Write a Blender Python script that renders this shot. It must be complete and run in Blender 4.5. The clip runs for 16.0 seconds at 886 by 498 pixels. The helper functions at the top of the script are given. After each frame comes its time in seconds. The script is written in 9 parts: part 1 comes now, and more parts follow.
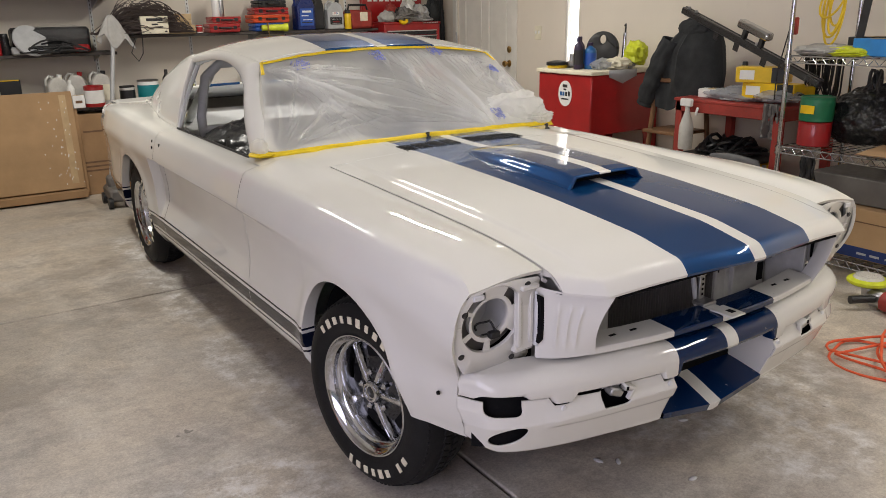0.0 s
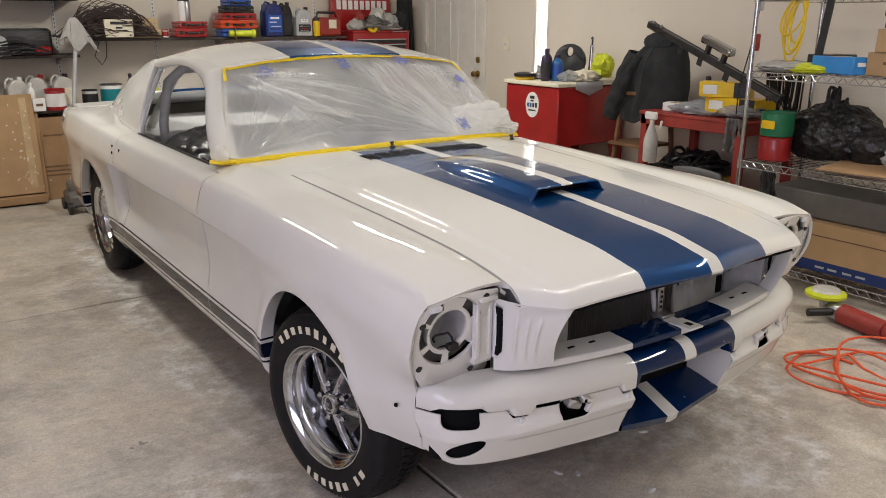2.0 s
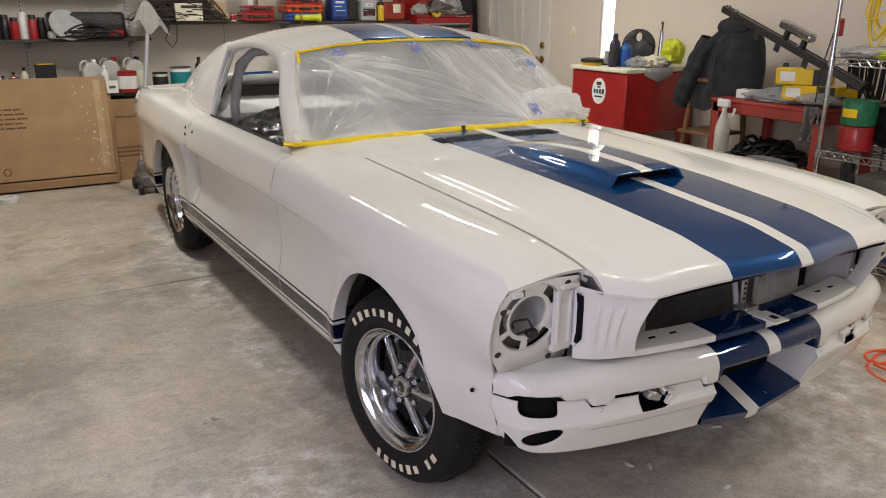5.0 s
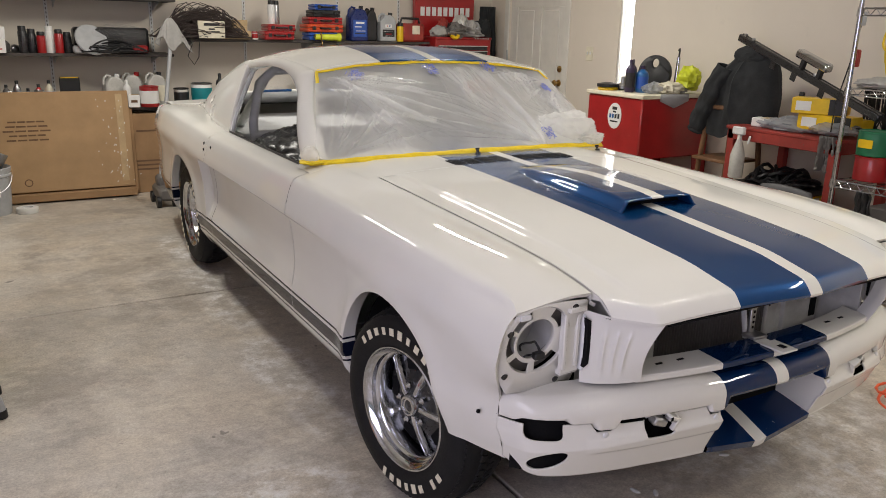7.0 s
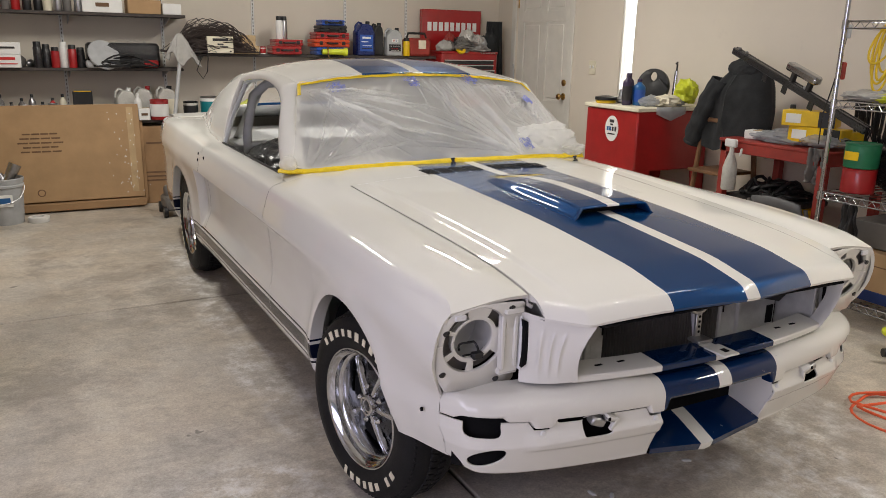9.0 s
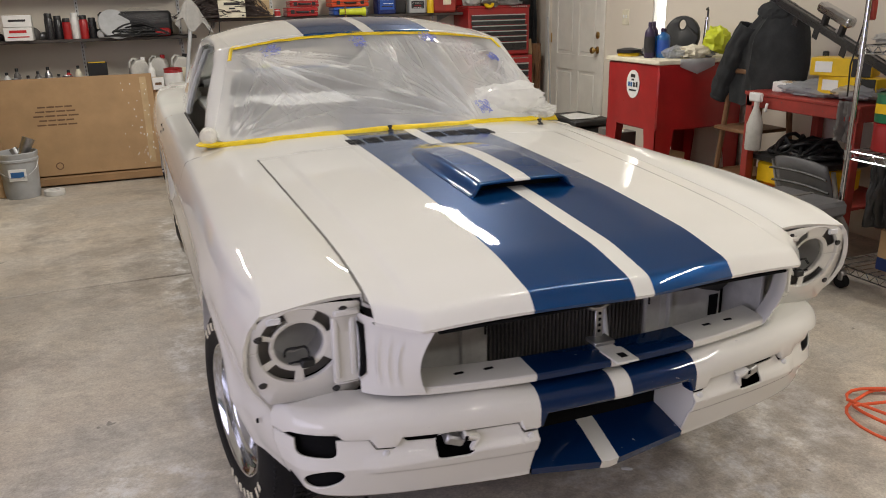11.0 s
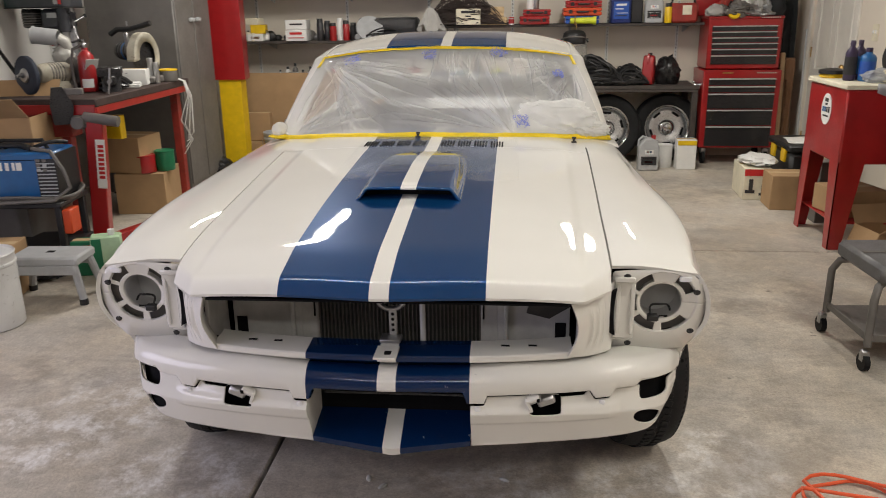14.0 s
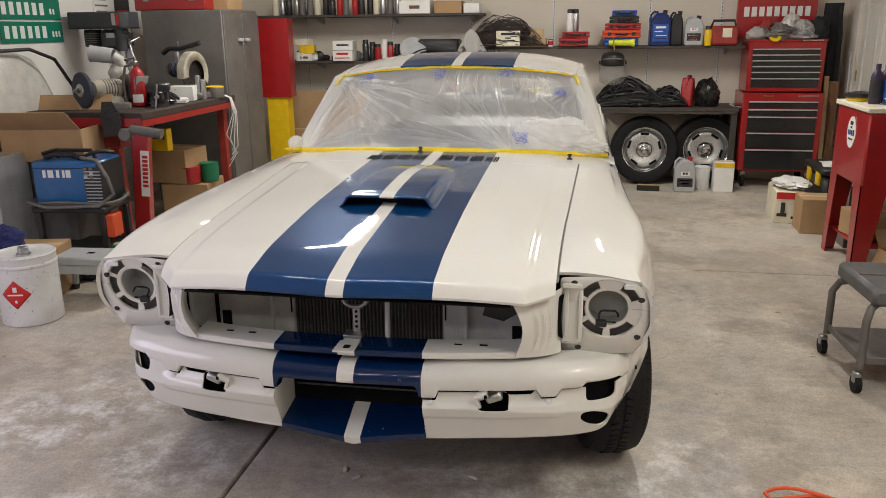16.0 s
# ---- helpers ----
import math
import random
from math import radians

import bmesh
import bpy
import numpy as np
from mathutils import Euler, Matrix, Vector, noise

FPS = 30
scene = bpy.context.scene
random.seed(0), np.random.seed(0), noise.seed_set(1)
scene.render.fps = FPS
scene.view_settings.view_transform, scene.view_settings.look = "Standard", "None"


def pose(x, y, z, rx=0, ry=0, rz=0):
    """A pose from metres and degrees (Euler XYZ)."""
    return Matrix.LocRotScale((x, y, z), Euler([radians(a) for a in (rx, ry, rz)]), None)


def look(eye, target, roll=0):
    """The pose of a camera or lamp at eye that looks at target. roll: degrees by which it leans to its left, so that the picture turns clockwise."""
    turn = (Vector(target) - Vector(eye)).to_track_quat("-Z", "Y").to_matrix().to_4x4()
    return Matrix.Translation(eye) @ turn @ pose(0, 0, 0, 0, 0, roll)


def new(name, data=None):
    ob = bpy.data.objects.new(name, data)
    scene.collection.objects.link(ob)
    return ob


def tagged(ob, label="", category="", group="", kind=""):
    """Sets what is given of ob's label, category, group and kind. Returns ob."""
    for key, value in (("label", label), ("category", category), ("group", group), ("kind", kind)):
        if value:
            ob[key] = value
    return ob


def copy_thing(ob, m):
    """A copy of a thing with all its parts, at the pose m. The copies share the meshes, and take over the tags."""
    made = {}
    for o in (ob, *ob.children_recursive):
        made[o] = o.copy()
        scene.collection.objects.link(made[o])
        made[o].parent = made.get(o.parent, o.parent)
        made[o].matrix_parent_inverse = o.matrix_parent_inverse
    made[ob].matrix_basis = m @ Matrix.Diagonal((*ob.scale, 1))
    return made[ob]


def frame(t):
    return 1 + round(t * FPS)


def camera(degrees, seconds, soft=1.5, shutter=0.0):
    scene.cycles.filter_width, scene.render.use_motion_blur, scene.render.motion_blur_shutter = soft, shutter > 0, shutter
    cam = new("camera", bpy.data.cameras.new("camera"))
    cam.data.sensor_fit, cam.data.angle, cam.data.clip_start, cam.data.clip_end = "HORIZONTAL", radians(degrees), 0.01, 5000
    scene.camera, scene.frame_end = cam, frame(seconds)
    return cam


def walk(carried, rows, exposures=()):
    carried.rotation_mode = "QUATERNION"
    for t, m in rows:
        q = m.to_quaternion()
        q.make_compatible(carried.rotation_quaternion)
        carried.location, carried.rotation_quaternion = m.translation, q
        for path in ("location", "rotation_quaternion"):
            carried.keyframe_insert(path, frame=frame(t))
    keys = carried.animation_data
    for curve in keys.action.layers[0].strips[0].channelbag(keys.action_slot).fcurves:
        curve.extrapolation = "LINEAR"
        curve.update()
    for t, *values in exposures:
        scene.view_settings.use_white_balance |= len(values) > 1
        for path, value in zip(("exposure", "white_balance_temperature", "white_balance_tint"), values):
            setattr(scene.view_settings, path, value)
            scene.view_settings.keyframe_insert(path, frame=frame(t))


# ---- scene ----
cam = camera(59.3, 16.0, soft=0.5, shutter=0.4)
PATH = [
    (0, (-1.744, -1.922, 1.404), (-0.706, -0.315, 0.821), -1.0),
    (0.5, (-1.741, -1.929, 1.404), (-0.695, -0.326, 0.824), -1.1),
    (1, (-1.738, -1.936, 1.401), (-0.681, -0.337, 0.832), -0.5),
    (1.5, (-1.722, -1.942, 1.409), (-0.648, -0.349, 0.853), -0.3),
    (2, (-1.714, -1.925, 1.405), (-0.608, -0.356, 0.843), 0.2),
    (2.5, (-1.711, -1.909, 1.401), (-0.581, -0.362, 0.828), 0.6),
    (3, (-1.721, -1.909, 1.405), (-0.602, -0.35, 0.841), 0.1),
    (3.5, (-1.742, -1.905, 1.397), (-0.671, -0.316, 0.823), -0.1),
    (4, (-1.749, -1.899, 1.397), (-0.712, -0.295, 0.804), -0.0),
    (4.5, (-1.757, -1.884, 1.392), (-0.738, -0.272, 0.79), -0.0),
    (5, (-1.762, -1.872, 1.392), (-0.773, -0.239, 0.798), 0.3),
    (5.2, (-1.763, -1.869, 1.391), (-0.787, -0.226, 0.803), 0.5),
    (7.3, (-1.764, -1.909, 1.403), (-0.792, -0.247, 0.864), 1.6),
    (7.5, (-1.757, -1.921, 1.399), (-0.773, -0.263, 0.866), 1.8),
    (8, (-1.733, -1.956, 1.394), (-0.734, -0.303, 0.876), 2.2),
    (8.2, (-1.712, -1.985, 1.403), (-0.731, -0.318, 0.892), 2.1),
    (10.3, (-1.308, -2.09, 1.394), (-0.537, -0.329, 0.845), 0.4),
    (10.5, (-1.223, -2.049, 1.403), (-0.485, -0.282, 0.825), 0.5),
    (11, (-0.961, -2.035, 1.386), (-0.271, -0.26, 0.774), -1.2),
    (11.5, (-0.686, -2.134, 1.408), (-0.245, -0.294, 0.76), -2.3),
    (12, (-0.475, -2.074, 1.388), (-0.206, -0.215, 0.701), -1.4),
    (12.5, (-0.209, -2.032, 1.394), (-0.183, -0.154, 0.705), -1.1),
    (13, (0.05, -2.107, 1.411), (-0.137, -0.233, 0.738), -3.0),
    (13.5, (0.153, -2.3, 1.415), (0.053, -0.407, 0.778), -2.3),
    (14, (0.31, -2.451, 1.436), (0.137, -0.549, 0.84), -0.8),
    (14.5, (0.518, -2.53, 1.435), (0.208, -0.643, 0.851), -0.6),
    (15, (0.58, -2.576, 1.444), (0.242, -0.686, 0.882), -1.3),
    (15.5, (0.599, -2.579, 1.44), (0.253, -0.684, 0.904), -1.2),
    (16, (0.615, -2.564, 1.432), (0.273, -0.67, 0.888), -0.6),
]
EXPOSURE = [(0, -0.08), (10.3, -0.08), (12, -0.04), (14, 0.0), (16, 0.0)]
walk(cam, [(t, look(eye, target, roll)) for t, eye, target, roll in PATH], EXPOSURE)

# ---- world and light ----
CEIL = 2.75
world = bpy.data.worlds.new("world")
scene.world = world
world.use_nodes = True
world.node_tree.nodes["Background"].inputs[0].default_value = (0.8, 0.85, 0.9, 1)
world.node_tree.nodes["Background"].inputs[1].default_value = 0.3


def tube_lamp(x, y, rz, power, long, wide):
    data = bpy.data.lights.new("ceiling_tube", "AREA")
    data.shape, data.size, data.size_y, data.energy = "RECTANGLE", long, wide, power
    data.color = (1.0, 0.955, 0.875)
    ob = new("ceiling_tube", data)
    ob.matrix_world = pose(x, y, CEIL - 0.13, 0, 0, rz)
    return ob


# ceiling fixtures: x, y, turn, power, length; the long one over the hood has two bare tubes
# last two unseen: fourth set forward to brighten nose, fifth added as floor fill
LAMPS = [(-1.3, 2.95, 74, 43, 1.2), (1.05, 2.9, 93, 43, 1.2), (0.1, -0.25, 0, 20, 2.4), (0.0, -3.6, 0, 24, 2.4), (2.1, -1.5, 90, 35, 1.2)]
for lx, ly, lr, power, long in LAMPS:
    if long < 2:
        tube_lamp(lx, ly, lr, power, long, 0.10)
    else:
        for dy in (-0.09, 0.09):
            tube_lamp(lx, ly + dy, lr, power / 2, long, 0.022)
# added lamp: assumed daylight from an unseen garage door, side wall behind the camera
data = bpy.data.lights.new("assumed_daylight", "AREA")
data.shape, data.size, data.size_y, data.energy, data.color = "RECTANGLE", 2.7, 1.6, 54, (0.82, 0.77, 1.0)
new("assumed_daylight", data).matrix_world = look((-3.34, -1.95, 1.38), (0, -1.6, 1.30))

# ---- building helpers ----
class G:
    """Collects points and faces for one mesh."""

    def __init__(self):
        self.v, self.f = [], []

    def add(self, pts, faces, m=None):
        n = len(self.v)
        if m is not None:
            pts = [m @ Vector(p) for p in pts]
        self.v.extend(tuple(p) for p in pts)
        self.f.extend(tuple(i + n for i in f) for f in faces)
        return self

    def box(self, c, s, m=None, bev=0.004):
        hx, hy, hz = (a / 2 for a in s)
        b = min(bev, hx * 0.45, hy * 0.45, hz * 0.45)
        pts, idx = [], {}
        for sx in (-1, 1):
            for sy in (-1, 1):
                for sz in (-1, 1):
                    for k in range(3):
                        d = [hx - b, hy - b, hz - b]
                        d[k] += b
                        idx[sx, sy, sz, k] = len(pts)
                        pts.append((c[0] + sx * d[0], c[1] + sy * d[1], c[2] + sz * d[2]))
        fs = []
        for k in range(3):
            u, w = (k + 1) % 3, (k + 2) % 3
            for s0 in (-1, 1):
                ring = []
                for a, e in ((-1, -1), (1, -1), (1, 1), (-1, 1)):
                    q = [0, 0, 0]
                    q[k], q[u], q[w] = s0, a, e
                    ring.append(idx[(*q, k)])
                fs.append(ring if s0 > 0 else ring[::-1])
            for a in (-1, 1):
                for e in (-1, 1):
                    q0, q1 = [0, 0, 0], [0, 0, 0]
                    q0[k], q1[k] = -1, 1
                    q0[u] = q1[u] = a
                    q0[w] = q1[w] = e
                    ring = [idx[(*q0, u)], idx[(*q1, u)], idx[(*q1, w)], idx[(*q0, w)]]
                    fs.append(ring if a * e < 0 else ring[::-1])
        for sx in (-1, 1):
            for sy in (-1, 1):
                for sz in (-1, 1):
                    t = [idx[sx, sy, sz, k] for k in range(3)]
                    fs.append(t if sx * sy * sz > 0 else t[::-1])
        return self.add(pts, fs, m)

    def cyl(self, p0, p1, r0, r1=None, n=20, caps=True):
        r1 = r0 if r1 is None else r1
        p0, p1 = Vector(p0), Vector(p1)
        q = (p1 - p0).to_track_quat("Z", "Y")
        a = [q @ Vector((math.cos(2 * math.pi * i / n), math.sin(2 * math.pi * i / n), 0)) for i in range(n)]
        pts = [p0 + r0 * d for d in a] + [p1 + r1 * d for d in a]
        fs = [(i, (i + 1) % n, n + (i + 1) % n, n + i) for i in range(n)]
        if caps:
            fs += [tuple(range(n))[::-1], tuple(range(n, 2 * n))]
        return self.add(pts, fs)

    def lathe(self, prof, n=32, m=None, caps=True):
        pts, fs = [], []
        for r, h in prof:
            pts += [(r * math.cos(2 * math.pi * i / n), r * math.sin(2 * math.pi * i / n), h) for i in range(n)]
        for k in range(len(prof) - 1):
            for i in range(n):
                j = (i + 1) % n
                fs.append((k * n + i, k * n + j, (k + 1) * n + j, (k + 1) * n + i))
        if caps:
            if prof[0][0] > 1e-4:
                fs.append(tuple(range(n))[::-1])
            if prof[-1][0] > 1e-4:
                fs.append(tuple(range((len(prof) - 1) * n, len(prof) * n)))
        return self.add(pts, fs, m)

    def tube(self, path, r, n=8, closed=False):
        P = [Vector(p) for p in path]
        k = len(P)
        up, rings = Vector((0.13, 0.21, 0.97)), []
        for i, p in enumerate(P):
            a, b = (P[i - 1], P[(i + 1) % k]) if closed else (P[max(i - 1, 0)], P[min(i + 1, k - 1)])
            t = (b - a).normalized()
            s = t.cross(up)
            if s.length < 0.05:
                s = t.cross(Vector((1, 0, 0)))
            s.normalize()
            w = s.cross(t)
            up = w
            rings.append([p + r * (math.cos(2 * math.pi * j / n) * s + math.sin(2 * math.pi * j / n) * w) for j in range(n)])
        pts = [q for ring in rings for q in ring]
        fs = []
        for i in range(k if closed else k - 1):
            for j in range(n):
                i2, j2 = (i + 1) % k, (j + 1) % n
                fs.append((i * n + j, i2 * n + j, i2 * n + j2, i * n + j2))
        if not closed:
            fs += [tuple(range(n)), tuple(range((k - 1) * n, k * n))[::-1]]
        return self.add(pts, fs)

    def grid(self, P, flip=False, drop=None):
        P = np.asarray(P, float)
        a, b = P.shape[:2]
        fs = []
        for i in range(a - 1):
            for j in range(b - 1):
                if drop is not None and drop[i, j]:
                    continue
                q = (i * b + j, (i + 1) * b + j, (i + 1) * b + j + 1, i * b + j + 1)
                fs.append(q[::-1] if flip else q)
        return self.add(P.reshape(-1, 3).tolist(), fs)

    def prism(self, poly, h0, h1, m=None):
        n = len(poly)
        pts = [(x, y, h0) for x, y in poly] + [(x, y, h1) for x, y in poly]
        fs = [tuple(range(n))[::-1], tuple(range(n, 2 * n))]
        fs += [(i, (i + 1) % n, n + (i + 1) % n, n + i) for i in range(n)]
        return self.add(pts, fs, m)

    def mesh(self, name, mat, sharp=38):
        me = bpy.data.meshes.new(name)
        me.from_pydata(self.v, [], self.f)
        me.validate()
        me.update()
        me.polygons.foreach_set("use_smooth", [True] * len(me.polygons))
        me.set_sharp_from_angle(angle=radians(sharp))
        if mat:
            me.materials.append(mat)
        return me


def part(name, g, mat, parent, label="", thick=0.0, sharp=38, m=None):
    ob = new(name, g.mesh(name, mat, sharp))
    if parent is not None:
        ob.parent = parent
    if m is not None:
        ob.matrix_basis = m
    if label:
        tagged(ob, label)
    if thick:
        mod = ob.modifiers.new("thickness", "SOLIDIFY")
        mod.thickness, mod.offset = thick, -1
    return ob


def thing(name, x, y, z, rz=0, label="", category="", group="", kind=""):
    ob = new(name)
    ob.empty_display_size = 0.1
    ob.matrix_world = pose(x, y, z, 0, 0, rz)
    return tagged(ob, label, category, group, kind)


def solo(name, g, mat, x, y, z, rz=0, label="", category="", group="", kind="", rx=0, ry=0, thick=0.0, sharp=38):
    ob = part(name, g, mat, None, "", thick, sharp)
    ob.matrix_world = pose(x, y, z, rx, ry, rz)
    return tagged(ob, label, category, group, kind)


def curve(xs, ys):
    """A smooth curve through the knots, without overshoot."""
    xs, ys = np.array(xs, float), np.array(ys, float)
    h, d = np.diff(xs), np.diff(ys) / np.diff(xs)
    s = np.zeros(len(xs))
    for i in range(1, len(xs) - 1):
        if d[i - 1] * d[i] > 0:
            s[i] = 2 * d[i - 1] * d[i] / (d[i - 1] + d[i])
    s[0], s[-1] = d[0], d[-1]

    def at(x):
        x = np.clip(x, xs[0], xs[-1])
        i = np.clip(np.searchsorted(xs, x) - 1, 0, len(h) - 1)
        t = (x - xs[i]) / h[i]
        return (1 + 2 * t) * (1 - t) ** 2 * ys[i] + t * (1 - t) ** 2 * h[i] * s[i] + t * t * (3 - 2 * t) * ys[i + 1] + t * t * (t - 1) * h[i] * s[i + 1]

    return at

# ---- materials ----
def material(name):
    m = bpy.data.materials.new(name)
    m.use_nodes = True
    return m, m.node_tree.nodes, m.node_tree.links, m.node_tree.nodes["Principled BSDF"]


def coords(N, L, scale=1.0):
    tc, mp = N.new("ShaderNodeTexCoord"), N.new("ShaderNodeMapping")
    L.new(tc.outputs["Object"], mp.inputs["Vector"])
    mp.inputs["Scale"].default_value = (scale,) * 3 if not isinstance(scale, tuple) else scale
    return mp.outputs[0]


def noise_tex(N, L, vec, scale, detail=6, rough=0.6):
    t = N.new("ShaderNodeTexNoise")
    t.inputs["Scale"].default_value, t.inputs["Detail"].default_value, t.inputs["Roughness"].default_value = scale, detail, rough
    L.new(vec, t.inputs["Vector"])
    return t.outputs["Fac"]


def ramp(N, L, fac, stops):
    r = N.new("ShaderNodeValToRGB")
    while len(r.color_ramp.elements) < len(stops):
        r.color_ramp.elements.new(0.5)
    for e, (p, c) in zip(r.color_ramp.elements, stops):
        e.position = p
        e.color = (*c, 1) if len(c) == 3 else c
    L.new(fac, r.inputs[0])
    return r.outputs[0]


def mixed(N, L, fac, a, b, blend="MIX"):
    x = N.new("ShaderNodeMix")
    x.data_type, x.blend_type = "RGBA", blend
    for sock, val in ((x.inputs["Factor"], fac), (x.inputs["A"], a), (x.inputs["B"], b)):
        if isinstance(val, (int, float)):
            sock.default_value = val
        elif isinstance(val, tuple):
            sock.default_value = (*val, 1)
        else:
            L.new(val, sock)
    return x.outputs["Result"]


def calc(N, L, op, a, b=0.0):
    x = N.new("ShaderNodeMath")
    x.operation = op
    for sock, val in zip(x.inputs, (a, b)):
        if isinstance(val, (int, float)):
            sock.default_value = val
        else:
            L.new(val, sock)
    return x.outputs[0]


def bump(N, L, P, height, strength=0.2, dist=0.005):
    b = N.new("ShaderNodeBump")
    b.inputs["Strength"].default_value, b.inputs["Distance"].default_value = strength, dist
    L.new(height, b.inputs["Height"])
    L.new(b.outputs[0], P.inputs["Normal"])


def plain(name, col, rough=0.5, metal=0.0, var=0.12, scale=14, bmp=0.08, coat=0.0, wear=None):
    """A surface with cloudy variation, fine grain and some wear."""
    m, N, L, P = material(name)
    v = coords(N, L)
    n1, n2 = noise_tex(N, L, v, scale), noise_tex(N, L, v, scale * 9, 3)
    dark = tuple(c * (1 - var) for c in col)
    light = tuple(min(1, c * (1 + var * 0.7)) for c in col)
    c = ramp(N, L, n1, [(0.3, dark), (0.7, light)])
    if wear:
        c = mixed(N, L, ramp(N, L, n2, [(0.62, (0, 0, 0)), (0.72, (1, 1, 1))]), c, wear)
    L.new(c, P.inputs["Base Color"])
    L.new(ramp(N, L, n2, [(0.2, (max(rough - 0.1, 0.02),) * 3), (0.8, (min(rough + 0.1, 1),) * 3)]), P.inputs["Roughness"])
    P.inputs["Metallic"].default_value = metal
    P.inputs["Coat Weight"].default_value = coat
    P.inputs["Coat Roughness"].default_value = 0.08
    if bmp:
        bump(N, L, P, n2, bmp, 0.002)
    return m


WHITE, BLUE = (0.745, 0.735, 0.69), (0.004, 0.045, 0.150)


def paint(name, inner=0.0, outer=0.0, bands=(), tone=BLUE, metal=0.3, from_y=-9.0, specks=False):
    """Glossy two-coat car paint; a pair of stripes between |x| = inner and outer, or bands in z."""
    m, N, L, P = material(name)
    tc, sep = N.new("ShaderNodeTexCoord"), N.new("ShaderNodeSeparateXYZ")
    L.new(tc.outputs["Object"], sep.inputs[0])
    mask = None
    if outer:
        a = calc(N, L, "ABSOLUTE", sep.outputs["X"])
        mask = calc(N, L, "MULTIPLY", calc(N, L, "GREATER_THAN", a, inner), calc(N, L, "LESS_THAN", a, outer))
    for lo, hi in bands:
        b = calc(N, L, "MULTIPLY", calc(N, L, "GREATER_THAN", sep.outputs["Z"], lo), calc(N, L, "LESS_THAN", sep.outputs["Z"], hi))
        b = calc(N, L, "MULTIPLY", b, calc(N, L, "GREATER_THAN", sep.outputs["Y"], from_y))
        mask = b if mask is None else calc(N, L, "ADD", mask, b)
    v = coords(N, L)
    n = noise_tex(N, L, v, 3.0, 3)
    white = ramp(N, L, n, [(0.3, tuple(c * 0.97 for c in WHITE)), (0.7, WHITE)])
    if mask is None:
        L.new(white, P.inputs["Base Color"])
    else:
        colour = mixed(N, L, mask, white, tone)
        if specks:
            grit = ramp(N, L, noise_tex(N, L, v, 55, 2), [(0.735, (0, 0, 0)), (0.75, (1, 1, 1))])
            colour = mixed(N, L, calc(N, L, "MULTIPLY", grit, 0.5), colour, (0.45, 0.46, 0.48))
        L.new(colour, P.inputs["Base Color"])
        L.new(calc(N, L, "MULTIPLY", mask, metal), P.inputs["Metallic"])
    P.inputs["Roughness"].default_value = 0.35
    P.inputs["Coat Weight"].default_value = 1.0
    P.inputs["Coat Roughness"].default_value = 0.02
    P.inputs["Coat IOR"].default_value = 1.5
    P.inputs["Specular IOR Level"].default_value = 0.0
    peel = noise_tex(N, L, v, 160, 2)
    b = N.new("ShaderNodeBump")
    b.inputs["Strength"].default_value, b.inputs["Distance"].default_value = 0.03, 0.001
    L.new(peel, b.inputs["Height"])
    L.new(b.outputs[0], P.inputs["Coat Normal"])
    return m


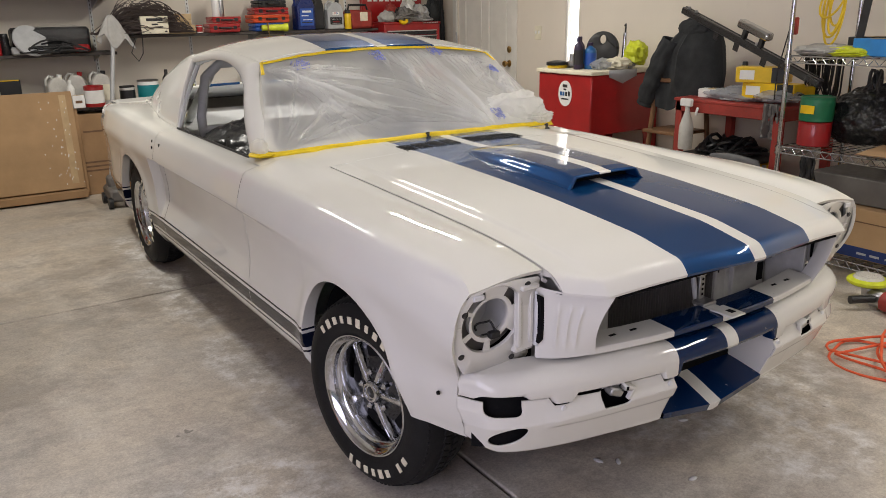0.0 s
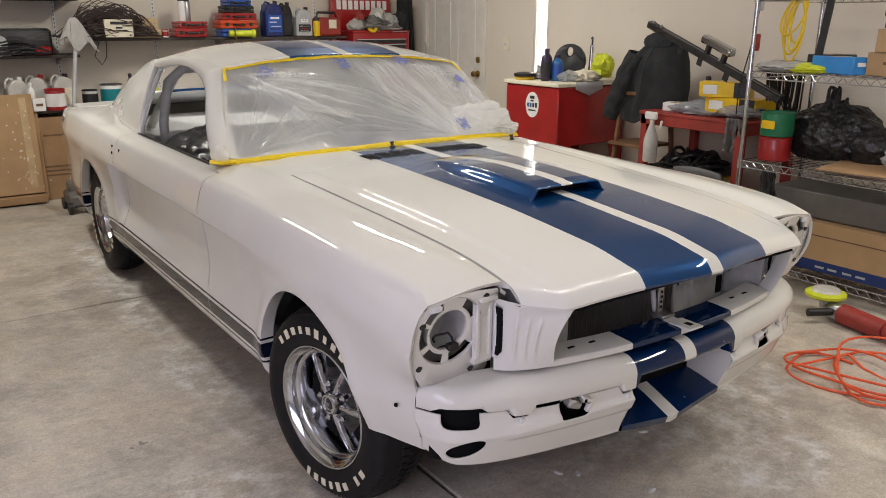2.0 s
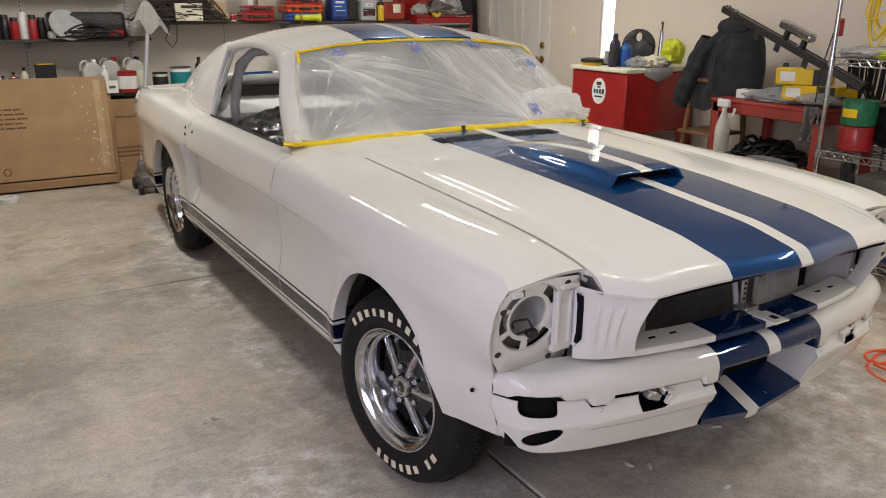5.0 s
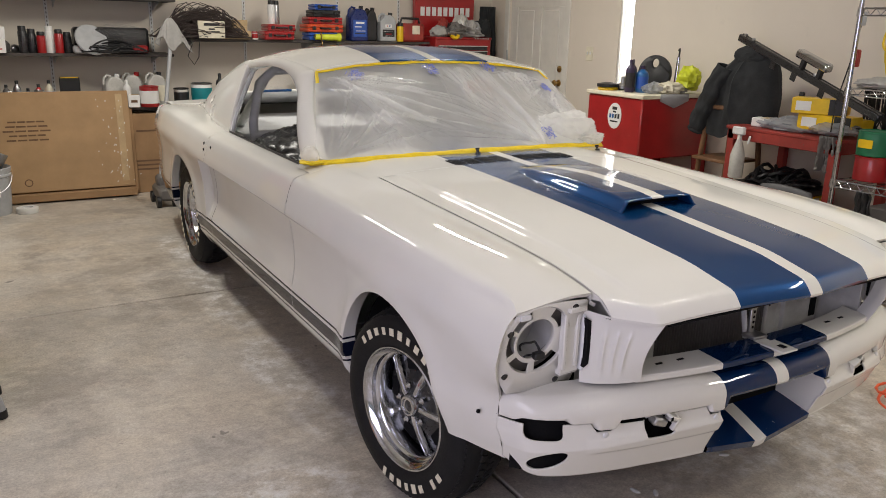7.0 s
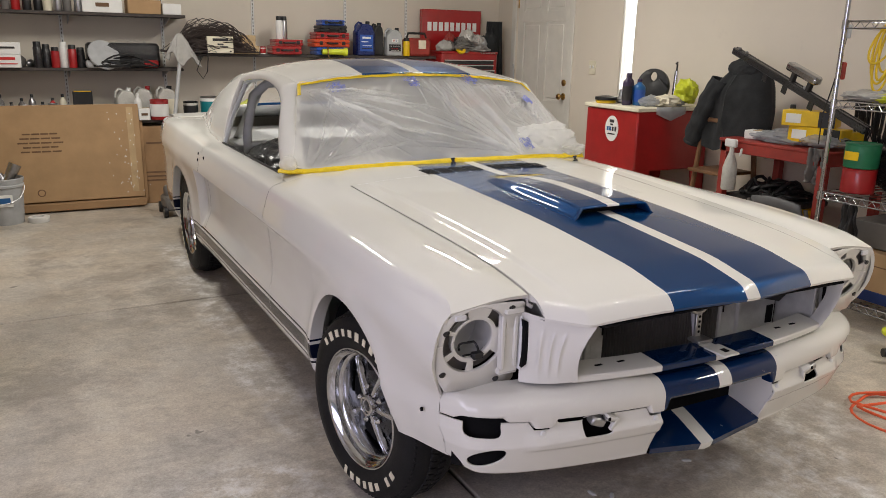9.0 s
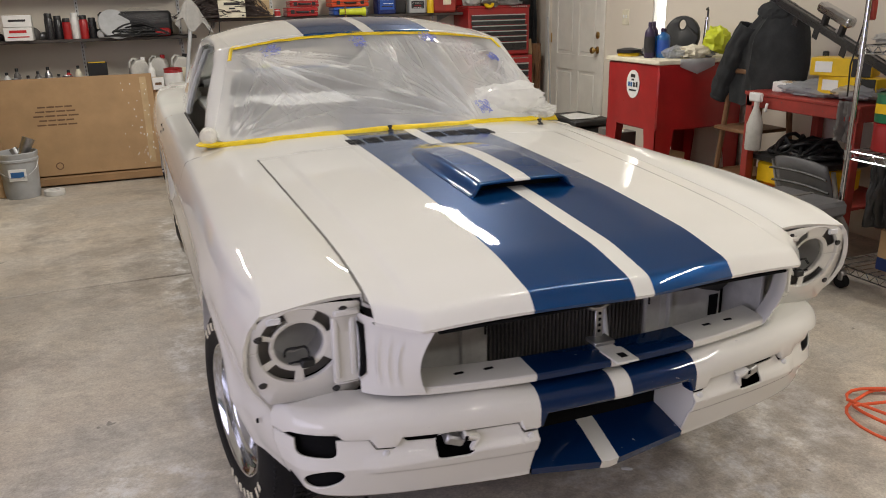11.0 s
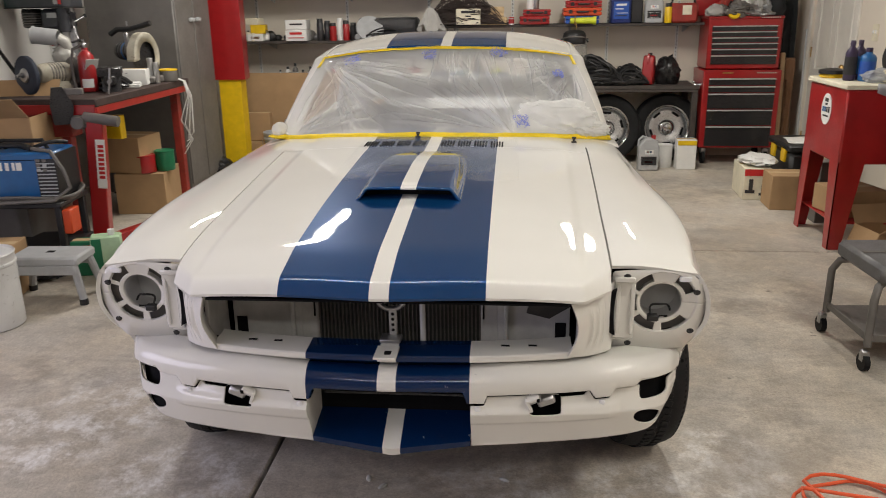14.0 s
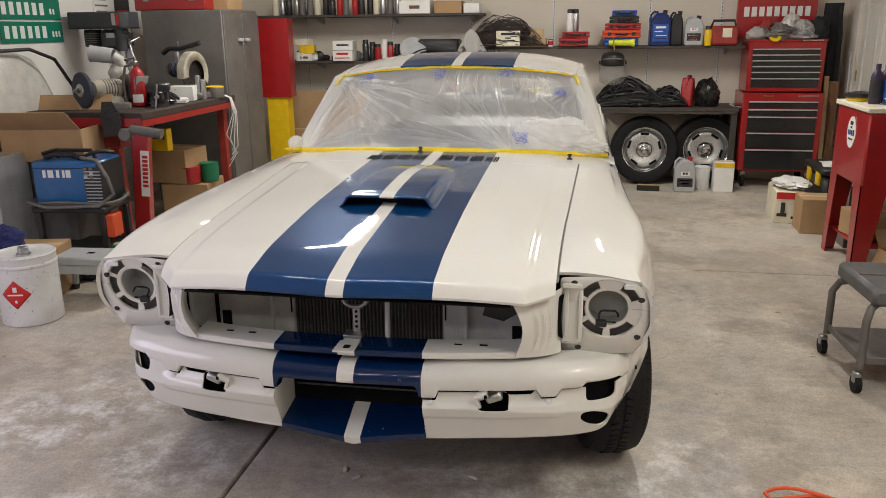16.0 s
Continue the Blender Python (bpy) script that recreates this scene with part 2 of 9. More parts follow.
def concrete():
    m, N, L, P = material("concrete_floor")
    v = coords(N, L)
    big, mid, fine = noise_tex(N, L, v, 0.7, 8, 0.65), noise_tex(N, L, v, 4.5, 9, 0.75), noise_tex(N, L, v, 60, 4)
    c = ramp(N, L, big, [(0.3, (0.34, 0.312, 0.274)), (0.5, (0.485, 0.447, 0.395)), (0.72, (0.60, 0.555, 0.492))])
    c = mixed(N, L, 0.48, c, ramp(N, L, mid, [(0.3, (0.28, 0.28, 0.28)), (0.5, (0.5, 0.5, 0.5)), (0.7, (0.72, 0.71, 0.69))]), "OVERLAY")
    c = mixed(N, L, 0.35, c, ramp(N, L, noise_tex(N, L, v, 22, 6, 0.8), [(0.35, (0.3, 0.3, 0.3)), (0.65, (0.7, 0.7, 0.7))]), "OVERLAY")
    c = mixed(N, L, 0.3, c, ramp(N, L, noise_tex(N, L, v, 110, 3, 0.7), [(0.35, (0.25, 0.25, 0.25)), (0.65, (0.75, 0.75, 0.75))]), "OVERLAY")
    tc, sep = N.new("ShaderNodeTexCoord"), N.new("ShaderNodeSeparateXYZ")
    L.new(tc.outputs["Object"], sep.inputs[0])

    def blot(x, y, rx, ry):
        dx = calc(N, L, "DIVIDE", calc(N, L, "SUBTRACT", sep.outputs["X"], x), rx)
        dy = calc(N, L, "DIVIDE", calc(N, L, "SUBTRACT", sep.outputs["Y"], y), ry)
        d = calc(N, L, "ADD", calc(N, L, "MULTIPLY", dx, dx), calc(N, L, "MULTIPLY", dy, dy))
        return calc(N, L, "SUBTRACT", 1.0, calc(N, L, "MINIMUM", d, 1.0))

    dust = None
    for spot in DUST:
        b = blot(*spot)
        dust = b if dust is None else calc(N, L, "MAXIMUM", dust, b)
    ragged = noise_tex(N, L, v, 9, 8, 0.75)
    soft = ramp(N, L, dust, [(0.0, (0, 0, 0)), (0.55, (1, 1, 1))])
    fac = calc(N, L, "MULTIPLY", soft, ramp(N, L, ragged, [(0.46, (0, 0, 0)), (0.60, (1, 1, 1))]))
    fac = calc(N, L, "MULTIPLY", fac, ramp(N, L, noise_tex(N, L, coords(N, L, (1.0, 0.5, 1.0)), 38, 6, 0.8), [(0.36, (0.25,) * 3), (0.56, (1, 1, 1))]))
    tone = ramp(N, L, noise_tex(N, L, v, 2.1, 5, 0.6), [(0.4, (0, 0, 0)), (0.6, (1, 1, 1))])
    c = mixed(N, L, calc(N, L, "MULTIPLY", tone, 0.5), c, mixed(N, L, 1.0, c, (1.08, 1.0, 0.88), "MULTIPLY"))
    c = mixed(N, L, calc(N, L, "MULTIPLY", fac, 0.85), c, (0.80, 0.79, 0.78))
    stain = ramp(N, L, noise_tex(N, L, v, 1.3, 9, 0.78), [(0.50, (0, 0, 0)), (0.60, (1, 1, 1))])
    c = mixed(N, L, calc(N, L, "MULTIPLY", stain, 0.45), c, (0.17, 0.145, 0.125))
    chip = ramp(N, L, noise_tex(N, L, v, 7.0, 3, 0.5), [(0.735, (0, 0, 0)), (0.75, (1, 1, 1))])
    c = mixed(N, L, calc(N, L, "MULTIPLY", chip, 0.6), c, (0.09, 0.08, 0.07))
    oil = ramp(N, L, noise_tex(N, L, v, 2.3, 5, 0.6), [(0.66, (0, 0, 0)), (0.78, (1, 1, 1))])
    c = mixed(N, L, calc(N, L, "MULTIPLY", oil, 0.45), c, (0.07, 0.065, 0.06))
    pits = ramp(N, L, noise_tex(N, L, v, 26, 2), [(0.70, (0, 0, 0)), (0.76, (1, 1, 1))])
    c = mixed(N, L, calc(N, L, "MULTIPLY", pits, 0.35), c, (0.08, 0.075, 0.07))
    L.new(c, P.inputs["Base Color"])
    L.new(ramp(N, L, mid, [(0.3, (0.32,) * 3), (0.7, (0.6,) * 3)]), P.inputs["Roughness"])
    bump(N, L, P, fine, 0.12, 0.003)
    return m


# overspray and sanding dust on the slab: x, y and the two radii
DUST = [(-0.80, 2.45, 0.16, 0.34), (-0.81, 1.85, 0.15, 0.36), (-0.83, 1.12, 0.16, 0.40), (-0.79, 0.62, 0.15, 0.30), (-0.80, 3.1, 0.16, 0.4),
        (0.73, -0.38, 0.24, 0.24), (0.52, -0.66, 0.30, 0.22), (0.35, -0.33, 0.45, 0.13), (-0.72, -0.36, 0.32, 0.24), (-1.42, -0.18, 0.42, 0.26),
        (-1.15, 0.1, 0.35, 0.3), (-0.85, -0.75, 0.4, 0.2), (1.02, -0.2, 0.2, 0.3)]


def wall_paint(name, col):
    m, N, L, P = material(name)
    v = coords(N, L)
    n1, n2, n3 = noise_tex(N, L, v, 1.2, 6), noise_tex(N, L, v, 90, 3), noise_tex(N, L, v, 5, 8, 0.7)
    c = ramp(N, L, n1, [(0.3, tuple(a * 0.93 for a in col)), (0.7, col)])
    c = mixed(N, L, calc(N, L, "MULTIPLY", ramp(N, L, n3, [(0.62, (0, 0, 0)), (0.8, (1, 1, 1))]), 0.25), c, tuple(a * 0.6 for a in col))
    L.new(c, P.inputs["Base Color"])
    P.inputs["Roughness"].default_value = 0.75
    bump(N, L, P, n2, 0.12, 0.003)
    return m


def film_mat(name, clear, tint=(0.85, 0.86, 0.87), rough=0.25, vary=0.06):
    """Thin masking film: part see-through, part milky."""
    m, N, L, P = material(name)
    n1 = noise_tex(N, L, coords(N, L, (1.0, 0.6, 0.6)), 5, 3, 0.5)
    P.inputs["Base Color"].default_value = (*tint, 1)
    P.inputs["Roughness"].default_value = rough
    tr, mx, tl, mx2 = N.new("ShaderNodeBsdfTransparent"), N.new("ShaderNodeMixShader"), N.new("ShaderNodeBsdfTranslucent"), N.new("ShaderNodeMixShader")
    tl.inputs[0].default_value = (*tint, 1)
    mx2.inputs[0].default_value = 0.45
    L.new(P.outputs[0], mx2.inputs[1])
    L.new(tl.outputs[0], mx2.inputs[2])
    fac = ramp(N, L, n1, [(0.36, (max(0.03, 1 - clear - vary),) * 3), (0.64, (min(1, 1 - clear + vary),) * 3)])
    L.new(fac, mx.inputs[0])
    L.new(tr.outputs[0], mx.inputs[1])
    L.new(mx2.outputs[0], mx.inputs[2])
    L.new(mx.outputs[0], N["Material Output"].inputs[0])
    return m


def glow(name, col, strength):
    m, N, L, P = material(name)
    P.inputs["Base Color"].default_value = (*col, 1)
    P.inputs["Emission Color"].default_value = (*col, 1)
    P.inputs["Emission Strength"].default_value = strength
    return m


M_PAINT = paint("white_car_paint")
M_HOOD = paint("striped_paint_hood", 0.024, 0.253, metal=0.4)
M_ROOF = paint("striped_paint_roof", 0.025, 0.277)
# hood blue scaled to navy; shade under the hood edge is put in too
M_NOSE = paint("striped_paint_nose_darkened", 0.024, 0.211, tone=tuple(c * k for c, k in zip(BLUE, (0.6, 0.42, 0.5))), metal=0.1, specks=True)
M_SIDE = paint("striped_paint_side", bands=((0.318, 0.326), (0.338, 0.392), (0.404, 0.412)), tone=(0.008, 0.012, 0.03), metal=0.0, from_y=0.2)
M_PRIMER = plain("grey_primer", (0.56, 0.56, 0.55), 0.6, 0, 0.12)
M_WHITE_IN = plain("white_inner_paint", (0.74, 0.75, 0.76), 0.35, 0, 0.08, coat=0.4)
# near-black; also stands in for shade in holes, slots and behind panels
M_DARK = plain("dark_underbody_and_shade", (0.006, 0.006, 0.007), 0.9)
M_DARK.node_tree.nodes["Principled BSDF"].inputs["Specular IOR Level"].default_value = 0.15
M_BAY = plain("dull_grey_bay", (0.56, 0.56, 0.54), 0.45, 0, 0.2)
M_RUBBER = plain("tyre_rubber", (0.010, 0.010, 0.011), 0.62, 0, 0.3, 22, 0.25, wear=(0.022, 0.022, 0.021))
M_RUBBER.node_tree.nodes["Principled BSDF"].inputs["Specular IOR Level"].default_value = 0.25
M_CHROME = plain("chrome", (0.60, 0.61, 0.63), 0.08, 1.0, 0.06, 30, 0.03)
M_STEEL = plain("bare_steel", (0.45, 0.45, 0.46), 0.35, 1.0, 0.2, 30, 0.1)
M_DISC = plain("silver_wheel_paint", (0.55, 0.55, 0.54), 0.3, 0.7, 0.12, 20, 0.05, 0.3)
M_PULL = plain("bright_drawer_pull", (0.62, 0.62, 0.61), 0.35, 0.3, 0.1, 30, 0.05)
M_ALU = plain("dull_aluminium", (0.5, 0.5, 0.5), 0.45, 1.0, 0.15)
M_BLACK = plain("black_plastic", (0.015, 0.015, 0.016), 0.45, 0, 0.2)
M_BLACKMET = plain("black_enamel", (0.02, 0.02, 0.022), 0.3, 0, 0.2, coat=0.3)
M_FIN = plain("radiator_core", (0.06, 0.065, 0.06), 0.5, 0.6, 0.3, 40)
M_YTAPE = plain("yellow_masking_tape", (0.85, 0.62, 0.01), 0.6, 0, 0.12, 20, 0.25)
M_FILM = film_mat("masking_film", 0.44, (0.88, 0.88, 0.86), 0.09)
M_FILM2 = film_mat("bunched_film", 0.3, (0.92, 0.92, 0.90), 0.18, 0.12)
M_CLEAR = film_mat("clear_film", 0.93, (0.9, 0.9, 0.9), 0.08)
M_WALL = wall_paint("cream_wall_paint", (0.74, 0.675, 0.58))
M_WALLW = wall_paint("white_wall_paint", (0.84, 0.82, 0.79))
# ceiling and unseen front wall are toned down to cut bounced light
M_CEIL = wall_paint("white_ceiling_paint", (0.66, 0.65, 0.62))
M_FRONT = wall_paint("tan_unseen_wall", (0.40, 0.36, 0.31))
M_DOOR = plain("white_door_paint", (0.74, 0.72, 0.66), 0.45, 0, 0.08, 5)
M_FLOOR = concrete()
M_CARD = plain("corrugated_cardboard", (0.42, 0.27, 0.14), 0.85, 0, 0.12, 5, 0.2)
M_CARDD = plain("dark_cardboard", (0.33, 0.20, 0.10), 0.85, 0, 0.15, 5, 0.2)
M_RED = plain("red_enamel", (0.36, 0.012, 0.014), 0.35, 0, 0.15, 8, 0.08, 0.5)
M_REDWORN = plain("worn_red_paint", (0.32, 0.035, 0.025), 0.55, 0, 0.3, 8, 0.2, 0.0, (0.12, 0.08, 0.06))
M_GREY = plain("grey_locker_paint", (0.15, 0.14, 0.13), 0.5, 0, 0.2, 5, 0.1)
M_LGREY = plain("light_grey_plastic", (0.42, 0.43, 0.44), 0.5, 0, 0.12)
M_SHELF = plain("dark_shelf_board", (0.06, 0.05, 0.045), 0.7, 0, 0.3)
M_BLUEP = plain("blue_plastic", (0.02, 0.09, 0.42), 0.35, 0, 0.15, coat=0.3)
M_MILL = plain("blue_enamel", (0.01, 0.11, 0.32), 0.35, 0, 0.15, coat=0.4)
M_WHITEP = plain("white_plastic", (0.75, 0.75, 0.73), 0.45, 0, 0.08)
M_CLOUDY = plain("cloudy_plastic", (0.55, 0.54, 0.5), 0.3, 0, 0.15)
M_YELLOW = plain("yellow_plastic", (0.8, 0.52, 0.01), 0.4, 0, 0.12)
M_LIME = plain("lime_plastic", (0.62, 0.68, 0.03), 0.5, 0, 0.2)
M_GREEN = plain("green_plastic", (0.012, 0.16, 0.07), 0.4, 0, 0.15)
M_PALEGREEN = plain("pale_green_metal", (0.42, 0.6, 0.38), 0.5, 0, 0.15)
M_TEAL = plain("teal_label", (0.01, 0.22, 0.25), 0.4)
M_WOOD = plain("brown_wood", (0.2, 0.1, 0.045), 0.55, 0, 0.3, 9, 0.15)
M_PALEWOOD = plain("pale_wood", (0.5, 0.36, 0.2), 0.65, 0, 0.2, 9, 0.15)
M_CLOTHD = plain("dark_cloth", (0.020, 0.022, 0.024), 0.95, 0, 0.3, 12, 0.4)
M_CLOTHG = plain("grey_cloth", (0.42, 0.41, 0.39), 0.95, 0, 0.15, 12, 0.4)
M_BAG = plain("black_bin_bag", (0.012, 0.012, 0.013), 0.28, 0, 0.3, 40, 0.3)
M_BAGCLEAR = film_mat("polythene_bag", 0.35, (0.6, 0.62, 0.66), 0.15)
M_ORANGE = plain("orange_hose", (0.75, 0.11, 0.035), 0.5, 0, 0.12)
M_ORANGEP = plain("orange_plastic", (0.62, 0.07, 0.015), 0.45)
M_PURPLE = plain("purple_plastic", (0.035, 0.02, 0.06), 0.35)
M_CREAM = plain("cream_label", (0.75, 0.70, 0.55), 0.6)
M_LABELW = plain("white_label", (0.8, 0.8, 0.78), 0.6, 0, 0.05)
M_LABELR = plain("red_label", (0.55, 0.02, 0.02), 0.5, 0, 0.08)
M_INK = plain("dark_ink", (0.03, 0.028, 0.03), 0.7)
M_INKB = plain("brown_ink", (0.16, 0.09, 0.05), 0.85)
M_SIGN = plain("green_sign_face", (0.005, 0.19, 0.12), 0.4, 0, 0.06)
M_VINYL = plain("grey_vinyl", (0.13, 0.13, 0.135), 0.45, 0, 0.2, 14, 0.2)
M_ROPE = plain("yellow_rope", (0.72, 0.5, 0.02), 0.7)
M_DAY = glow("daylight", (0.95, 0.97, 1.0), 6.0)
M_GLASS, _N, _L, _P = material("window_glass")
_P.inputs["Transmission Weight"].default_value, _P.inputs["Roughness"].default_value = 1.0, 0.02
_P.inputs["IOR"].default_value = 1.45
M_LENS = plain("clear_shield", (0.5, 0.5, 0.48), 0.15, 0, 0.05)
M_BRASS = plain("aged_brass", (0.5, 0.33, 0.12), 0.3, 1.0, 0.2)

# ---- the garage ----
XL, XR, YB, YF = -3.3, 2.95, 5.35, -5.6

g = G()
gap = 0.0055
for x0, x1 in ((XL - 0.1, -0.475 - gap), (-0.475 + gap, XR + 0.1)):
    for y0, y1 in ((YF - 0.1, -3.5 - gap), (-3.5 + gap, 2.17 - gap), (2.17 + gap, YB + 0.1)):
        g.box(((x0 + x1) / 2, (y0 + y1) / 2, -0.05), (x1 - x0, y1 - y0, 0.1), None, 0.006)
floor = solo("floor", g, M_FLOOR, 0, 0, 0, 0, "dusty grey concrete garage floor with saw-cut joints", "floor", kind="structure")
g = G().box(((XL + XR) / 2, (YB + YF) / 2, -0.13), (XR - XL + 0.4, YB - YF + 0.4, 0.05))
solo("floor_base", g, M_DARK, 0, 0, 0, 0, "dark ground under the slab joints", "floor", kind="structure")

g = G().box(((XL + XR) / 2, YB + 0.06, CEIL / 2), (XR - XL + 0.24, 0.12, CEIL), None, 0.001)
solo("wall_back", g, M_WALL, 0, 0, 0, 0, "cream painted garage back wall", "wall", kind="structure")
# unseen opening left in this wall for the added side lamp
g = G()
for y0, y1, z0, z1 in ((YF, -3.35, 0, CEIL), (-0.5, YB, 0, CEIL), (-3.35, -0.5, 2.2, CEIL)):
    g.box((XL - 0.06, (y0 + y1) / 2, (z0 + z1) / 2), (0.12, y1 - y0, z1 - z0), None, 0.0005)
solo("wall_left", g, M_WALLW, 0, 0, 0, 0, "cream garage side wall with an assumed, unseen door opening", "wall", kind="structure")
g = G().box(((XL + XR) / 2, YF - 0.06, CEIL / 2), (XR - XL + 0.24, 0.12, CEIL), None, 0.001)
solo("wall_front", g, M_FRONT, 0, 0, 0, 0, "unseen garage front wall, tan to cut bounced light", "wall", kind="structure")
g = G().box((XL - 1.6, -1.9, -0.06), (3.0, 6, 0.1))
solo("ground", g, M_FLOOR, 0, 0, 0, 0, "unseen concrete apron outside the assumed opening", "ground", kind="structure")
g = G().box(((XL + XR) / 2, (YB + YF) / 2, CEIL + 0.06), (XR - XL + 0.24, YB - YF + 0.24, 0.12), None, 0.001)
solo("ceiling", g, M_CEIL, 0, 0, 0, 0, "white painted garage ceiling", "ceiling", kind="structure")

DY0, DY1, DZ = 4.07, 4.99, 2.06
WY0, WY1, WZ0, WZ1 = 3.17, 3.34, 0.9, 2.2
g = G()
for y0, y1, z0, z1 in ((YF, WY0, 0, CEIL), (WY0, WY1, 0, WZ0), (WY0, WY1, WZ1, CEIL), (WY1, DY0, 0, CEIL), (DY0, DY1, DZ, CEIL), (DY1, YB, 0, CEIL)):
    g.box((XR + 0.06, (y0 + y1) / 2, (z0 + z1) / 2), (0.12, y1 - y0, z1 - z0), None, 0.0005)
solo("wall_right", g, M_WALL, 0, 0, 0, 0, "cream painted garage side wall with a door", "wall", kind="structure")


def panel_door():
    d = thing("door_1", XR + 0.035, DY0, 0, 0, "closed white six-panel entry door with brass knob", "door", kind="structure")
    w, h = DY1 - DY0, DZ
    xs, zs = [0, 0.11, w / 2 - 0.05, w / 2 + 0.05, w - 0.11, w], [0, 0.22, 0.72, 0.86, 1.62, 1.72, 1.92, h]
    g = G()
    for i in range(len(xs) - 1):
        for k in range(len(zs) - 1):
            inset = i in (1, 3) and k in (1, 3, 5)
            g.box((0.012 if inset else 0, (xs[i] + xs[i + 1]) / 2, (zs[k] + zs[k + 1]) / 2), (0.03, xs[i + 1] - xs[i], zs[k + 1] - zs[k]), None, 0.0004)
    part("door_leaf", g, M_DOOR, d)
    for i in (1, 3):
        for k in (1, 3, 5):
            p = G().box((0.0, (xs[i] + xs[i + 1]) / 2, (zs[k] + zs[k + 1]) / 2), (0.02, xs[i + 1] - xs[i] - 0.06, zs[k + 1] - zs[k] - 0.06), None, 0.009)
            part("panel", p, M_DOOR, d)
    k = G().lathe([(0.032, 0), (0.032, 0.006), (0.012, 0.012), (0.012, 0.035), (0.026, 0.045), (0.03, 0.058), (0.022, 0.07), (0.0, 0.074)], 20)
    part("door_knob", k, M_BRASS, d, "brass door knob", m=pose(-0.016, 0.075, 0.92, 0, -90, 0))
    k = G().lathe([(0.03, 0), (0.03, 0.008), (0.02, 0.014), (0.0, 0.016)], 20)
    part("deadbolt", k, M_BRASS, d, "brass deadbolt", m=pose(-0.016, 0.075, 1.05, 0, -90, 0))
    for z in (0.25, 1.0, 1.8):
        part("hinge", G().box((-0.018, w - 0.006, z), (0.012, 0.014, 0.09), None, 0.003), M_BRASS, d)
    return d


panel_door()
g = G()
for y0, y1, z0, z1 in ((DY0 - 0.07, DY0, 0, DZ + 0.07), (DY1, DY1 + 0.07, 0, DZ + 0.07), (DY0, DY1, DZ, DZ + 0.07)):
    g.box((XR - 0.008, (y0 + y1) / 2, (z0 + z1) / 2), (0.016, y1 - y0, z1 - z0), None, 0.004)
solo("trim", g, M_DOOR, 0, 0, 0, 0, "white painted door casing", "trim", kind="structure")

w = thing("window_1", XR, (WY0 + WY1) / 2, WZ0, 0, "tall narrow bright window slot in the wall", "window", kind="structure")
g = G()
for y0, y1, z0, z1 in ((-0.085, -0.07, 0, 1.3), (0.07, 0.085, 0, 1.3), (-0.07, 0.07, 0, 0.02), (-0.07, 0.07, 1.28, 1.3)):
    g.box((0.03, (y0 + y1) / 2, (z0 + z1) / 2), (0.05, y1 - y0, z1 - z0), None, 0.003)
part("window_frame", g, M_DOOR, w)
part("pane", G().box((0.05, 0, 0.65), (0.006, 0.14, 1.26), None, 0.001), M_GLASS, w).visible_shadow = False
g = G().box((XR + 0.3, (WY0 + WY1) / 2, 1.6), (0.02, 1.2, 2.4))
solo("backdrop", g, M_DAY, 0, 0, 0, 0, "bright overcast daylight outside the window", "backdrop", kind="structure")

o = thing("wall_outlet", XR, 3.7, 1.21, 0, "cream double light switch plate on the wall", "switch plate")
part("plate", G().box((-0.004, 0, 0), (0.008, 0.09, 0.12), None, 0.003), M_CREAM, o)
for dy in (-0.02, 0.02):
    part("switch", G().box((-0.011, dy, 0.005), (0.012, 0.012, 0.026), None, 0.002), M_LABELW, o)

for lx, ly, lr, power, long in LAMPS:
    f = thing("ceiling_light", lx, ly, CEIL, lr, "white fluorescent ceiling fixture, out of view", "ceiling light", "ceiling lights")
    part("housing", G().box((0, 0, -0.03), (long + 0.06, 0.24, 0.06), None, 0.006), M_WHITEP, f)
    for dy in (-0.09, 0.09) if long > 2 else (-0.05, 0.05):
        part("tube", G().cyl((-long / 2, dy, -0.085), (long / 2, dy, -0.085), 0.013, n=12), M_WHITEP, f)

# ---- the car: fastback coupe, front axle at y = 0, nose to -y ----
car = thing("car", 0, 0, 0, 0, "white two-door fastback coupe with blue racing stripes, stripped for repainting", "car")
WB = 2.743
half_w = curve([-0.56, -0.3, 0, 0.5, 1.0, 2.0, 2.75, 3.3, 3.8], [0.828, 0.842, 0.851, 0.853, 0.856, 0.862, 0.868, 0.852, 0.80])
shoulder_z = curve([-0.56, -0.535, -0.50, -0.44, -0.3, -0.05, 0.25, 0.64, 1.0, 1.5, 2.1, 2.5, 3.0, 3.5, 3.8], [0.776, 0.786, 0.802, 0.817, 0.831, 0.844, 0.850, 0.854, 0.858, 0.858, 0.858, 0.872, 0.88, 0.868, 0.85])
gap_z = curve([-0.6, -0.5, -0.37, -0.15, 0.17, 0.4, 0.64, 0.9], [0.787, 0.809, 0.828, 0.845, 0.864, 0.877, 0.888, 0.888])
gap_x = curve([-0.6, -0.3, 0, 0.3, 0.65, 0.95], [0.565, 0.571, 0.582, 0.593, 0.604, 0.606])
fender_crown = curve([-0.56, -0.5, -0.4, -0.3, -0.1, 0.2, 0.6, 0.9], [0.006, 0.009, 0.013, 0.013, 0.010, 0.008, 0.007, 0.007])
side_in = curve([0.0, 0.12, 0.30, 0.52, 0.68, 0.775, 0.87, 0.955, 0.985, 1.0], [0.075, 0.028, 0.016, 0.018, 0.009, 0.0, 0.012, 0.030, 0.044, 0.07])
nose_back = curve([0.25, 0.40, 0.50, 0.55, 0.6, 0.7, 0.8], [0.10, 0.085, 0.08, 0.065, 0.035, 0.008, 0.0])
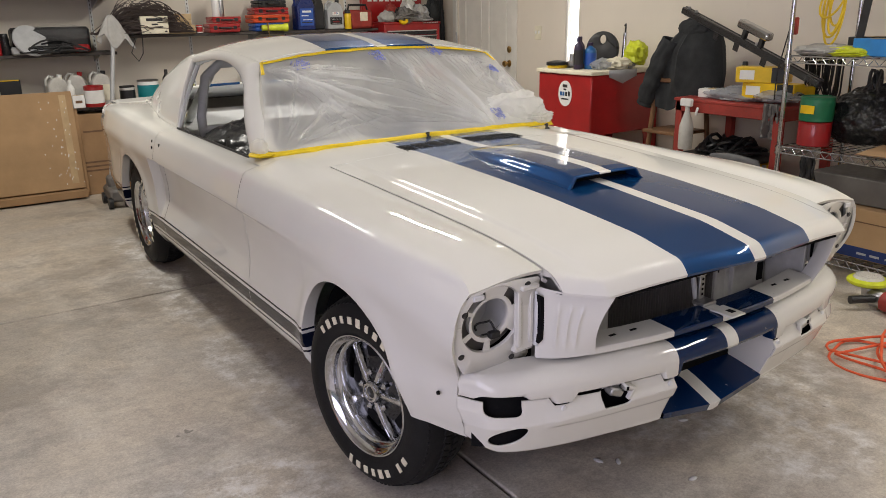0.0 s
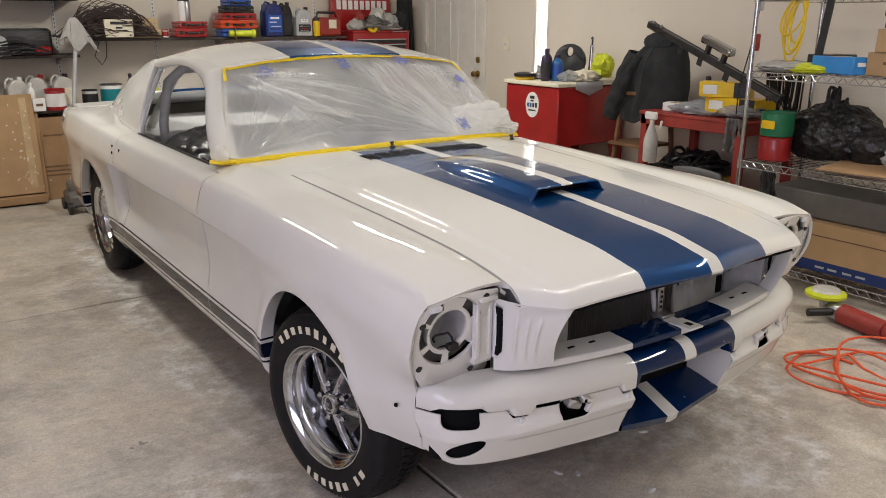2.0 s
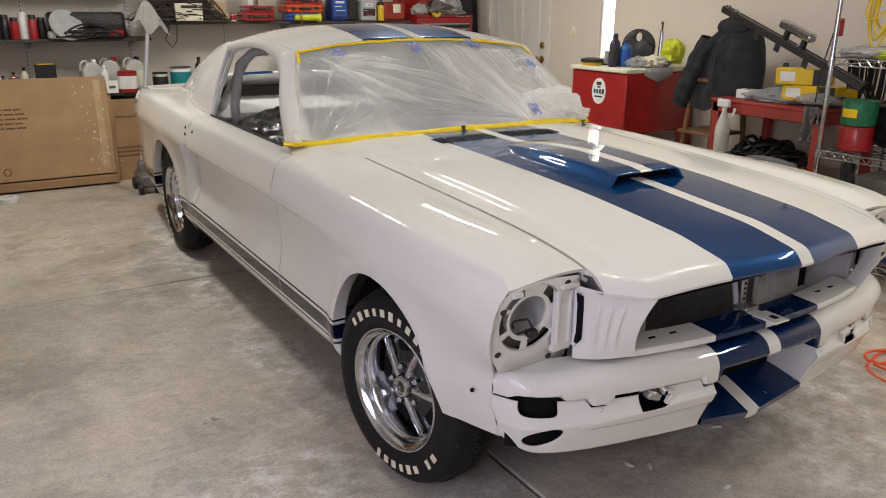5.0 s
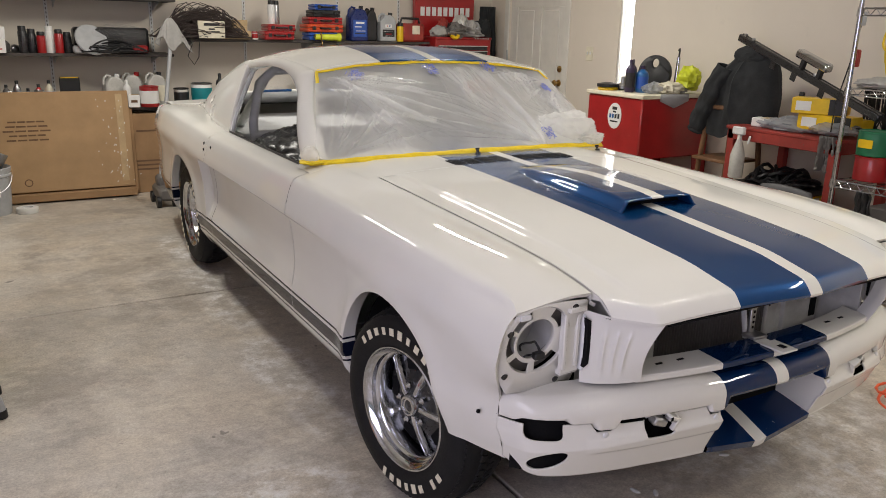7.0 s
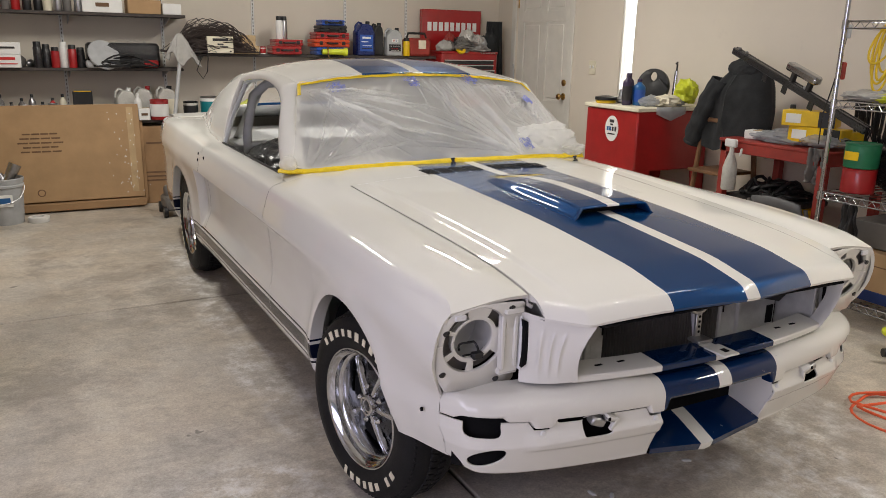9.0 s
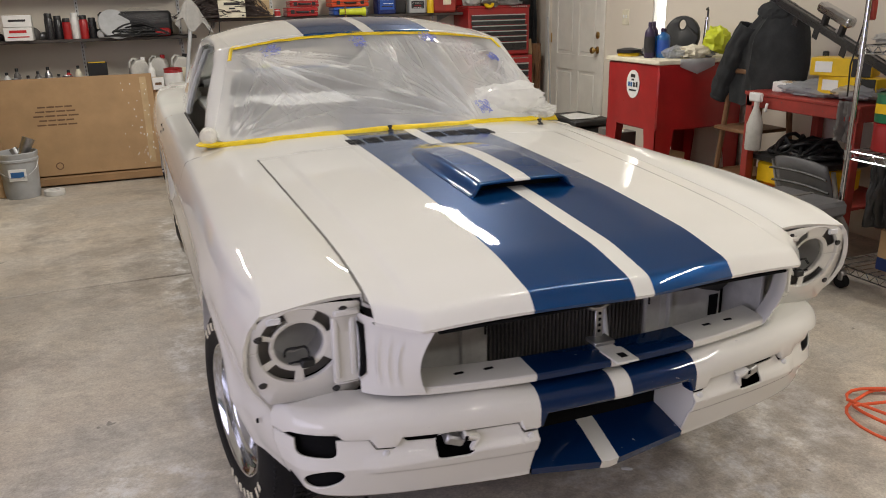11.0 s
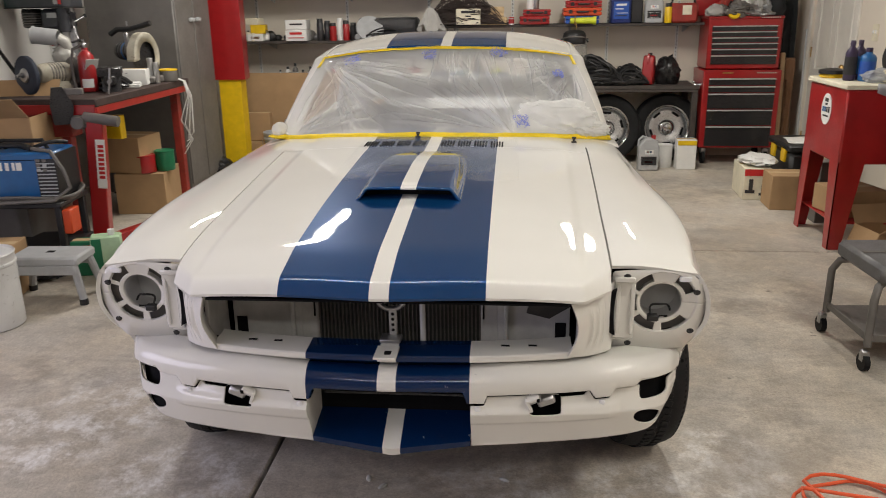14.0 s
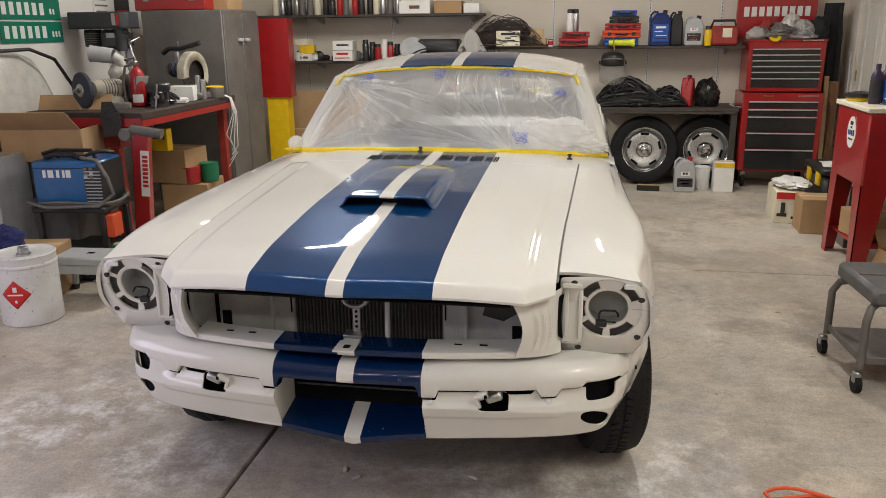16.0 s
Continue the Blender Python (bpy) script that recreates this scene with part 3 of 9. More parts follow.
nose_x = curve([0.30, 0.36, 0.40, 0.48, 0.53, 0.57, 0.61, 0.66, 0.70, 0.75, 0.79], [0.72, 0.735, 0.75, 0.766, 0.770, 0.788, 0.81, 0.824, 0.822, 0.808, 0.776])
ARCHES = ((0.02, 0.335, 0.320), (WB - 0.03, 0.30, 0.36))


sail_base = curve([2.1, 2.4, 2.8, 3.2, 3.5, 3.8], [0.722, 0.715, 0.67, 0.60, 0.555, 0.55])


far_taper = curve([-0.55, -0.2, 0.3, 0.9, 2.0, 3.8], [0.0, 0.0, 0.03, 0.055, 0.080, 0.085])


def arch(y):
    z = 0.235
    for cy, cz, r in ARCHES:
        if abs(y - cy) < r:
            z = max(z, cz + math.sqrt(max(r * r - (y - cy) ** 2, 0)))
    if y < -0.27:
        # the panel runs on below the lamp down to the apron
        z = max(0.352, z if y > -0.298 else 0)
    return z


def side_x(y, z):
    f = (z - 0.235) / (shoulder_z(y) - 0.235)
    x = half_w(y) - side_in(np.clip(f, 0, 1))
    x -= 0.036 * np.clip((0.48 - z) / 0.12, 0, 1) * np.clip((-0.12 - y) / 0.18, 0, 1)
    t = float(np.clip((-0.25 - y) / 0.295, 0, 1)) ** 2
    x = x * (1 - t) + float(nose_x(z)) * t
    # flare round the wheels
    for cy, cz, r in ARCHES:
        d = math.hypot(y - cy, z - cz)
        x += (0.012 if cy < 1 else 0.006) * math.exp(-(((d - r - 0.01) / 0.045) ** 2)) * (1 - t)
    # sculpted cove between the wheels, ending in a scoop before the rear wheel
    end = 2.235 - 0.06 * (0.70 - z) / 0.3
    if 0.3 < y < end and 0.40 < z < 0.72:
        e = np.clip((y - 0.3) / 1.6, 0, 1) * np.clip((end - y) / 0.022, 0, 1)
        x -= 0.042 * e * np.clip((0.712 - z) / 0.012, 0, 1) * np.clip((z - 0.40) / 0.10, 0, 1)
    return x


def arch_columns(y0, y1):
    ys = set(np.arange(y0, y1, 0.03).tolist() + [y1])
    for cy, cz, r in ARCHES:
        for a in np.linspace(0, math.pi, 41):
            y = cy - r * math.cos(a) * 0.9999
            if y0 < y < y1:
                ys.add(float(y))
    for y in (-0.299, -0.296, 2.14, 2.155, 2.17, 2.18, 2.19, 2.2, 2.21, 2.22, 2.23, 2.235, 2.24):
        if y0 < y < y1:
            ys.add(y)
    ys = sorted(ys)
    keep = [ys[0]]
    for y in ys[1:]:
        if y - keep[-1] > 0.0015:
            keep.append(y)
    return keep


def side_panel(s, y0, y1, kind):
    rows = []
    for y in arch_columns(y0, y1):
        zb, zs, col = arch(y), float(shoulder_z(y)), []
        lip = zb > 0.24
        if lip:
            x = side_x(y, zb)
            yb = y + (float(nose_back(zb)) * float(np.clip((-0.22 - y) / 0.32, 0, 1)) if y0 < -0.3 else 0)
            col += [(x - 0.045, yb, zb + 0.012), (x - 0.02, yb, zb + 0.002)]
        else:
            x = side_x(y, zb)
            col += [(x - 0.16, y, zb - 0.012), (x - 0.05, y, zb - 0.006)]
        lo, hi = max(0.685, zb + 0.004), max(0.716, zb + 0.006)
        for z in np.concatenate([np.linspace(zb, lo, 24)[:-1], np.linspace(lo, hi, 6), np.linspace(hi, zs - 0.035, 9)[1:], np.linspace(zs - 0.032, zs, 7)]):
            yy = y
            if y0 < -0.3:
                yy = y + float(nose_back(z)) * float(np.clip((-0.22 - y) / 0.32, 0, 1))
            col.append((float(side_x(y, z)), yy, z))
        xs = col[-1][0]
        if kind == "fender":
            zg, xg = float(gap_z(y)), float(gap_x(y)) + 0.002
            for k in range(1, 15):
                f = k / 14
                col.append((xs + (xg - xs) * f, y, zs + (zg - zs) * f + float(fender_crown(y)) * math.sin(math.pi * f**1.4)))
            col += [(xg - 0.001, y, zg - 0.02), (xg - 0.017, y, zg - 0.03)]
        elif kind == "door":
            col += [(xs - 0.03, y, zs + 0.006), (0.735, y, zs + 0.008), (0.722, y, zs + 0.006), (0.72, y, zs - 0.1)]
        else:
            xi = float(sail_base(y))
            col += [(xs - 0.03, y, zs + 0.003), (max(0.735, xi + 0.01), y, zs + 0.004), (xi, y, zs + 0.002), (xi - 0.03, y, zs - 0.06)]
        rows.append([(s * (x - (far_taper(yy) * float(np.clip((x - 0.735) / 0.05, 0, 1)) if s > 0 else 0)), yy, z) for x, yy, z in col])
    if kind == "fender":
        ret = [(p[0] - s * 0.010 if i < 44 else p[0], p[1] + 0.006, p[2] - (0.010 if i > 40 else 0)) for i, p in enumerate(rows[0])]
        rows.insert(0, ret)
    return G().grid(rows, flip=s < 0)


for s in (-1, 1):
    part("front_fender", side_panel(s, -0.545, 0.8645, "fender"), M_SIDE, car, "white fender with cut-out wheel arch")
    part("car_door", side_panel(s, 0.868, 2.1022, "door"), M_SIDE, car, "white door without glass or handle")
    part("quarter_panel", side_panel(s, 2.106, 3.78, "quarter"), M_SIDE, car, "white rear quarter panel")
    part("window_seal", G().tube([(s * 0.728, y, float(shoulder_z(y)) + 0.010) for y in np.linspace(0.95, 2.08, 20)], 0.006, 6), M_BLACK, car, "black rubber window seal")
    # fuel-free details: lock hole and handle holes
    for y, z in ((2.155, 0.805), (2.14, 0.775), (2.02, 0.80)):
        x = side_x(y, z) - (far_taper(y) if s > 0 else 0)
        part("handle_hole", G().lathe([(0.0, 0.0015), (0.008, 0.0012), (0.009, -0.004)], 12, pose(s * (x + 0.001), y, z, 0, 90 * s, 0), caps=False), M_DARK, car)
    part("side_hole", G().lathe([(0.0, 0.0015), (0.005, 0.0012), (0.006, -0.004)], 10, pose(s * (float(side_x(-0.45, 0.48)) + 0.001), -0.415, 0.48, 0, 85 * s, 0), caps=False), M_DARK, car)


HOOD_C = curve([-0.75, -0.62, -0.47, -0.3, -0.2, 0.0, 0.2, 0.45, 0.66, 0.85], [0.826, 0.839, 0.853, 0.869, 0.878, 0.890, 0.899, 0.908, 0.913, 0.922])
HOOD_E = curve([-0.75, -0.686, -0.62, -0.566, -0.5, -0.44, -0.37, -0.15, 0.17, 0.4, 0.66, 0.85], [0.797, 0.798, 0.800, 0.804, 0.8125, 0.8215, 0.8305, 0.847, 0.866, 0.879, 0.889, 0.890])
FOLD = curve([0.0, 0.006, 0.012, 0.018, 0.024, 0.030, 0.036, 0.045, 0.06], [0.0285, 0.0207, 0.0138, 0.0082, 0.0041, 0.0018, 0.0007, 0.0, 0.0])
FALL = curve([0.0, 0.05, 0.07, 0.10, 0.13, 0.16, 0.2], [0.0215, 0.0160, 0.0134, 0.0095, 0.0056, 0.0022, 0.0])


def hood_line(x):
    return -0.750 + 0.125 * (math.sqrt(x * x + 0.003) - 0.055)


def hood_front(x):
    # nearly straight across, then turned back at the corners
    return hood_line(x) + 0.5 * (abs(x) - 0.488 + math.hypot(abs(x) - 0.488, 0.006))


def hood_half(y):
    return float(gap_x(y)) - 0.004


def hood_z(x, y):
    zc, ze = float(HOOD_C(y)), float(HOOD_E(y))
    a, d = abs(x) / hood_half(y), max(y - hood_front(x), 0.0)
    turn = float(np.clip((abs(x) - 0.462) / 0.06, 0, 1))
    d *= 1 - 0.3 * turn * turn * (3 - 2 * turn)
    # a pressed crease runs back from each corner and dies out at the nose
    q = float(np.clip((a - 0.850) / 0.05, 0, 1))
    fade = float(np.clip((d - 0.03) / 0.12, 0, 1))
    crowned = 0.68 * min(a / 0.87, 1.0) ** 2.2 + 0.15 * q * q * (3 - 2 * q) + 1.31 * max(a - 0.87, 0.0)
    z = zc - (zc - ze) * (crowned * fade + a**2.3 * (1 - fade))
    return z - float(FOLD(d)) - float(FALL(max(y - hood_line(x), 0.0)))


rows = []
us = np.array(sorted(set(np.linspace(-1, 1, 61).round(4).tolist() + [k * v for k in (-1, 1) for v in (0.844, 0.850, 0.856, 0.862, 0.868, 0.875, 0.882, 0.888, 0.894, 0.900, 0.906)])))
for f in (-2, -1, 0, 0.02, 0.04, 0.06, 0.08, 0.1, 0.115, 0.13, 0.145, 0.16, 0.175, 0.19, 0.205, 0.22, 0.24, 0.26, 0.29, 0.35, 0.42, 0.5, 0.6, 0.7, 0.8, 0.9, 1.0):
    row = []
    for u in us:
        q = max(f, 0)
        y = hood_front(u * 0.561) * (1 - q) - 0.52 * q
        x = u * hood_half(y)
        z = hood_z(x, y)
        if f < 0:
            y, z = y + (0.002 if f == -1 else 0.03), z - (0.007 if f == -1 else 0.010)
        row.append((x, y, z))
    rows.append(row)
HOOD_END = 0.573
for y in np.linspace(-0.49, HOOD_END, 36):
    rows.append([(u * hood_half(y), y, hood_z(u * hood_half(y), y)) for u in us])
rows.append([(u * hood_half(HOOD_END), HOOD_END + 0.0008, hood_z(u * hood_half(HOOD_END), HOOD_END) - 0.02) for u in us])
hood = part("hood", G().grid(rows, flip=True), M_HOOD, car, "white hood with two wide blue stripes")
for s in (-1, 1):
    g = G().grid([[(s * (hood_half(y) - 0.0005), y, hood_z(hood_half(y), y) - 0.001), (s * (hood_half(y) - 0.002), y, hood_z(hood_half(y), y) - (0.010 if y < -0.55 else 0.025))] for y in np.linspace(-0.605, HOOD_END - 0.003, 34)], flip=s > 0)
    part("hood_edge", g, M_PAINT, hood)

# scoop on the hood
rows, SC = [], curve([-0.185, 0.0, 0.2, 0.34, 0.42, 0.47], [0.160, 0.160, 0.155, 0.140, 0.115, 0.07])
SH = curve([-0.185, -0.1, 0.1, 0.25, 0.38, 0.47], [0.034, 0.037, 0.036, 0.027, 0.012, 0.0])


def scoop_rise(x, y):
    w = float(SC(y))
    q = float(np.clip((1 - abs(x) / w) / 0.22, 0, 1))
    return float(SH(y)) * q * q * (3 - 2 * q)


for y in np.linspace(-0.185, 0.47, 40):
    w = float(SC(y))
    rows.append([(u * w, y + 0.012 * (1 - u * u) * (y < -0.15), hood_z(u * w, y) + 0.001 + scoop_rise(u * w, y)) for u in np.linspace(-1, 1, 61)])
part("hood_scoop", G().grid(rows, flip=True), M_HOOD, hood, "low blue hood scoop with open mouth", thick=0.006)
# black sheet inside the open mouth, in place of its shade
g = G().grid([[(x, -0.13, hood_z(x, -0.13) + 0.002), (x, -0.13, hood_z(x, -0.13) + 0.032)] for x in np.linspace(-0.135, 0.135, 9)], flip=True)
part("scoop_mouth_shade", g, M_DARK, hood)

# cowl with vents
rows = []
for y in np.linspace(HOOD_END + 0.0012, 1.0, 14):
    wide = [hood_half(y) + 0.045, hood_half(y) + (0.045 if y > 0.70 else 0.0)]
    rows.append([(u * wide[u > 0], y, hood_z(u * wide[u > 0], y) + 0.0004) for u in np.linspace(-1, 1, 45)])
cowl = part("cowl_panel", G().grid(rows, flip=True), M_HOOD, car, "white cowl panel with vent slots")
for s in (-1, 1):
    for k in range(24):
        if k % 6 == 5:
            continue
        x, y = s * (0.035 + k * 0.0108), 0.628
        part("vent_slot", G().box((0, 0, 0), (0.0068, 0.088, 0.007), pose(x, y, hood_z(x, y) + 0.0004, math.degrees(math.atan((hood_z(x, y + 0.02) - hood_z(x, y - 0.02)) / 0.04)), 0, 0), 0.0008), M_DARK, cowl)
for s in (-1, 1):
    rows = []
    for yy in np.linspace(0.84, 1.02, 7):
        y1 = min(yy, 0.862)
        zs, zg, xs = float(shoulder_z(y1)), float(gap_z(y1)), float(side_x(y1, float(shoulder_z(y1))))
        rows.append([(s * x, yy, zs + (zg - zs) * (xs - x) / (xs - 0.606) + 0.007 * math.sin(math.pi * (xs - x) / (xs - 0.606)) + (0.0015 if yy > 0.85 else -0.004)) for x in (0.603, 0.625, 0.65, 0.70, 0.73, 0.757)])
    part("cowl_side", G().grid(rows, flip=s < 0), M_PAINT, car)
for x, y in ((-0.079, 0.748), (0.564, 0.768)):
    w = G().lathe([(0.012, 0), (0.011, 0.008), (0.006, 0.01), (0.006, 0.018), (0.009, 0.019), (0.009, 0.025), (0, 0.027)], 12)
    part("wiper_post", w, M_BLACKMET, car, "bare wiper pivot", m=pose(x, y, hood_z(min(x, 0.56), y) - 0.002, -18, 0, 0))

# greenhouse
roof_x = curve([1.26, 1.6, 2.1, 2.6, 3.0, 3.4, 3.55], [0.585, 0.60, 0.602, 0.600, 0.580, 0.545, 0.535])
roof_e = curve([1.26, 1.45, 1.7, 2.1, 2.6, 3.0, 3.3, 3.5], [1.213, 1.236, 1.248, 1.218, 1.108, 0.995, 0.907, 0.872])
roof_c = curve([1.26, 1.45, 1.7, 2.1, 2.6, 3.0, 3.3, 3.5], [1.262, 1.294, 1.313, 1.294, 1.18, 1.047, 0.937, 0.885])
rows = []
for y in np.concatenate([np.linspace(1.256, 1.36, 6), np.linspace(1.4, 3.5, 44)]):
    row, e = [], float(roof_x(y))
    for u in np.linspace(-1, 1, 41):
        row.append((u * e, y, float(roof_c(y)) - (float(roof_c(y)) - float(roof_e(y))) * abs(u) ** 3.0))
    rows.append(row)
drop = np.zeros((len(rows) - 1, 40), bool)
for i in range(len(rows) - 1):
    if 2.45 < rows[i][0][1] < 3.15:
        drop[i, 6:34] = True
roof = part("roof", G().grid(rows, flip=True, drop=drop), M_ROOF, car, "white fastback roof with blue stripes", thick=0.012)
rows = [[(u * (float(roof_x(y)) - 0.03), y, float(roof_c(y)) - 0.024 - (float(roof_c(y)) - float(roof_e(y))) * abs(u) ** 3.0) for u in np.linspace(-1, 1, 21)] for y in np.linspace(1.29, 2.46, 16)]
part("headliner", G().grid(rows), M_WHITE_IN, roof, "white painted inner roof skin")
rows = [[(u * (float(roof_x(y)) - 0.03), y, float(roof_c(y)) - 0.024 - (float(roof_c(y)) - float(roof_e(y))) * abs(u) ** 3.0) for u in np.linspace(-1, 1, 21)] for y in np.linspace(3.13, 3.49, 6)]
part("headliner", G().grid(rows), M_WHITE_IN, roof, "white painted inner roof skin")
for s in (-1, 1):
    # one rounded frame: windshield pillar, corner and roof rail
    inner, outer = [], []
    low, knee, rail = Vector((0.731, 1.000, 0.868)), Vector((0.650, 1.262, 1.085)), Vector((float(roof_x(1.60)) + 0.012, 1.60, float(roof_e(1.60)) - 0.036))
    bend = Vector((0.612, 1.375, 1.192))
    foot, head = Vector((0.676, 0.920, 0.903)), Vector((0.575, 1.262, 1.222))
    for t in np.linspace(0, 1, 12):
        p = low.lerp(knee, t)
        p.x, p.y = p.x + 0.010 * math.sin(math.pi * t), p.y + 0.012 * math.sin(math.pi * t)
        inner.append(p)
        q = foot.lerp(head, t * 0.86)
        q.x, q.y = q.x + 0.012 * math.sin(math.pi * t * 0.86), q.y + 0.030 * math.sin(math.pi * t * 0.86)
        outer.append(q)
    for t in np.linspace(0, 1, 14)[1:]:
        inner.append(knee * (1 - t) ** 2 + bend * (2 * t * (1 - t)) + rail * t * t)
        if t < 0.35:
            f = 0.86 + 0.14 * t / 0.35
            q = foot.lerp(head, f)
            q.x, q.y = q.x + 0.012 * math.sin(math.pi * f), q.y + 0.030 * math.sin(math.pi * f)
        else:
            y = 1.262 + (1.60 - 1.262) * (t - 0.35) / 0.65
            q = Vector((float(roof_x(y)) * 0.982, y, float(roof_c(y)) - (float(roof_c(y)) - float(roof_e(y))) * 0.947 + 0.0015))
        outer.append(q)
    for y in np.linspace(1.64, 2.17, 14):
        inner.append(Vector((float(roof_x(y)) + 0.012, y, float(roof_e(y)) - 0.036)))
        outer.append(Vector((float(roof_x(y)) * 0.982, y, float(roof_c(y)) - (float(roof_c(y)) - float(roof_e(y))) * 0.947 + 0.0015)))
    rows = []
    for p, q in zip(inner, outer):
        swell = 0.30 * (p - q).length
        row = [(p.x - 0.05, p.y + 0.012, p.z + 0.012), (p.x - 0.012, p.y + 0.006, p.z - 0.001), (p.x, p.y, p.z)]
        for f in (0.08, 0.2, 0.35, 0.5, 0.65, 0.8, 0.92):
            m = p.lerp(q, f)
            k = swell * math.sin(math.pi * f) ** 0.8
            row.append((m.x + 0.80 * k, m.y - 0.25 * k, m.z + 0.45 * k))
        row += [tuple(q), (q.x - 0.03, q.y + 0.02, q.z - 0.02)]
        rows.append([(s * px, py, pz) for px, py, pz in row])
    part("window_frame", G().grid(rows, flip=s > 0), M_PAINT, car, "rounded windshield pillar and roof rail")
    # sail panel behind the door window
    rows = []
    for y in np.concatenate([np.linspace(2.09, 2.2, 5), np.linspace(2.25, 3.5, 26)]):
        e, zt, zb = float(roof_x(y)), float(roof_e(y)), float(shoulder_z(y))
        row = []
        for t in np.linspace(0, 1, 15):
            bx = float(sail_base(y))
            x = bx + (e + 0.004 - bx) * (t**1.25)
            row.append((s * (x + 0.008 * math.sin(math.pi * t)), y + 0.03 * (1 - t) * 0, zb + 0.002 + (zt + 0.002 - zb) * t))
        rows.append(row)
    n = len(rows)
    drop = np.zeros((n - 1, 14), bool)
    for i in range(n - 1):
        y = rows[i][0][1]
        for j in range(14):
            t = (j + 0.5) / 14
            if 2.5 < y < 2.56 and 0.15 < t < 0.32 or 2.62 < y < 2.68 and 0.4 < t < 0.5:
                drop[i, j] = True
    part("sail_panel", G().grid(rows, flip=s < 0, drop=drop), M_PAINT, car, "roof pillar with open vent cut-out", thick=0.02)
    rows = [[(s * (0.722 + (0.60 - 0.722) * t**1.25 + dx), 2.085 + dy, 0.862 + 0.31 * t) for dx, dy in ((0.004, 0.004), (0.0, -0.004), (-0.014, -0.003), (-0.03, 0.03))] for t in np.linspace(0, 1, 12)]
    part("door_post", G().grid(rows, flip=s > 0), M_WHITE_IN, car)

rows = [[(u * 0.72, y, 0.868 + 0.012 * (1 - u * u) - (0.01 if y < 3.5 else 0)) for u in np.linspace(-1, 1, 15)] for y in np.linspace(3.42, 3.79, 8)]
part("rear_deck", G().grid(rows, flip=True), M_PAINT, car)
g = G().grid([[(u * 0.71, 3.785, z) for z in np.linspace(0.3, 0.86, 6)] for u in np.linspace(-1, 1, 9)], flip=True)
part("tail_panel", g, M_PAINT, car)

# inside
g = G().box((0, 1.85, 0.27), (1.40, 3.5, 0.05)).box((0, 0.72, 0.55), (1.3, 0.04, 0.55)).box((0, 0.98, 0.75), (1.3, 0.3, 0.16), None, 0.05)
part("cabin_floor", g, M_WHITE_IN, car, "white painted cabin floor and firewall")
g = G()
for pts in ([(-0.56, 2.2, 0.3), (-0.57, 2.2, 0.9), (-0.53, 2.2, 1.1), (-0.45, 2.2, 1.165), (0, 2.2, 1.18), (0.45, 2.2, 1.165), (0.53, 2.2, 1.1), (0.57, 2.2, 0.9), (0.56, 2.2, 0.3)],
            [(-0.565, 2.2, 0.83), (0, 2.2, 0.835), (0.565, 2.2, 0.83)], [(-0.5, 2.2, 1.12), (-0.5, 2.75, 0.8), (-0.5, 3.0, 0.6)], [(0.5, 2.2, 1.12), (0.5, 2.75, 0.8), (0.5, 3.0, 0.6)]):
    c = [Vector(p) for p in pts]
    fine = []
    for i in range(len(c) - 1):
        fine += [c[i].lerp(c[i + 1], k / 6) for k in range(6)]
    fine.append(c[-1])
    g.tube(fine, 0.024, 12)
part("rear_shelf", G().box((0, 2.86, 0.80), (1.16, 0.98, 0.025), None, 0.008), M_WHITE_IN, car, "white painted rear shelf")
part("rear_bulkhead", G().box((0, 2.38, 0.55), (1.2, 0.02, 0.5), None, 0.006), M_WHITE_IN, car, "white painted rear bulkhead")
part("roll_bar", g, M_PRIMER, car, "grey primed tubular roll bar")
rng = random.Random(4)


def lump(cx, cy, cz, rx, ry, rz, n=28, k=3.0, amp=0.22, seed=0):
    pts, fs = [], []
    for i in range(n + 1):
        for j in range(2 * n):
            a, b = math.pi * i / n, math.pi * j / n
            d = Vector((math.sin(a) * math.cos(b), math.sin(a) * math.sin(b), math.cos(a)))
            q = d * k + Vector((seed * 7.1, seed * 3.3, 0))
            h = 1 + amp * (noise.noise(q) + 0.6 * abs(noise.noise(q * 2.3)) + 0.3 * noise.noise(q * 5.0))
            pts.append((cx + rx * d.x * h, cy + ry * d.y * h, cz + rz * max(d.z, -0.75) * h))
    for i in range(n):
        for j in range(2 * n):
            j2 = (j + 1) % (2 * n)
            fs.append((i * 2 * n + j, (i + 1) * 2 * n + j, (i + 1) * 2 * n + j2, i * 2 * n + j2))
    return G().add(pts, fs)



def crinkle(cx, cy, cz, rx, ry, rz, seed, n=56):
    """A filled plastic bag: a sagging body under sharp, uneven creases."""
    pts, fs = [], []
    for i in range(n + 1):
        for j in range(2 * n):
            a, b = math.pi * i / n, math.pi * j / n
            d = Vector((math.sin(a) * math.cos(b), math.sin(a) * math.sin(b), math.cos(a)))
            q = d * 1.5 + Vector((seed * 3.7, 0, seed * 1.9))
            h = 1 + 0.12 * noise.noise(q)
            for f, w in ((1.7, 0.12), (3.7, 0.10), (7.5, 0.065), (15.0, 0.03)):
                h += w * (0.35 - abs(noise.noise(q * f)))
            pts.append((cx + rx * d.x * h, cy + ry * d.y * h, cz + rz * max(d.z, -0.72) * h))
    for i in range(n):
        for j in range(2 * n):
            j2 = (j + 1) % (2 * n)
            fs.append((i * 2 * n + j, (i + 1) * 2 * n + j, (i + 1) * 2 * n + j2, i * 2 * n + j2))
    return G().add(pts, fs)


g = crinkle(-0.40, 1.82, 0.71, 0.26, 0.46, 0.20, 1)
part("seat_cover", g, M_BAG, car, "black polythene sheet over the seat")

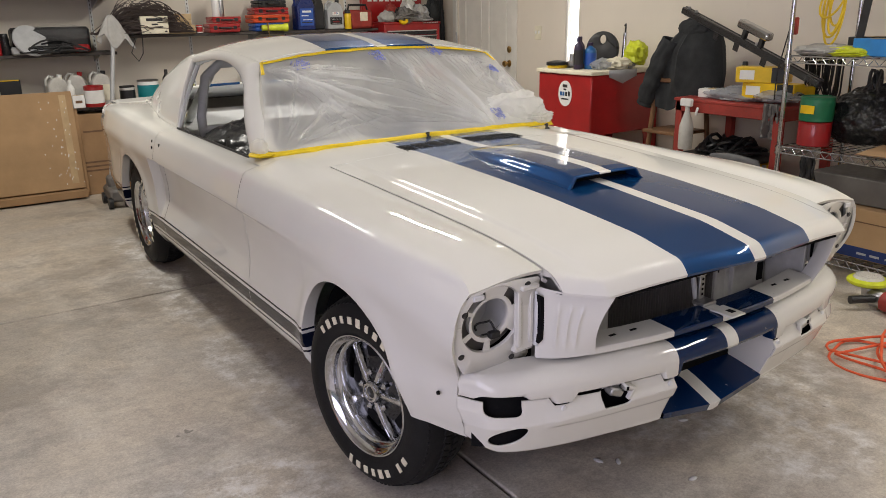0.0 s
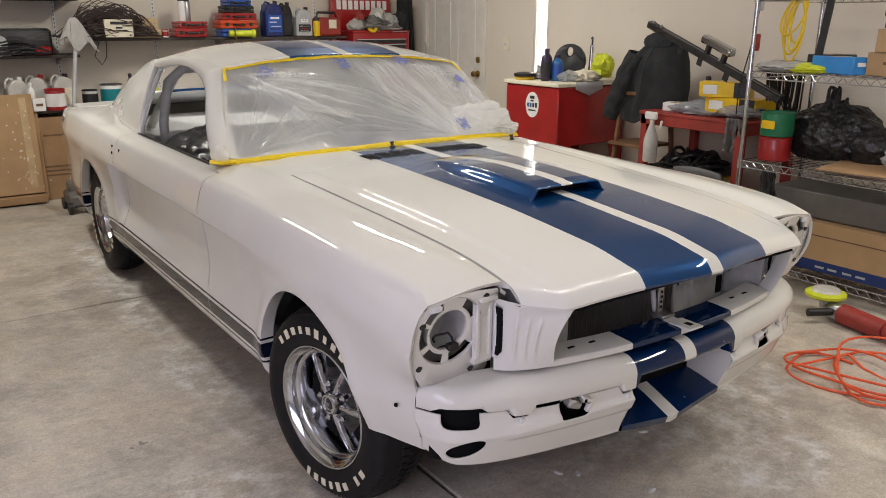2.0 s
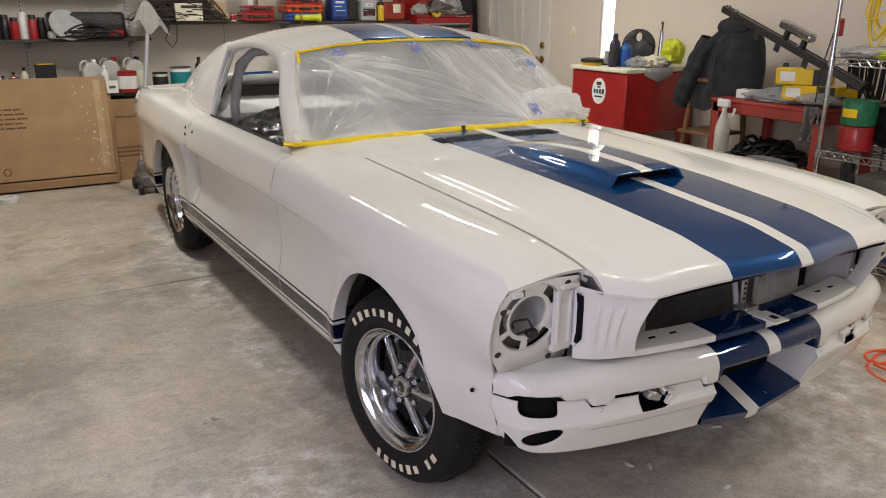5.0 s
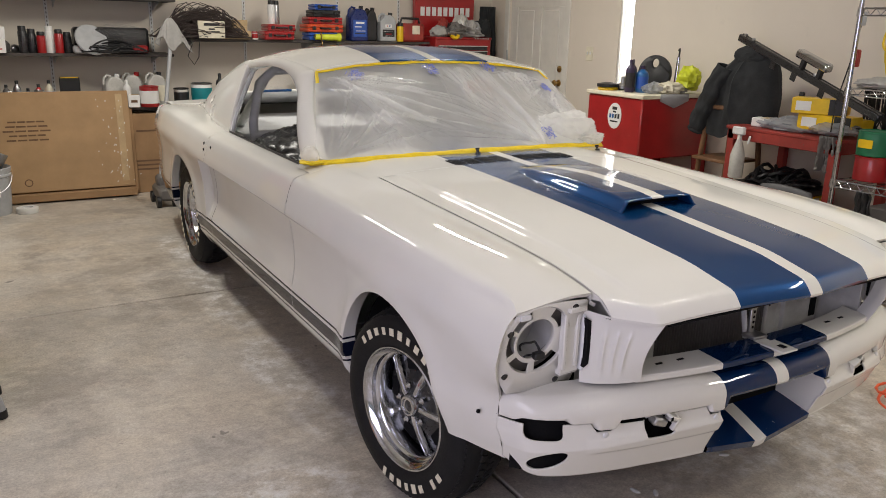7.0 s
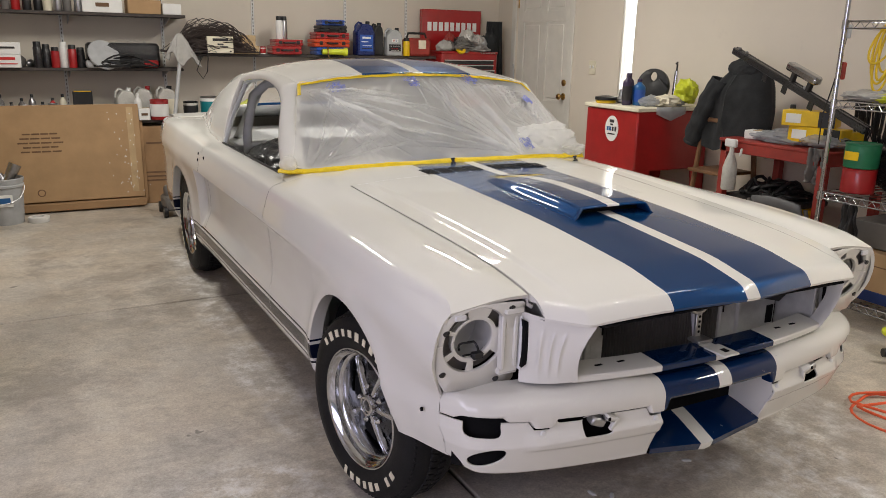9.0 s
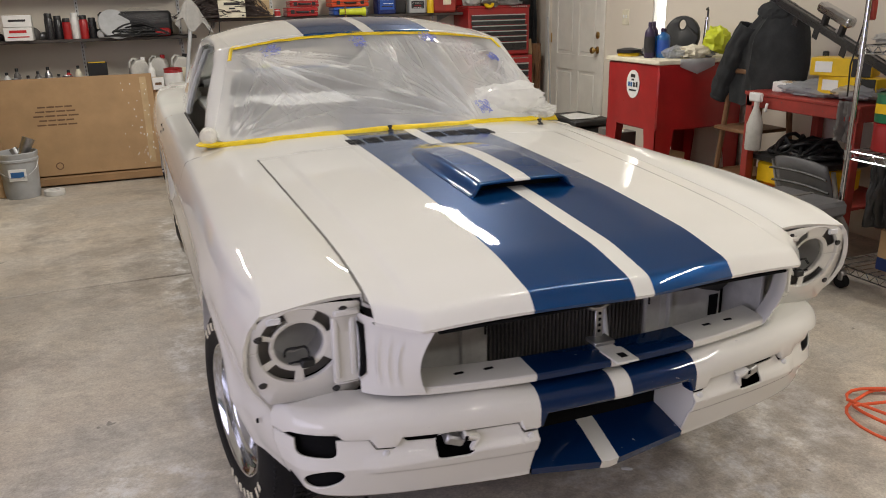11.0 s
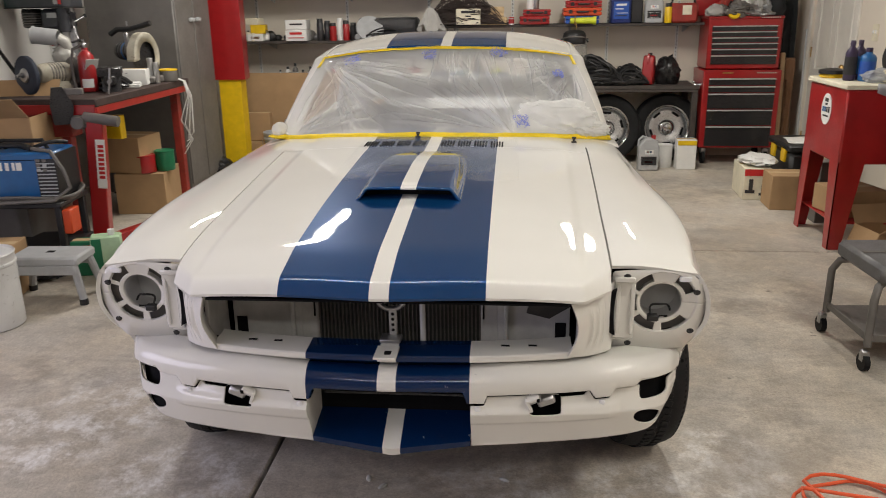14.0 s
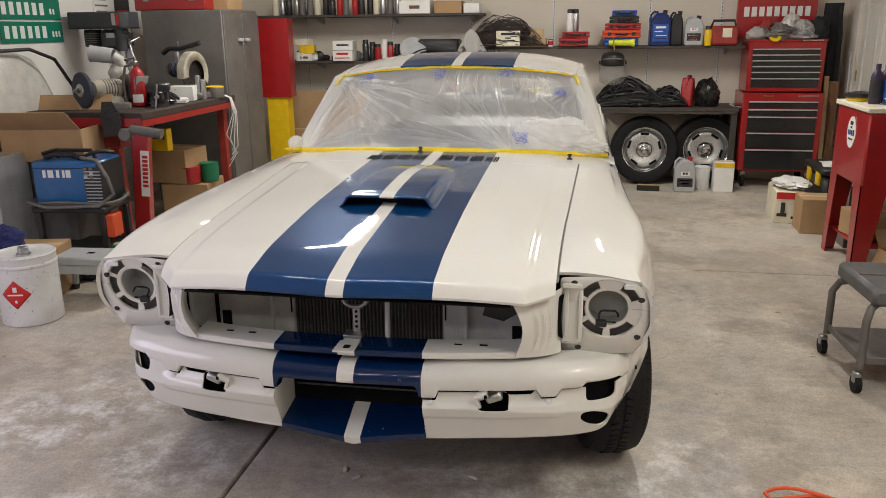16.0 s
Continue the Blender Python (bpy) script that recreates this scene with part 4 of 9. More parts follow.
# underside and wheel wells
g = G().box((0, 1.4, 0.255), (1.36, 3.2, 0.03)).box((0, -0.1, 0.30), (1.1, 0.7, 0.03))
part("underbody", g, M_DARK, car)
for s in (-1, 1):
    for cy in (0.01, WB - 0.03):
        rows = [[(s * x, cy - 0.35 * math.cos(a), 0.29 + 0.37 * math.sin(a)) for x in (0.765, 0.7, 0.52)] for a in np.linspace(0.3, math.pi - 0.12, 24)]
        g = G().grid(rows, flip=s > 0).box((s * 0.52, cy, 0.45), (0.02, 0.78, 0.44))
        part("wheel_well", g, M_DARK, car)


# nose
def head_y(x, z):
    return -0.503 - (z - 0.6) * 0.20


def polar_plate(s):
    """Headlamp plate: rings of points from the round hole out to the outline, with slots left open."""
    cx, cz, g = 0.702, 0.694, G()
    out = [(0.572, 0.784), (0.64, 0.790), (0.70, 0.789), (0.755, 0.783), (0.778, 0.773), (0.797, 0.755), (0.810, 0.72), (0.814, 0.68), (0.812, 0.65), (0.804, 0.62), (0.792, 0.59), (0.772, 0.558), (0.65, 0.548), (0.572, 0.556)]
    n = 120

    def edge(a):
        dx, dz = math.cos(a), math.sin(a)
        best = 0.2
        for i in range(len(out)):
            (x0, z0), (x1, z1) = out[i - 1], out[i]
            ex, ez = x1 - x0, z1 - z0
            det = dx * ez - dz * ex
            if abs(det) > 1e-9:
                t = ((x0 - cx) * ez - (z0 - cz) * ex) / det
                k = ((x0 - cx) * dz - (z0 - cz) * dx) / det
                if t > 0 and -1e-6 <= k <= 1 + 1e-6:
                    best = min(best, t)
        return best

    rows = []
    for i in range(n + 1):
        a = 2 * math.pi * i / n
        e, row = edge(a), []
        for r, back in ((0.054, 0.018), (0.056, 0.010), (0.060, 0.008), (0.064, 0.008), (0.089, 0.006), (0.092, 0.0), (None, 0.0)):
            rr = e if r is None else min(r, e * 0.97)
            x, z = cx + rr * math.cos(a), cz + rr * math.sin(a)
            row.append((s * x, head_y(x, z) + back, z))
        rows.append(row)
    drop = np.zeros((n, 6), bool)
    for i in range(n):
        a = (360 * (i + 0.5) / n) % 360
        for a0, a1 in ((22, 62), (112, 152), (163, 203), (215, 262), (276, 325)):
            if a0 < (a if s > 0 else (180 - a) % 360) < a1:
                drop[i, 3] = True
    return g.grid(rows, flip=s < 0, drop=drop)


for s in (-1, 1):
    lamp = part("headlamp_plate", polar_plate(s), M_PAINT, car, "empty white headlamp bucket plate", thick=0.003)
    g = G().lathe([(0.0575, 0.004), (0.062, 0.03), (0.060, 0.085), (0.0, 0.09)], 32, pose(s * 0.702, -0.502, 0.694, -90, 0, 0), caps=False)
    part("bucket", g, M_PRIMER, lamp)
    # grey ring added as the shade seen through the plate slots
    part("bucket_shadow", G().lathe([(0.061, 0.016), (0.097, 0.012)], 32, pose(s * 0.702, -0.512, 0.694, -78, 0, 0), caps=False), M_GREY, lamp)
    for x, z in ((0.788, 0.728), (0.784, 0.612), (0.625, 0.570), (0.609, 0.772)):
        b = G().lathe([(0.0095, 0), (0.0095, 0.002), (0.006, 0.003), (0.006, 0.005), (0.0, 0.0055)], 12, pose(s * x, head_y(x, z) - 0.001, z, 90, 0, 0))
        part("bolt", b, M_BLACKMET, lamp, "black bolt")
    path = [Vector((s * (0.705 + 0.026 * math.cos(k)), -0.495 + 0.008 * math.sin(3 * k), 0.662 + 0.02 * math.sin(k))) for k in np.linspace(0, 5.5, 22)]
    part("wire", G().tube(path, 0.003, 6), M_BLACK, lamp, "loose black lamp wire")
    part("plug", G().box((s * 0.685, -0.505, 0.645), (0.03, 0.02, 0.018), None, 0.003), M_BLACK, lamp, "black wire connector")
    hy = head_y(0.6, 0.68)
    ch = G().box((s * 0.606, hy - 0.003, 0.675), (0.056, 0.012, 0.165), None, 0.004).box((s * 0.627, hy - 0.008, 0.68), (0.012, 0.016, 0.150), None, 0.004).box((s * 0.590, hy - 0.008, 0.68), (0.011, 0.016, 0.140), None, 0.004)
    ch.box((s * 0.60, head_y(0.6, 0.60) - 0.006, 0.592), (0.058, 0.020, 0.020), None, 0.006).box((s * 0.603, head_y(0.6, 0.76) - 0.006, 0.762), (0.054, 0.014, 0.014), None, 0.005)
    part("channel", ch, M_PAINT, lamp, "pressed channel beside the lamp")
    part("lip_clip", G().box((s * 0.755, head_y(0.75, 0.765) - 0.004, 0.765), (0.03, 0.008, 0.014), pose(0, 0, 0), 0.003), M_WHITE_IN, lamp)
    # gilled panel between lamp and grille
    rows = []
    for k, t in enumerate(np.linspace(0, 1, 49)):
        row = []
        for v in np.linspace(0, 1, 15):
            z = 0.566 + 0.014 * t * t + (0.192 - 0.026 * t**0.8) * v
            xin = 0.458 + 0.022 * math.sin(math.pi * v)
            x = 0.578 + (xin - 0.578) * t
            y = -0.535 - 0.150 * (t**0.85) + 0.058 * (1 - v) * t
            rib = sum(math.exp(-(((t - c) / 0.035) ** 2)) for c in (0.3, 0.47, 0.64)) * float(np.clip((v - 0.12) / 0.2, 0, 1) * np.clip((0.86 - v) / 0.15, 0, 1))
            row.append((s * (x + 0.004 * rib), y - 0.005 * rib, z))
        rows.append(row)
    for dx, dy in ((-0.002, 0.008), (0.004, 0.03), (0.012, 0.055)):
        rows.append([(p[0] + s * dx, p[1] + dy, p[2]) for p in rows[48]])
    part("gill_panel", G().grid(rows, flip=s > 0), M_PAINT, car, "white grille surround with three gills", thick=0.0)
    g = G().grid([[(s * 0.58, -0.545 + d, z) for z in np.linspace(0.60, 0.745, 8)] for d in (0.0, 0.05)], flip=s < 0)
    part("gill_bracket", g, M_WHITE_IN, car)
    # black crescent drawn for the shade in the slot
    crescent = [(s * (0.583 - 0.006 * math.sin(math.pi * f)), 0.612 + 0.128 * f) for f in np.linspace(0, 1, 9)] + [(s * (0.570 - 0.003 * math.sin(math.pi * f)), 0.612 + 0.128 * f) for f in np.linspace(0.94, 0.06, 9)]
    part("gill_gap", G().prism([(px, -pz) for px, pz in crescent], -0.006, 0.006, pose(0, -0.549, 0, -90, 0, 0)), M_DARK, car, "dark slot beside the lamp plate")

# radiator and bay behind the grille
g = G().box((0, -0.41, 0.61), (0.47, 0.03, 0.33))
rad = part("radiator", g, M_FIN, car, "dark finned radiator core")
for k in range(42):
    part("fin", G().box((-0.228 + k * 0.0111, -0.429, 0.61), (0.0032, 0.012, 0.32), None, 0.001), M_GREY, rad)
for s in (-1, 1):
    part("radiator_tank", G().box((s * 0.255, -0.43, 0.61), (0.05, 0.03, 0.33), None, 0.005), M_BAY, rad)
    part("tank_slot", G().box((s * 0.238, -0.447, 0.66), (0.005, 0.003, 0.11), None, 0.001), M_DARK, rad)
    sup = part("support_panel", G().box((s * 0.375, -0.44, 0.61), (0.20, 0.012, 0.34), None, 0.004).box((s * 0.50, -0.50, 0.64), (0.012, 0.14, 0.26), None, 0.003).box((s * 0.30, -0.45, 0.61), (0.012, 0.02, 0.33), None, 0.003), M_BAY, car, "grey radiator support")
    part("support_hole", G().box((s * 0.45, -0.4475, 0.69), (0.035, 0.003, 0.07), None, 0.0012), M_DARK, sup)
    part("support_hole", G().box((s * 0.45, -0.4475, 0.57), (0.03, 0.003, 0.06), None, 0.0012), M_DARK, sup)
    b = G().prism([(-0.06, 0.0), (0.06, 0.0), (0.012, -0.05), (-0.012, -0.05)], -0.004, 0.004, pose(s * 0.33, -0.52, 0.765, 90, 0, 0))
    part("hood_bumper_tab", b, M_BAY, car)
part("black_duct", G().prism([(-0.05, -0.05), (0.01, -0.065), (0.065, -0.03), (0.055, 0.06), (-0.02, 0.06)], -0.006, 0.006, pose(0.405, -0.50, 0.70, 90, 0, 0)), M_BLACK, car, "black rubber flap in the grille opening")
# added black board and sheet put the bay's shade into shape
part("bay_top_shade", G().box((0, -0.55, 0.745), (0.9, 0.28, 0.006)), M_DARK, car)
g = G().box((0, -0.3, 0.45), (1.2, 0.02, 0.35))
part("bay_shade_sheet", g, M_DARK, car)
ring = [Vector((0.036 * math.cos(a) * (1.0 if math.sin(a) < 0 else 1.1), -0.567, 0.708 + (0.030 if math.sin(a) < 0 else 0.032) * math.sin(a))) for a in np.linspace(0, 2 * math.pi, 28, endpoint=False)]
latch = part("latch_support", G().tube(ring, 0.0065, 8, closed=True), M_ALU, car, "grey forked hood latch bracket")
part("latch_bar", G().box((0, -0.567, 0.742), (0.085, 0.018, 0.011), None, 0.003), M_ALU, latch)
part("latch_stem", G().box((0.004, -0.567, 0.642), (0.022, 0.010, 0.085), None, 0.004), M_ALU, latch)
part("latch_foot", G().box((0, -0.585, 0.603), (0.055, 0.045, 0.010), None, 0.003), M_ALU, latch)
part("latch_spring", G().box((0, -0.56, 0.735), (0.05, 0.03, 0.03), None, 0.006), M_BLACKMET, latch)
for k in range(4):
    part("bracket_hole", G().cyl((0.004, -0.5735, 0.622 + k * 0.015), (0.004, -0.573, 0.622 + k * 0.015), 0.0045, n=10), M_DARK, latch)
part("bay_rod", G().cyl((0.075, -0.50, 0.55), (0.07, -0.47, 0.71), 0.008, n=10), M_WHITE_IN, car)

# lower grille lip
lip_y = curve([0, 0.2, 0.44, 0.5], [-0.672, -0.664, -0.628, -0.61])
rows = []
for x in np.linspace(-0.47, 0.47, 61):
    y = float(lip_y(abs(x)))
    rows.append([(x, y + 0.085, 0.598), (x, y + 0.012, 0.594), (x, y + 0.003, 0.5925), (x, y, 0.589), (x, y, 0.5775), (x, y + 0.003, 0.574), (x, y + 0.03, 0.571)])
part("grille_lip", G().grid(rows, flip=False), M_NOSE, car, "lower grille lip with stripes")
part("latch_plate", G().box((0, -0.665, 0.5985), (0.058, 0.075, 0.006), None, 0.002), M_PAINT, car)
part("latch_slot", G().box((0.004, -0.672, 0.6018), (0.018, 0.022, 0.002), None, 0.0008), M_DARK, car)
for s in (-1, 1):
    for x, y in ((0.30, -0.60), (0.37, -0.595)):
        part("lip_slot", G().box((s * x, y, 0.5966), (0.022, 0.008, 0.002), None, 0.0006), M_DARK, car)

# apron roll under the grille
roll_y = curve([0, 0.21, 0.4, 0.55, 0.66, 0.73, 0.768, 0.795], [-0.695, -0.686, -0.662, -0.63, -0.592, -0.548, -0.478, -0.43])
roll_t = curve([0, 0.2, 0.32, 0.6, 0.8], [0.553, 0.555, 0.562, 0.556, 0.548])
def step(x, a, b, w=0.008):
    """1 between a and b, with soft ends."""
    return float(np.clip((x - a) / w + 0.5, 0, 1) * np.clip((b - x) / w + 0.5, 0, 1))


def tabs(a):
    return max(step(a, 0.20, 0.252), step(a, 0.525, 0.578, 0.014))


rows = []
for x in np.linspace(-0.770, 0.770, 319):
    a = abs(x)
    y, zt = float(roll_y(a)), float(roll_t(a))
    zb = 0.492 - 0.022 * tabs(a) + 0.010 * step(a, -0.3, 0.195, 0.01) + 0.012 * step(a, 0.645, 0.745, 0.012)
    row = [(x, y + 0.11, zt + 0.004), (x, y + 0.062, zt)]
    for w in np.linspace(0.14, 1.52, 12):
        row.append((x, y + 0.052 - 0.052 * math.sin(w), zt - 0.046 + 0.047 * math.cos(w)))
    rows.append(row + [(x, y + 0.001, zb + 0.006), (x, y + 0.004, zb), (x, y + 0.012, zb - 0.003), (x, y + 0.04, zb - 0.004)])
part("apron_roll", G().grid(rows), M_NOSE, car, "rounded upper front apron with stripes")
# black sheets stand in for the shade behind the apron gaps
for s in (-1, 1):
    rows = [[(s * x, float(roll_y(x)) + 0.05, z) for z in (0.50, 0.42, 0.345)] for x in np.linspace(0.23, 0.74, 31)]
    part("apron_shade_sheet", G().grid(rows), M_DARK, car)
# black strip in place of the shade between lip and roll
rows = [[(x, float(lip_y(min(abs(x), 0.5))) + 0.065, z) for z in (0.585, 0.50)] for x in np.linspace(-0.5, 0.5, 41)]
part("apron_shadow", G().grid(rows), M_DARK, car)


# lower apron with duct openings
def low_y(a, z):
    y = float(roll_y(a)) + 0.008
    # the upper flange leans back over a pressed fold, the lower face tucks under
    fold = 0.440 - 0.03 * max(0.0, (a - 0.34) / 0.42)
    return y + 0.016 * float(np.clip((z - fold) / 0.05, 0, 1)) - 0.004 + 0.045 * float(np.clip((fold - z) / 0.11, 0, 1))


HOLES = ((0.692, 0.476, 0.041, 0.033, 5.0), (0.405, 0.455, 0.040, 0.026, 6.0), (0.686, 0.384, 0.046, 0.027, 2.2))


def apron_top(x):
    return 0.482 - 0.022 * tabs(x) - 0.008 * step(x, 0.44, 0.51, 0.01)


def apron_bot(x):
    return 0.322 + 0.012 * ((x - 0.213) / 0.587) + 0.03 * max(0, (x - 0.69) / 0.075) ** 2


for s in (-1, 1):
    NX, NV = 170, 44

    def spot(x, z):
        y = low_y(x, z)
        # pressed step along the upper edge, proud panel below
        y -= 0.006 * float(np.clip((0.455 - z) / 0.012, 0, 1)) * float(np.clip((z - 0.40) / 0.01, 0, 1)) * float(np.clip((0.60 - x) / 0.03, 0, 1))
        return (s * (x - 0.03 * max(0, (x - 0.6) / 0.17) ** 2 * max(0, (0.45 - z) / 0.1)), y, z)

    def open_at(q):
        return min((abs((q[0] - hx) / a) ** p + abs((q[1] - hz + (0.30 * (q[0] - hx) if p < 3 else 0)) / b) ** p) ** (1 / p) - 1 for hx, hz, a, b, p in HOLES)

    xs, vs = np.linspace(0.213, 0.768, NX), np.linspace(0, 1, NV)
    flat = [[(x, apron_bot(x) + (apron_top(x) - apron_bot(x)) * v) for v in vs] for x in xs]
    val = [[open_at(q) for q in row] for row in flat]
    pts, faces, seen = [], [], {}

    def vert(q):
        k = (round(q[0], 5), round(q[1], 5))
        if k not in seen:
            seen[k] = len(pts)
            pts.append(spot(*q))
        return seen[k]

    for i in range(NX - 1):
        for j in range(NV - 1):
            ring = [(i, j), (i + 1, j), (i + 1, j + 1), (i, j + 1)]
            poly = []
            for k in range(4):
                (i0, j0), (i1, j1) = ring[k], ring[(k + 1) % 4]
                q0, q1, f0, f1 = flat[i0][j0], flat[i1][j1], val[i0][j0], val[i1][j1]
                if f0 >= 0:
                    poly.append(vert(q0))
                if f0 * f1 < 0:
                    w = f0 / (f0 - f1)
                    poly.append(vert((q0[0] + (q1[0] - q0[0]) * w, q0[1] + (q1[1] - q0[1]) * w)))
            poly = list(dict.fromkeys(poly))
            if len(poly) > 2:
                faces.append(tuple(poly) if s > 0 else tuple(poly[::-1]))
    lowa = part("lower_apron", G().add(pts, faces), M_PAINT, car, "white lower front apron with duct openings", thick=0.005)
    tilt = pose(s * 0.392, low_y(0.39, 0.465), 0.470, 12, -s * 22, 0)
    br = part("bracket", G().box((s * 0.012, 0.004, -0.006), (0.046, 0.030, 0.024), tilt, 0.005).box((-s * 0.012, -0.008, 0.012), (0.030, 0.020, 0.008), tilt, 0.003), M_ALU, lowa, "bent grey metal bracket")
    part("bracket_tab", G().box((-s * 0.016, -0.006, 0.018), (0.034, 0.026, 0.010), tilt, 0.003).box((-s * 0.032, -0.012, 0.004), (0.009, 0.014, 0.040), tilt, 0.003), M_PAINT, br)
    part("bracket_slot", G().box((s * 0.385, low_y(0.385, 0.47) - 0.0235, 0.48), (0.008, 0.002, 0.01), None, 0.0008), M_DARK, br)
    for x, z in ((0.232, 0.452), (0.551, 0.452)):
        part("screw", G().lathe([(0.009, 0), (0.007, 0.004), (0, 0.005)], 12, pose(s * x, low_y(x, z) - 0.001, z, 90, 0, 0)), M_WHITE_IN, lowa)
    # inner side of the centre opening
    rows = [[(s * 0.213, low_y(0.213, z) * (1 - d) - 0.56 * d, z) for z in np.linspace(0.323, 0.476, 9)] for d in np.linspace(0, 1.6, 7)]
    part("opening_side", G().grid(rows, flip=s > 0), M_PAINT, car)

rows = []
for x in np.linspace(-0.211, 0.211, 41):
    dip = 0.036 * (1 - abs(x) / 0.211)
    rows.append([(x, -0.52, 0.366), (x, -0.56, 0.360 - dip * 0.2), (x, -0.61, 0.350 - dip * 0.5), (x, -0.648 - 0.006 * (1 - abs(x) / 0.211), 0.342 - dip * 0.8), (x, -0.645, 0.325 - dip), (x, -0.60, 0.318 - dip)])
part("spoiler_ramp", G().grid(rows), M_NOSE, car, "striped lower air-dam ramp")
part("inlet_bar", G().box((0, -0.535, 0.418), (0.40, 0.012, 0.008), None, 0.003), M_BLACKMET, car)
# black panel added for the deep shade inside the inlet
part("air_opening_shade", G().box((0, -0.522, 0.43), (0.43, 0.01, 0.15)), M_DARK, car, "black panel for the shade in the lower air opening")


# wheels
def make_wheel():
    w = thing("wheel", 0, 0, 0)
    w.parent = car
    prof = [(0.184, -0.082), (0.205, -0.096), (0.236, -0.101), (0.264, -0.094), (0.280, -0.083), (0.292, -0.066), (0.298, -0.044), (0.300, 0.0), (0.298, 0.044), (0.292, 0.066), (0.280, 0.083), (0.264, 0.094), (0.236, 0.101), (0.205, 0.096), (0.184, 0.082)]
    ty = part("tyre", G().lathe(prof, 72, pose(0, 0, 0, 0, -90, 0), caps=False), M_RUBBER, w, "black tyre with raised white lettering")
    g = G()
    for k in range(72):
        for x, dx, tw in ((-0.055, 0.03, 0.35), (-0.018, 0.026, -0.3), (0.018, 0.026, 0.3), (0.055, 0.03, -0.35)):
            a = 2 * math.pi * (k + 0.5 * (x > 0)) / 72
            m = Matrix.Rotation(a, 4, "X") @ Matrix.Translation((x, 0, 0.298 - 12 * (abs(x) - 0.018) ** 2 * (abs(x) > 0.03))) @ Matrix.Rotation(tw, 4, "Z")
            g.box((0, 0, 0), (dx, 0.021, 0.012), m, 0.002)
    for k in range(90):
        a = 2 * math.pi * k / 90
        for s in (-1, 1):
            g.box((s * 0.074, 0, 0.279), (0.012, 0.012, 0.016), Matrix.Rotation(a, 4, "X"), 0.002)
    part("tread", g, M_RUBBER, ty)
    # off-white sidewall marks: one bar for each character
    for a0, n, w0 in ((2, 10, 9.6), (188, 6, 9.0), (232, 2, 9.5)):
        for k in range(n):
            a = radians(a0 + (k - n / 2 + 0.5) * w0)
            part("sidewall_mark", G().box((0, 0, 0), (0.003, 0.020 if k % 3 else 0.015, 0.023 if k % 4 else 0.028), Matrix.Rotation(-a, 4, "X") @ Matrix.Translation((-0.1012, 0, 0.240)), 0.0014), M_CREAM, ty)
    rim = [(0.178, 0.085), (0.172, 0.06), (0.16, 0.03), (0.148, 0.0), (0.150, -0.012), (0.155, -0.024), (0.157, -0.05), (0.160, -0.056), (0.168, -0.060), (0.170, -0.074), (0.181, -0.082), (0.186, -0.091), (0.190, -0.0925), (0.1925, -0.089), (0.191, -0.08)]
    part("rim", G().lathe([(r, -h) for r, h in rim][::-1], 72, pose(0, 0, 0, 0, -90, 0), caps=False), M_CHROME, w, "polished chrome wheel rim")
    part("drum", G().lathe([(0.155, 0.0), (0.155, 0.02), (0.0, 0.03)], 32, pose(0.04, 0, 0, 0, -90, 0)), M_DARK, w)
    part("spoke_plate", G().lathe([(0.150, 0.0), (0.12, 0.005), (0.085, 0.024), (0.06, 0.031), (0.0, 0.031)], 40, pose(0.0, 0, 0, 0, -90, 0), caps=False), M_BLACKMET, w, "black enamelled wheel centre")
    for k in range(5):
        m = Matrix.Rotation(2 * math.pi * (k + 0.3) / 5, 4, "X")
        g, rows = G(), []
        for r in np.linspace(0.036, 0.154, 10):
            q = (r - 0.036) / 0.118
            wd = 0.0065 + 0.004 * q
            bow = -0.050 + 0.030 * q**1.5
            rows.append([(bow + 0.03, -wd - 0.003, r), (bow + 0.004, -wd - 0.001, r), (bow, -wd + 0.002, r), (bow + 0.002, -wd + 0.004, r), (bow + 0.002, wd - 0.004, r), (bow, wd - 0.002, r), (bow + 0.004, wd + 0.001, r), (bow + 0.03, wd + 0.003, r)])
        g.grid([[tuple(m @ Vector(p)) for p in row] for row in rows])
        part("spoke", g, M_CHROME, w, "slim chrome spoke")
        a = 2 * math.pi * (k + 0.8) / 5
        ca, sa = math.cos(a), math.sin(a)
        part("window_slot", G().box((-0.013, 0, 0.118), (0.012, 0.062, 0.034), Matrix.Rotation(a, 4, "X"), 0.005), M_DARK, w)
        c = (0, -0.060 * sa, 0.060 * ca)
        part("lug_nut", G().cyl((-0.024, c[1], c[2]), (-0.047, c[1], c[2]), 0.0115, 0.0105, 6).cyl((-0.047, c[1], c[2]), (-0.055, c[1], c[2]), 0.0095, 0.004, 12), M_CHROME, w)
    cap = part("centre_cap", G().lathe([(0.033, 0), (0.033, 0.030), (0.030, 0.035), (0.024, 0.036), (0.022, 0.030), (0.018, 0.029)], 32, pose(-0.028, 0, 0, 0, -90, 0), caps=False), M_CHROME, w, "chrome centre cap")
    part("cap_disc", G().lathe([(0.023, 0.0), (0.012, 0.004), (0.0, 0.005)], 24, pose(-0.054, 0, 0, 0, -90, 0)), M_BLACKMET, cap)
    return w


first = make_wheel()
WX = 0.722
first.matrix_basis = pose(-WX, 0, 0.305, 0, 0, 10)
copy_thing(first, pose(-WX, WB, 0.305, 75, 0, 0))
copy_thing(first, pose(WX, 0, 0.305, 15, 0, 190))
copy_thing(first, pose(WX - 0.08, WB, 0.305, 200, 0, 180))


